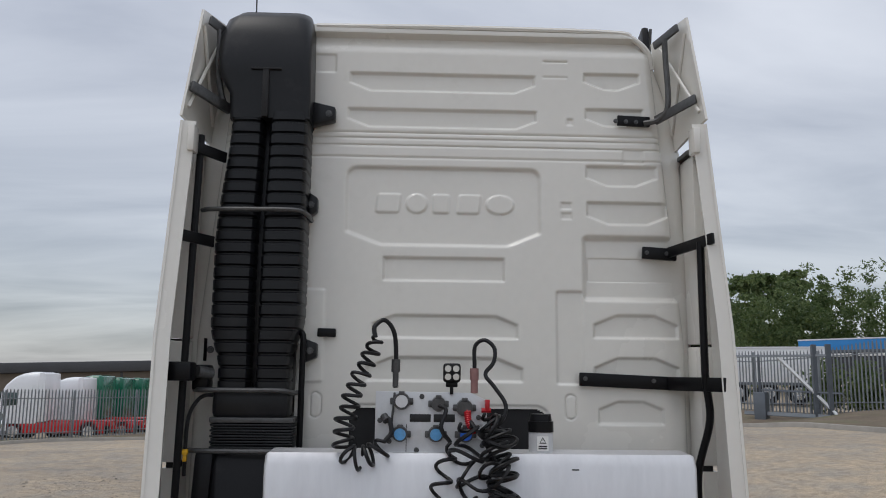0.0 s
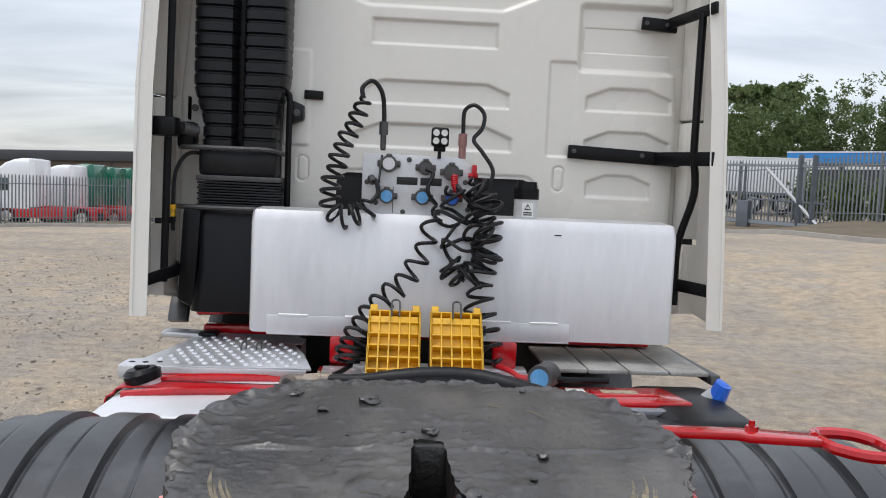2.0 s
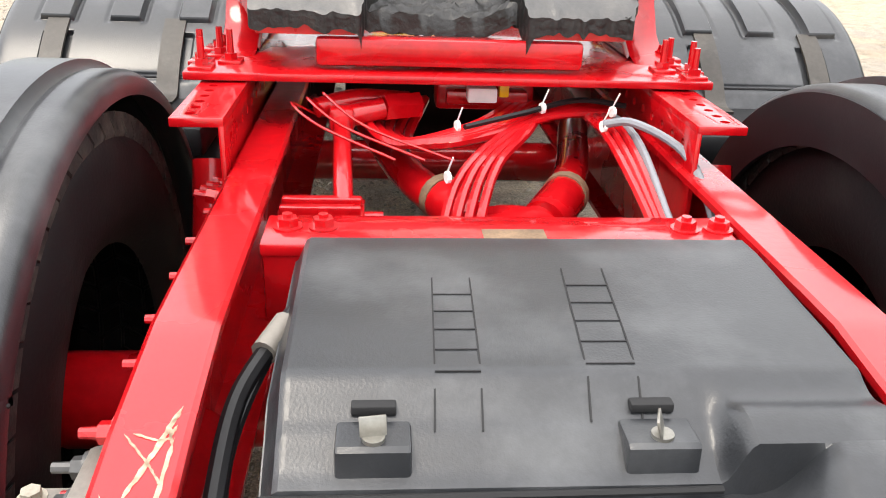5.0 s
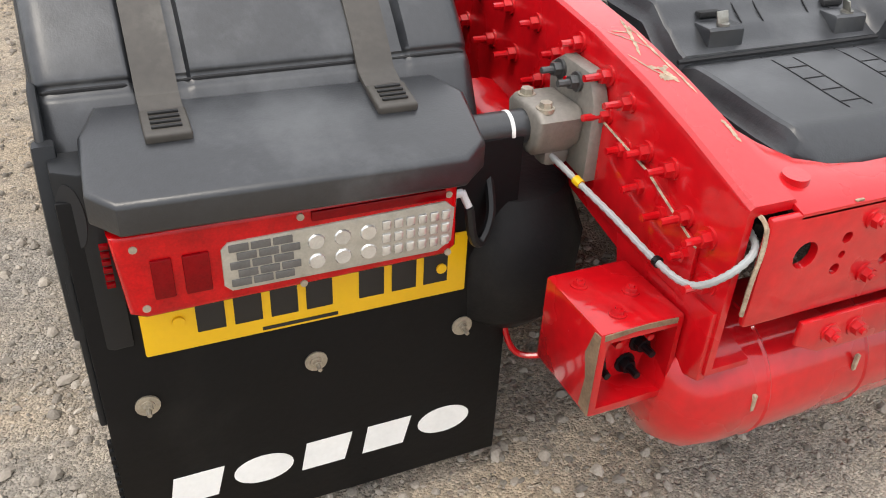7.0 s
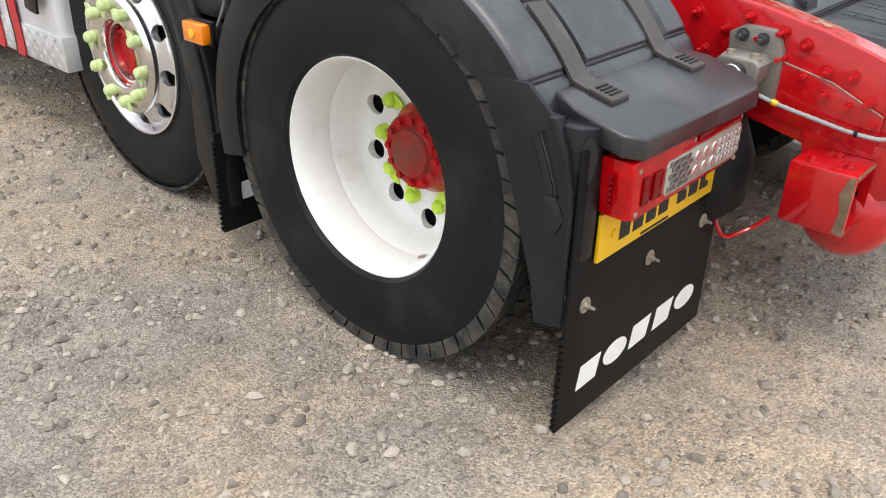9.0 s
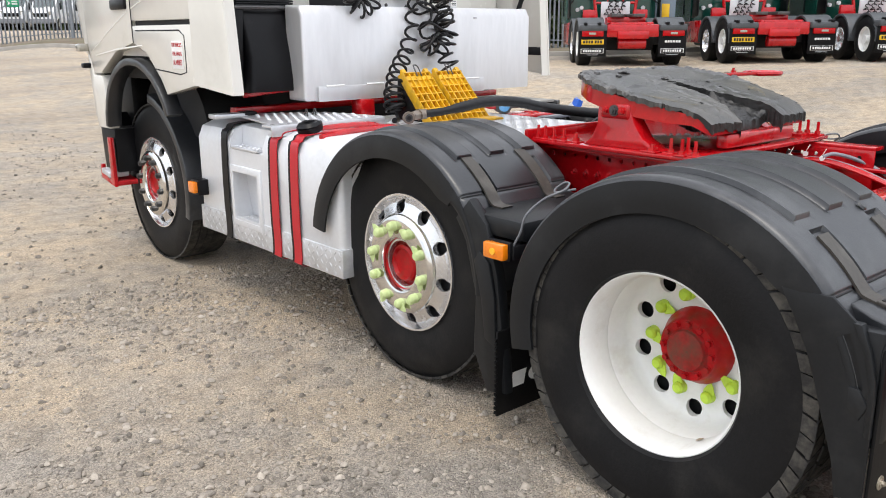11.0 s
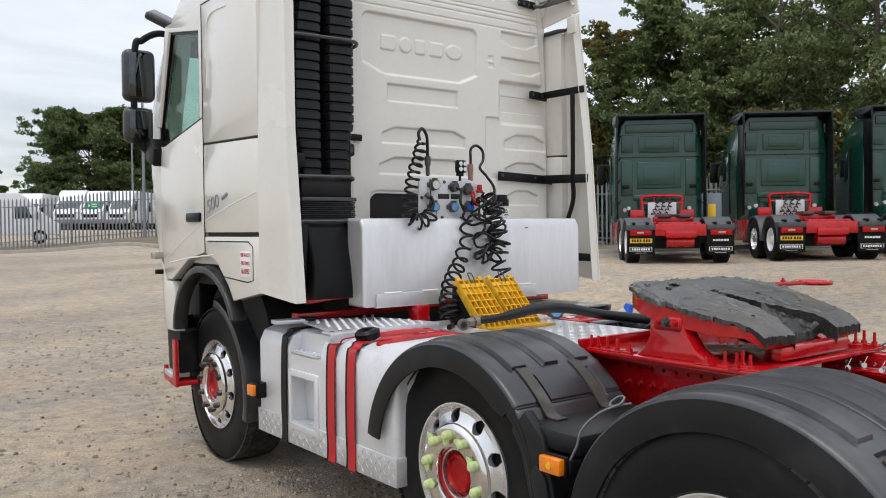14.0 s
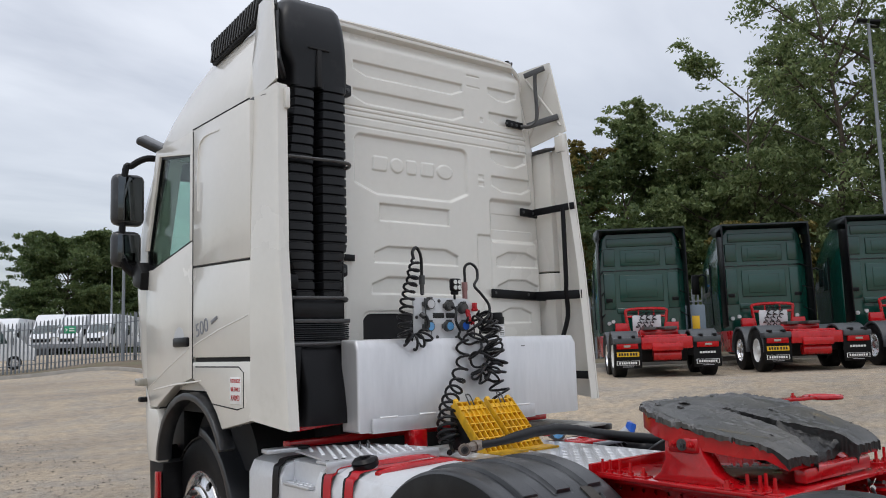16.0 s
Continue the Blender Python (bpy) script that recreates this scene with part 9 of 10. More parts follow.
tree(39.5, 13.0, 15.5, 6.0, 29, M_LEAFD, "dark tree further back behind the fence", 0.14, 24, 0.06, per=44)
tree(33.0, 26.0, 9.5, 4.4, 28, M_LEAFD, "dark tree further back behind the fence", 0.14, 22, 0.06, per=44)
for i, (x, y, h, s) in enumerate(((25.0, 25.5, 4.6, 2.4), (26.4, 16.4, 5.0, 2.4), (28.6, 12.0, 5, 2.6), (30.4, 7.0, 5, 2.6), (25.6, 20.6, 5.5, 2.8), (32.0, 1.5, 5.5, 3.0), (27.6, 14.0, 4.2, 2.2))):
    tree(x, y, h, s, 40 + i, M_LEAFY if i in (1, 3) else M_LEAF if i in (2, 6) else M_LEAFD, "low bushy growth behind the fence", 0.10, 18, 0.05, group="bushes behind the fence", per=44, forks=5)
# far corner ahead
tree(15.6, 73, 10.9, 4.9, 51, M_LEAFD, "large round-headed oak beyond the fence", 0.125, 40, 0.05, per=76, forks=9)
tree(25.5, 78, 8.0, 4.6, 52, M_LEAFD, "dark tree beyond the vans", 0.15, 20, 0.05)
tree(6.2, 84, 5.6, 4.6, 53, M_LEAFD, "smaller dark tree beyond the vans", 0.22, 20, 0.05)
tree(21.2, 75, 7.6, 4.2, 55, M_LEAFD, "dark tree beyond the vans", 0.15, 20, 0.05)
tree(32, 72, 9.5, 6.0, 54, M_LEAFD, "dark tree beyond the vans", 0.22, 20, 0.05)


def wood(P, h0, h1, depth, n, seed, label):
    """A far bank of scrub: overlapping crowns along a line."""
    rng = np.random.default_rng(seed)
    cl = []
    pts = along(P, 1.0)
    for _ in range(n):
        x, y, a = pts[rng.integers(len(pts))]
        k = rng.uniform(-depth, depth)
        x, y = x - math.sin(a) * k, y + math.cos(a) * k
        g = ground_z(x, y)
        hh = rng.uniform(h0, h1) * (0.8 + 0.35 * noise.noise((x * 0.15, y * 0.15, seed)))
        r = rng.uniform(0.35, 0.95)
        zz = g + hh * rng.random() ** 0.5
        cl.append((x, y, zz, r, r, r * 0.7))
    ob = link("hedge", *leaves(cl, 62, 0.115, rng), M_LEAFD, None, "", 60, False)
    return tagged(ob, label, "trees", kind="stuff")


wood([(17.5, 48), (21, 48.5), (25, 49), (30, 46), (38, 40), (46, 32)], 4.0, 8.8, 4.0, 1500, 61, "bank of dark green scrub and trees")
wood([(25.5, 31), (30, 25), (33, 20), (38, 12), (42, 0)], 2.5, 6.0, 2.5, 800, 62, "dark undergrowth behind the perimeter fence")
wood([(16.0, 31.8), (18, 29.8), (20.5, 27.2)], 0.8, 2.6, 0.7, 110, 64, "low bushes behind the gate")
wood([(-6, 92), (10, 90), (30, 86), (50, 76)], 1.5, 3.8, 3.0, 600, 63, "low far hedge beyond the vans")


# ---- lamp posts, cabinet ----
def lamp_post(x, y, h, label, head=True):
    root = empty("lamp_post", label, "lamp post", "yard lamp posts")
    root.location = (x, y, ground_z(x, y))
    part("pole", cyl((0, 0, 0), (0, 0, h), 0.085, 12, 0.05), M_GALV, root)
    if head:
        part("arm", cyl((-0.35, 0.1, h), (0.35, -0.1, h), 0.03, 8), M_GALV, root)
        for s in (-1, 1):
            part("flood_head", move(box(-0.24, 0.24, -0.16, 0.16, -0.05, 0.05, 0.02), pose(s * 0.3, -s * 0.08, h + 0.06, 12, s * 8, 30)), M_BLK, root)
    return root


lamp_post(24.6, 10.9, 10.9, "tall grey lamp post behind the trucks")
lamp_post(8.9, 37.6, 7.6, "grey lamp post beside the fence")
lamp_post(15.2, 60.0, 6.4, "slim distant lamp post", False)
cab_ = empty("electrical_cabinet", "grey electrical cabinet with a yellow notice", "cabinet")
cab_.location = (16.6, 12.9, ground_z(16.6, 12.9))
part("cabinet_body", move(box(-0.26, 0.26, -0.25, 0.25, 0, 1.75, 0.02), pose(0, 0, 0, 0, 0, -50)), mat("blue_grey_cabinet", (0.16, 0.20, 0.24), 0.5, 0.1, 0.1), cab_)
part("notice", move(box(-0.10, 0.10, -0.262, -0.252, 0.95, 1.45, 0.002), pose(0, 0, 0, 0, 0, -50)), M_PLATEY, cab_)
sg = tagged(link("fence_sign", *move(box(-0.24, 0.24, -0.02, 0.0, -0.16, 0.16, 0.006), pose(6.95, 38.78, ground_z(6.95, 38.8) + 1.72, 0, 0, -13)), mat("green_sign", (0.02, 0.33, 0.16), 0.5)), "green sign with a white mark on the fence", "sign")
for k in range(2):
    part("sign_bar", move(box(-0.04, 0.18, -0.026, -0.018, -0.07 + 0.1 * k, -0.01 + 0.1 * k, 0.004), pose(6.95, 38.78, ground_z(6.95, 38.8) + 1.72, 0, 0, -13)), M_WHITE, sg)
part("sign_mark", move(prism([(-0.2, -0.1), (-0.09, 0.0), (-0.2, 0.1), (-0.17, 0.0)], "y", -0.026, -0.018), pose(6.95, 38.78, ground_z(6.95, 38.8) + 1.72, 0, 0, -13)), M_WHITE, sg)


# ---- parked green tractor units ----
M_GREEN = mat("dark_green_paint", (0.003, 0.050, 0.036), 0.20, 0, 0.12, 1.2, 12, coat=0.5)
M_GREEND = mat("very_dark_green_plastic", (0.004, 0.009, 0.009), 0.32, 0, 0.2, 3, 30)
M_GUARDF = mat("grey_far_mudguard", (0.06, 0.065, 0.07), 0.5, 0, 0.2, 3, 30)


def green_truck():
    root = empty("parked_tractor_unit", "dark green tractor unit with red chassis, parked tail out", "truck", "row of green trucks")

    def rr(name, g, m, parent=None, label="", angle=35):
        return part(name, g, m, parent or root, label, angle)
    H = 4.05
    cab = rr("cab", loft([(z, [(x, y + 0) for x, y in outline(hw, 3.45, yf, 0.12, 0.35)]) for z, hw, yf in ((1.0, 1.22, 5.6), (2.0, 1.24, 5.65), (2.9, 1.22, 5.4), (3.4, 1.16, 5.0), (3.72, 1.10, 4.6), (3.86, 1.0, 4.2))]), M_GREEN, None, "glossy dark green cab", 40)
    for x0, x1, z0, z1 in ((-0.55, 0.55, 2.95, 3.40), (-0.60, 0.60, 1.95, 2.70), (-1.02, -0.70, 2.95, 3.45), (0.70, 1.02, 2.95, 3.45), (-1.04, -0.72, 1.75, 2.75), (0.72, 1.04, 1.75, 2.75), (-0.70, 0.70, 1.62, 1.78)):
        rr("wall_panel", box(x0, x1, 3.418, 3.46, z0, z1, 0.025, 3), M_GREEN, cab)
    rr("panel_inner", box(-0.42, 0.42, 3.405, 3.43, 2.06, 2.58, 0.02, 3), M_GREEN, cab)
    rr("panel_inner", box(-0.40, 0.40, 3.405, 3.43, 3.04, 3.32, 0.02, 3), M_GREEN, cab)
    rr("wall_seam", box(-1.08, 1.08, 3.425, 3.446, 2.815, 2.840, 0.006), M_GREEND, cab)
    rr("top_panel", box(-0.92, 0.92, 3.42, 3.46, 3.50, 3.74, 0.03, 3), M_GREEN, cab)
    for x in (-0.75, -0.1, 0.1, 0.75):
        rr("seam_clip", box(x - 0.03, x + 0.03, 3.41, 3.44, 2.80, 2.855, 0.004), M_GREEN, cab)
    for s in (-1, 1):
        rr("wall_vent", box(*sorted((s * 0.82, s * 1.0)), 3.40, 3.43, 1.95, 2.05, 0.01), M_BLK, cab)
        rr("side_deflector", prism([(2.96, 1.15), (3.5, 1.10), (3.55, 3.80), (3.02, 3.90)], "x", *sorted((s * 1.165, s * 1.20)), 0.01), M_BLK, cab)
        for z in (1.5, 2.1, 2.7, 3.3):
            rr("deflector_stay", tube([(s * 1.165, 3.05, z), (s * 1.05, 3.42, z + 0.12)], 0.018, 6), M_BLK, cab)
        rr("upper_deflector", prism([(3.02, 3.60), (3.9, 3.70), (4.2, 3.92), (3.04, 3.95)], "x", *sorted((s * 1.15, s * 1.20)), 0.01), M_GREEND, cab)
        rr("window", prism([(4.35, 2.05), (5.1, 2.0), (5.2, 2.2), (5.0, 2.85), (4.35, 2.85)], "x", *sorted((s * 1.225, s * 1.255)), 0.004), M_GLASS, cab)
        rr("door_line", prism([(4.25, 1.2), (4.28, 1.2), (4.28, 2.95), (4.25, 2.95)], "x", *sorted((s * 1.225, s * 1.252)), 0), M_BLK, cab)
        mir_ = rr("mirror", box(*sorted((s * 1.32, s * 1.55)), 5.2, 5.32, 2.15, 2.75, 0.04), M_BLK, cab)
        rr("mirror_stay", tube([(s * 1.2, 5.2, 2.75), (s * 1.4, 5.25, 2.7)], 0.03, 6), M_BLK, cab)
        rr("side_fairing", box(*sorted((s * 1.18, s * 1.22)), 2.6, 4.2, 0.45, 1.02, 0.03), M_RED, None, "red side skirt")
        rr("rail", box(*sorted((s * 0.34, s * 0.43)), 0.05, 4.0, 0.72, 0.98, 0.01), M_RED)
        for y in (0.65, 2.0):
            w = rr("wheel", lathe([(0.0, 0.29), (-0.01, 0.28), (0.08, 0.26), (0.10, 0.10), (0.0, 0.09), (0.0, 0.0)], -1.20, y, 0.51, 20) if s < 0 else mirror(lathe([(0.0, 0.29), (-0.01, 0.28), (0.08, 0.26), (0.10, 0.10), (0.0, 0.09), (0.0, 0.0)], -1.20, y, 0.51, 20)), M_ALLOY if y > 1 else M_RIMW, None, "wheel")
            g = lathe(tyre_profile(0.32), -1.06, y, 0.515, 28)
            rr("tyre", g if s < 0 else mirror(g), M_RUB, w)
            g = prism(arcp(y, 0.52, 0.63, 0.60, -5, 185, 14) + arcp(y, 0.52, 0.57, 0.545, 185, -5, 14), "x", -1.24, -0.62, 0.01)
            rr("mudguard", g if s < 0 else mirror(g), M_GUARDF, None, "grey mudguard")
        g = box(-1.24, -0.60, -0.10, 0.25, 0.80, 0.95, 0.04)
        rr("guard_shelf", g if s < 0 else mirror(g), M_GUARDF)
        for x in (-1.1, -0.78):
            g = box(x - 0.04, x + 0.04, -0.12, 0.1, 0.93, 1.0, 0.02)
            rr("guard_latch", g if s < 0 else mirror(g), M_BLK)
        fl = rr("mudflap", box(*sorted((s * 1.24, s * 0.60)), -0.01, 0.01, 0.22, 0.82, 0.005), M_FLAP, None, "black mudflap")
        lm = rr("tail_lamp", box(*sorted((s * 1.18, s * 0.68)), -0.08, -0.01, 0.68, 0.82, 0.01), M_LENSR, None, "red tail lamp")
        rr("lamp_reflector", box(*sorted((s * 1.02, s * 0.86)), -0.086, -0.07, 0.72, 0.77, 0.004), M_LENSC, lm)
        rr("badge_frame", box(*sorted((s * 1.19, s * 0.66)), -0.018, -0.011, 0.296, 0.404, 0.002), M_WHITE, fl)
        rr("badge_field", box(*sorted((s * 1.175, s * 0.675)), -0.021, -0.017, 0.302, 0.398, 0.001), M_INK, fl)
        for k in range(8):
            x = s * 0.925 - 0.21 + 0.0535 * k
            rr("badge_bar", box(x, x + (0.040 if k % 3 else 0.034), -0.024, -0.020, 0.325, 0.375, 0.003), M_WHITE, fl)
        rr("badge_bar", box(*sorted((s * 1.06, s * 0.79)), -0.018, -0.011, 0.258, 0.268, 0.001), M_GREYP, fl)
    npl_ = rr("number_plate", box(-1.18, -0.66, -0.03, -0.012, 0.50, 0.61, 0.003), M_PLATEY, None, "yellow rear number plate")
    for i in range(7):
        rr("plate_bar", box(-1.14 + 0.062 * i + (0.02 if i > 3 else 0), -1.098 + 0.062 * i + (0.02 if i > 3 else 0), -0.034, -0.029, 0.525, 0.59, 0.001), M_INK, npl_)
    for k in range(6):
        rr("badge_bar", box(0.745 + 0.062 * k, 0.795 + 0.062 * k, -0.022, -0.011, 0.535, 0.585, 0.004), M_WHITE)
    rr("roof_visor", prism([(3.02, 3.925), (3.6, 3.89), (4.4, 3.85), (4.0, 3.99), (3.03, 3.97)], "x", -1.20, 1.20, 0.01), M_GREEND, cab)
    rr("rear_member", join(box(-0.60, 0.60, -0.05, 0.12, 0.66, 0.95, 0.03), box(-0.36, 0.36, -0.12, -0.03, 0.62, 0.80, 0.03)), M_RED, None, "red rear crossmember")
    rr("air_tank", cyl((-0.32, 0.1, 0.52), (0.32, 0.1, 0.52), 0.13, 16), M_RED)
    rr("chassis_bed", box(-0.50, 0.50, 0.1, 3.4, 0.85, 1.0, 0.03), M_RED)
    rr("fifth_wheel", prism([(-0.40, 0.75), (-0.42, 1.2), (-0.3, 1.55), (0.3, 1.55), (0.42, 1.2), (0.40, 0.75), (0.12, 0.75), (0.0, 1.1), (-0.12, 0.75)], "z", 1.12, 1.20, 0.01), M_GREASE, None, "greasy fifth wheel")
    rr("fifth_stand", box(-0.46, 0.46, 0.95, 1.4, 0.98, 1.13, 0.03), M_RED)
    hp = rr("hose_panel", box(-0.38, 0.38, 2.85, 2.90, 1.0, 1.55, 0.02), M_GREYP, None, "white hose panel in a red frame")
    rr("hose_frame", tube(spline([(-0.46, 2.9, 1.0), (-0.54, 2.9, 1.55), (-0.50, 2.9, 1.70), (0, 2.9, 1.73), (0.50, 2.9, 1.70), (0.54, 2.9, 1.55), (0.46, 2.9, 1.0)], 4), 0.04, 8), M_RED, hp)
    rr("hose_frame", tube([(-0.52, 2.9, 1.52), (0.52, 2.9, 1.52)], 0.03, 8), M_RED, hp)
    for q in (-0.2, 0.2):
        rr("hose_frame", tube([(q, 2.9, 1.52), (q, 2.9, 1.72)], 0.022, 6), M_RED, hp)
    rr("lamp", cyl((-0.95, 3.36, 1.36), (-0.95, 3.30, 1.36), 0.055, 12), M_GREYP, hp)
    rr("lamp", cyl((0.80, 3.36, 1.40), (0.80, 3.30, 1.40), 0.055, 12), M_GREYP, hp)
    for q in (-1, 1):
        rr("hose_bracket", box(*sorted((q * 0.50, q * 0.85)), 2.85, 3.0, 1.05, 1.35, 0.03), M_RED, hp)
    for i, x in enumerate((-0.18, -0.02, 0.15)):
        rr("air_hose", coil([(x, 2.85, 1.68), (x + 0.05, 2.78, 1.45), (x - 0.08, 2.75, 1.25), (x + 0.06, 2.78, 1.12)], 0.05, 7, 0.013, 5, 8, 0.1, i), M_HOSE, hp)
    rr("side_marker", cyl((-0.88, 3.0, 1.40), (-0.88, 2.92, 1.40), 0.05, 12), M_GREYP)
    # added near-black box standing in for the shade below the chassis
    rr("under_shade", box(-0.6, 0.6, 0.6, 5.3, 0.35, 0.8, 0.05), M_NEARBLACK)
    return root


gt = green_truck()
for i, (x, y, yaw) in enumerate(((13.14, 11.36, -44), (15.9, 9.13, -42), (17.85, 6.6, -42))):
    m = pose(x, y, ground_z(x, y), 0, 0, yaw)
    if i == 0:
        gt.matrix_basis = m
    else:
        copy_thing(gt, m)

# ---- vehicles and buildings beyond the fence ----
M_VANW = mat("white_van_paint", (0.74, 0.75, 0.77), 0.3, 0, 0.04, 1, 10, coat=0.4)
M_ROOF = mat("dark_roof_sheet", (0.05, 0.052, 0.058), 0.6, 0, 0.2, 0.5, 8)
M_BROWN = mat("brown_clad_wall", (0.13, 0.105, 0.08), 0.8, 0, 0.12, 0.4, 8)


def van(label, group="vans beyond the fence"):
    root = empty("van", label, "van", group)
    b_ = part("body", prism([(0.0, 0.45), (0.0, 1.05), (0.35, 1.25), (1.15, 1.95), (1.55, 2.45), (1.9, 2.65), (5.4, 2.65), (5.5, 2.5), (5.5, 0.45)], "x", -0.98, 0.98, 0.05, 3), M_VANW, root, "", 40)
    part("windscreen", prism([(0.52, 1.37), (1.15, 1.93), (1.17, 1.90), (0.56, 1.33)], "x", -0.86, 0.86, 0), M_GLASS, b_)
    part("windscreen_glass", move(box(-0.84, 0.84, -0.02, 0.02, -0.42, 0.42, 0.02), pose(0, 0.80, 1.63, -48.5, 0, 0)), M_GLASS, b_)
    part("grille", box(-0.62, 0.62, -0.03, 0.02, 0.80, 1.02, 0.02), M_BLK, b_)
    part("bumper", box(-0.97, 0.97, -0.06, 0.10, 0.40, 0.68, 0.05), M_GREYC, b_)
    for s in (-1, 1):
        part("headlamp", move(box(-0.16, 0.16, -0.03, 0.03, -0.10, 0.14, 0.03), pose(s * 0.76, 0.03, 1.0, 0, 0, s * 20)), M_LENSC, b_)
        part("side_window", prism([(1.25, 1.35), (2.1, 1.30), (2.1, 1.95), (1.55, 1.95)], "x", *sorted((s * 0.97, s * 1.0)), 0.005), M_GLASS, b_)
        part("mirror", box(*sorted((s * 1.0, s * 1.22)), 1.0, 1.12, 1.25, 1.65, 0.03), M_BLK, b_)
        for y in (0.95, 4.4):
            w = part("wheel", cyl((s * 0.78, y, 0.35), (s * 1.0, y, 0.35), 0.36, 20), M_RUB, root)
            part("rim", cyl((s * 1.0, y, 0.35), (s * 1.008, y, 0.35), 0.21, 16), M_ALLOY, w)
    return root


v0 = van("white panel van with a high roof beyond the fence")
for i, (x, y, yaw) in enumerate(((9.5, 55, -30), (10.6, 53.6, -34), (11.9, 52.4, -34), (13.6, 54.6, -30), (14.6, 50.8, -36), (7.4, 56.5, -28), (16.4, 51.5, -34), (6.75, 44.3, 78), (-21.6, 43.6, 28), (-24.2, 44.6, 28))):
    m = pose(x, y, ground_z(x, y) + 0.02, 0, 0, yaw) @ Matrix.Scale(0.8 if x < 0 else 0.97, 4) @ Matrix.Scale(0.86 if x > 0 else 1.0, 4, (1, 0, 0))
    if i == 0:
        v0.matrix_basis = m
    else:
        copy_thing(v0, m)


def flat_truck(label, paint):
    root = empty("box_truck", label, "truck", "trucks beyond the fence")
    c = part("cab", loft([(z, outline(hw, 0.0, yf, 0.1, 0.25)) for z, hw, yf in ((0.9, 1.2, 1.95), (1.8, 1.22, 2.0), (2.5, 1.2, 1.95), (2.9, 1.18, 1.75), (3.3, 1.12, 1.35), (3.5, 1.04, 0.9), (3.58, 0.9, 0.5))]), paint, root, "", 40)
    for s in (-1, 1):
        part("window", prism([(1.1, 1.85), (1.85, 1.8), (1.75, 2.5), (1.1, 2.5)], "x", *sorted((s * 1.2, s * 1.23)), 0.004), M_GLASS, c)
        for y in (1.2, -2.6):
            w = part("wheel", cyl((s * 0.92, y, 0.5), (s * 1.2, y, 0.5), 0.5, 20), M_RUB, root)
            part("rim", cyl((s * 1.2, y, 0.5), (s * 1.21, y, 0.5), 0.28, 16), M_ALLOY, w)
        part("skirt", box(*sorted((s * 1.1, s * 1.2)), -3.4, 2.0, 0.4, 0.95, 0.03), M_RED, root)
    part("screen", move(box(-1.05, 1.05, -0.02, 0.02, -0.35, 0.35, 0.02), pose(0, 2.04, 2.2, 12, 0, 0)), M_GLASS, c)
    part("deflector", prism([(-0.35, 1.0), (0.0, 1.0), (0.05, 3.55), (-0.25, 3.5)], "x", -1.22, 1.22, 0.02), paint, c)
    part("bed", box(-0.5, 0.5, -3.6, 0.2, 0.75, 1.05, 0.04), M_RED, root)
    return root


ft = flat_truck("white cabbed tractor unit beyond the fence", M_VANW)
ft.matrix_basis = pose(-19.9, 45.8, ground_z(-19.9, 45.8) + 0.02, 0, 0, 95)
copy_thing(ft, pose(-19.1, 49.0, ground_z(-19.1, 49) + 0.02, 0, 0, 93) @ Matrix.Scale(0.96, 4))
M_GREENF = mat("mid_green_paint", (0.010, 0.13, 0.075), 0.25, 0, 0.1, 1.2, 12, coat=0.4)
fg_ = flat_truck("green cabbed tractor unit beyond the fence", M_GREENF)
for i in range(4):
    x, y = -19.2 + 0.1 * i, 52.4 + 3.4 * i
    m = pose(x, y, ground_z(x, y) + 0.02, 0, 0, 92)
    if i == 0:
        fg_.matrix_basis = m
    else:
        copy_thing(fg_, m)
shed = empty("warehouse", "long brown warehouse with a dark flat roof", "building")
shed.matrix_basis = pose(-45, 72, -2.3, 0, -1.6, 0)
part("wall", box(-40, 42, 0, 18, 0, 4.0, 0.05), M_BROWN, shed)
part("roof", box(-40.5, 42.5, -0.4, 18.4, 4.0, 4.9, 0.1), M_ROOF, shed)
for i in range(14):
    part("cladding_rib", box(-38 + 5.8 * i, -37.8 + 5.8 * i, -0.06, 0.0, 0, 4.0, 0.02), M_ROOF, shed)
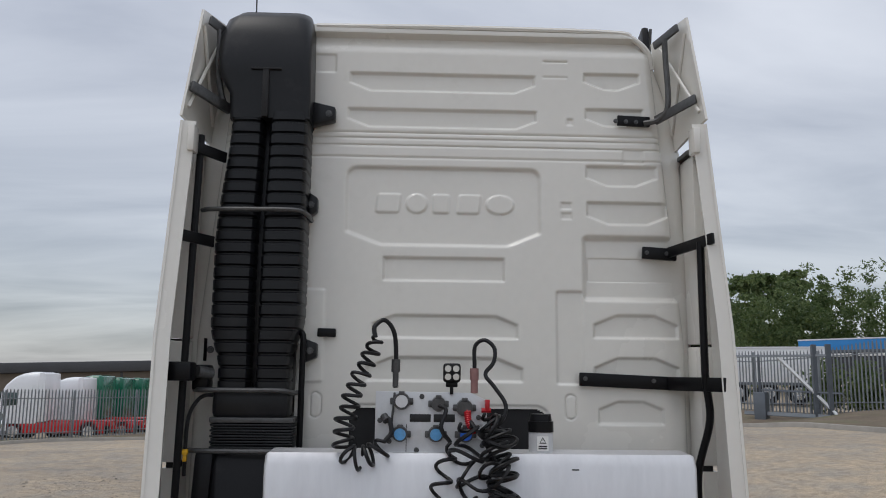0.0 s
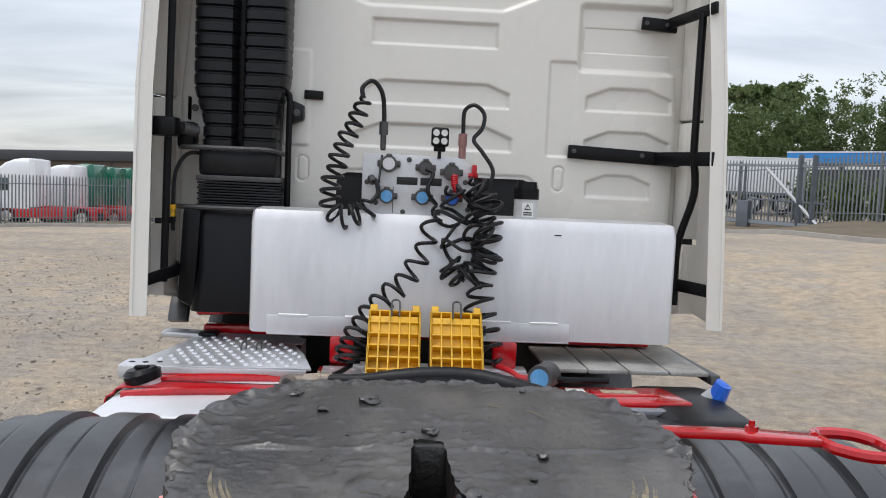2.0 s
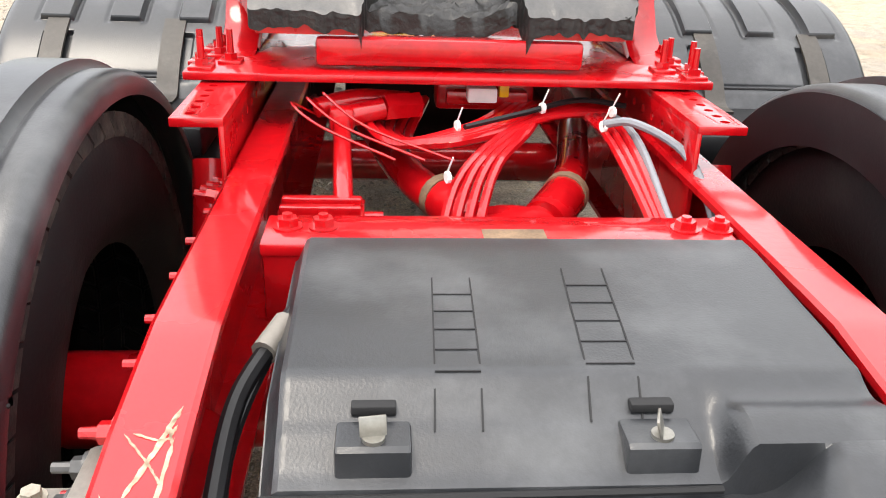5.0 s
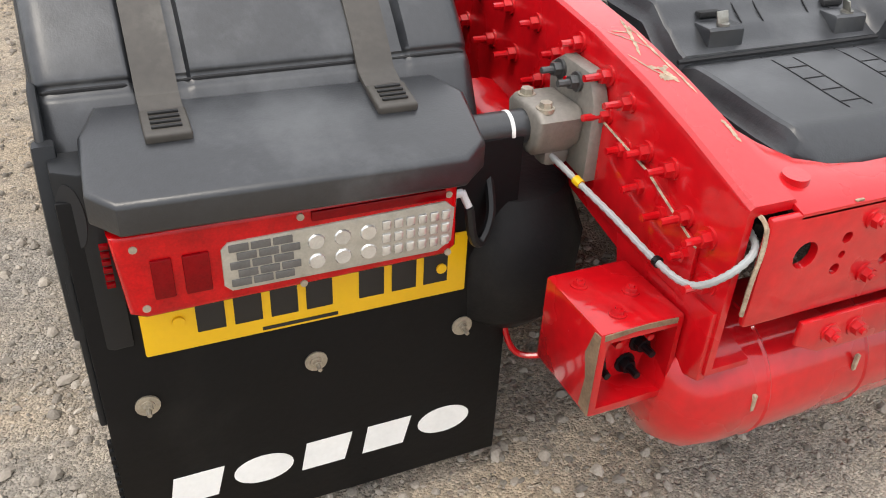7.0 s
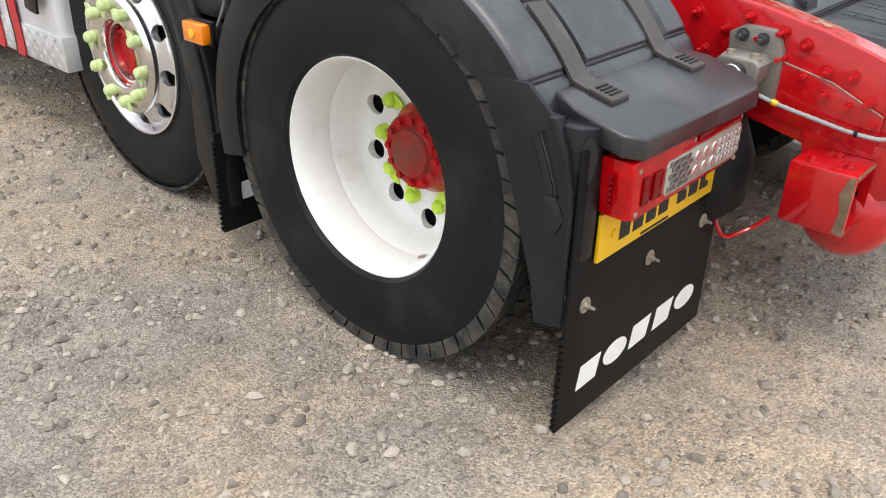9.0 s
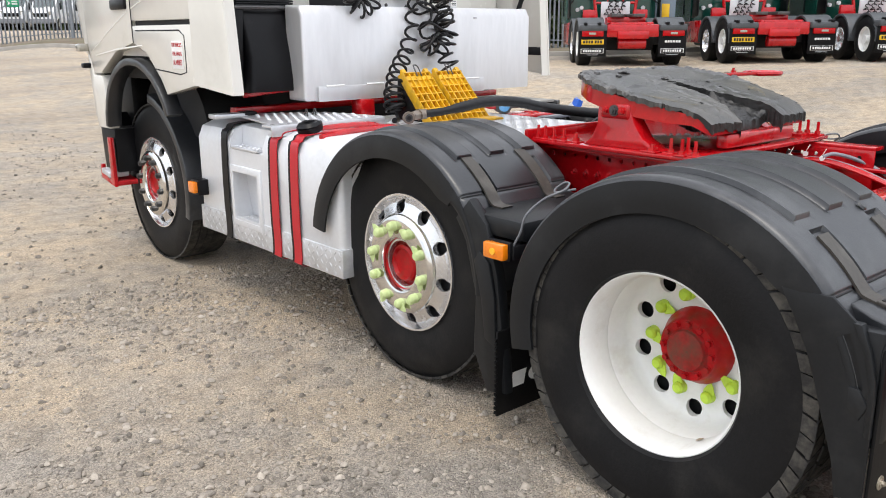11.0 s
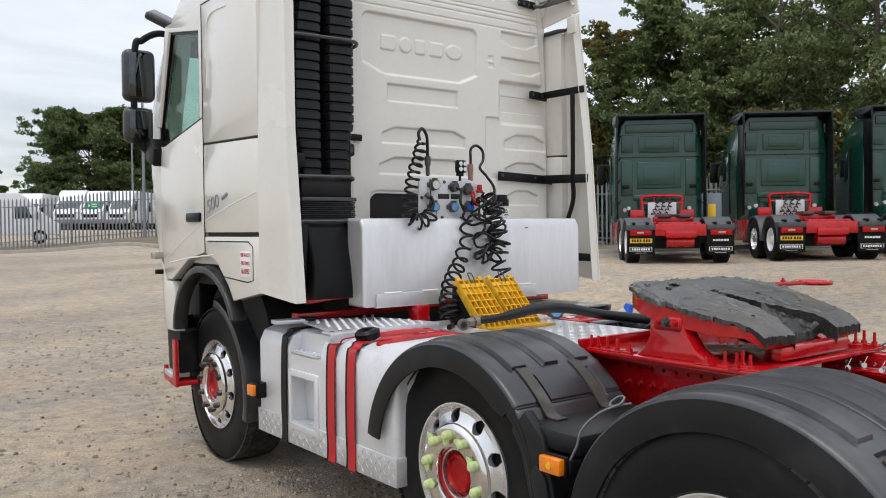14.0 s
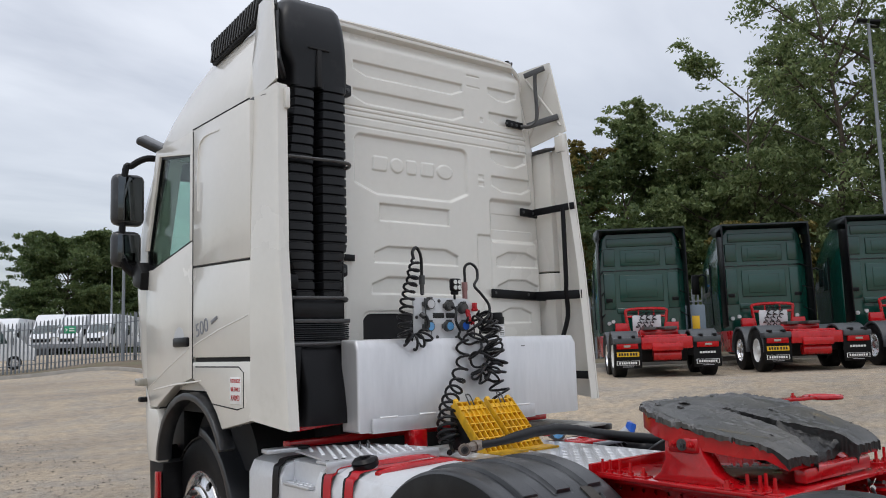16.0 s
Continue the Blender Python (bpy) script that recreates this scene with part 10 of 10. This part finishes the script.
M_BLUEF = mat("bright_blue_panel", (0.03, 0.24, 0.60), 0.4, 0, 0.06, 1, 12)


def trailer(name, label, body, length, h0, h1):
    root = empty(name, label, "trailer", "trailers beyond the fence")
    b_ = part("body", box(0, length, 0, 2.5, h0, h1, 0.06, 3), body, root)
    part("roof_edge", box(-0.02, length + 0.02, -0.02, 0.06, h1 - 0.06, h1 + 0.01, 0.01), M_VANW, b_)
    part("side_rail", box(0, length, -0.02, 0.05, h0 - 0.05, h0 + 0.08, 0.01), M_GALVD, b_)
    for k in range(3):
        w = part("wheel", cyl((length - 1.2 - 1.3 * k, 0.05, 0.5), (length - 1.2 - 1.3 * k, 0.4, 0.5), 0.5, 20), M_RUB, root)
        part("rim", cyl((length - 1.2 - 1.3 * k, 0.04, 0.5), (length - 1.2 - 1.3 * k, 0.06, 0.5), 0.28, 16), M_ALLOY, w)
    part("landing_leg", box(1.4, 1.55, 0.3, 0.45, 0.0, h0, 0.01), M_GALVD, root)
    return root


w_tr = trailer("box_trailer", "white box trailer parked beyond the gate", M_VANW, 5.6, 0.9, 2.55)
w_tr.matrix_basis = pose(12.9, 37.8, ground_z(15, 36.8), 0, 0, -24)
b_tr = trailer("box_trailer", "dark box trailer with a bright blue top beyond the fence", M_BLUEF, 12.0, 2.45, 3.1)
part("lower_panel", box(0.02, 11.98, 0.02, 2.48, 1.0, 2.46, 0.03), M_ROOF, b_tr)
b_tr.matrix_basis = pose(19.6, 41.4, ground_z(22, 40.5) + 0.02, 0, -1.5, -27.7)
for k in range(2):
    part("side_bar", box(0.5 + 2.2 * k, 2.4 + 2.2 * k, -0.03, 0.02, 2.20, 2.36, 0.004), M_WHITE, b_tr)
bl = empty("site_building", "low unit with a bright blue fascia beyond the vans", "building")
bl.location = (9.3, 69.5, ground_z(9, 69) - 0.2)
part("wall", box(-8, 4.6, 0, 8, 0, 2.6, 0.03), M_ROOF, bl)
part("fascia", box(-8.1, 4.7, -0.1, 8.1, 2.6, 3.3, 0.03), M_BLUEF, bl)
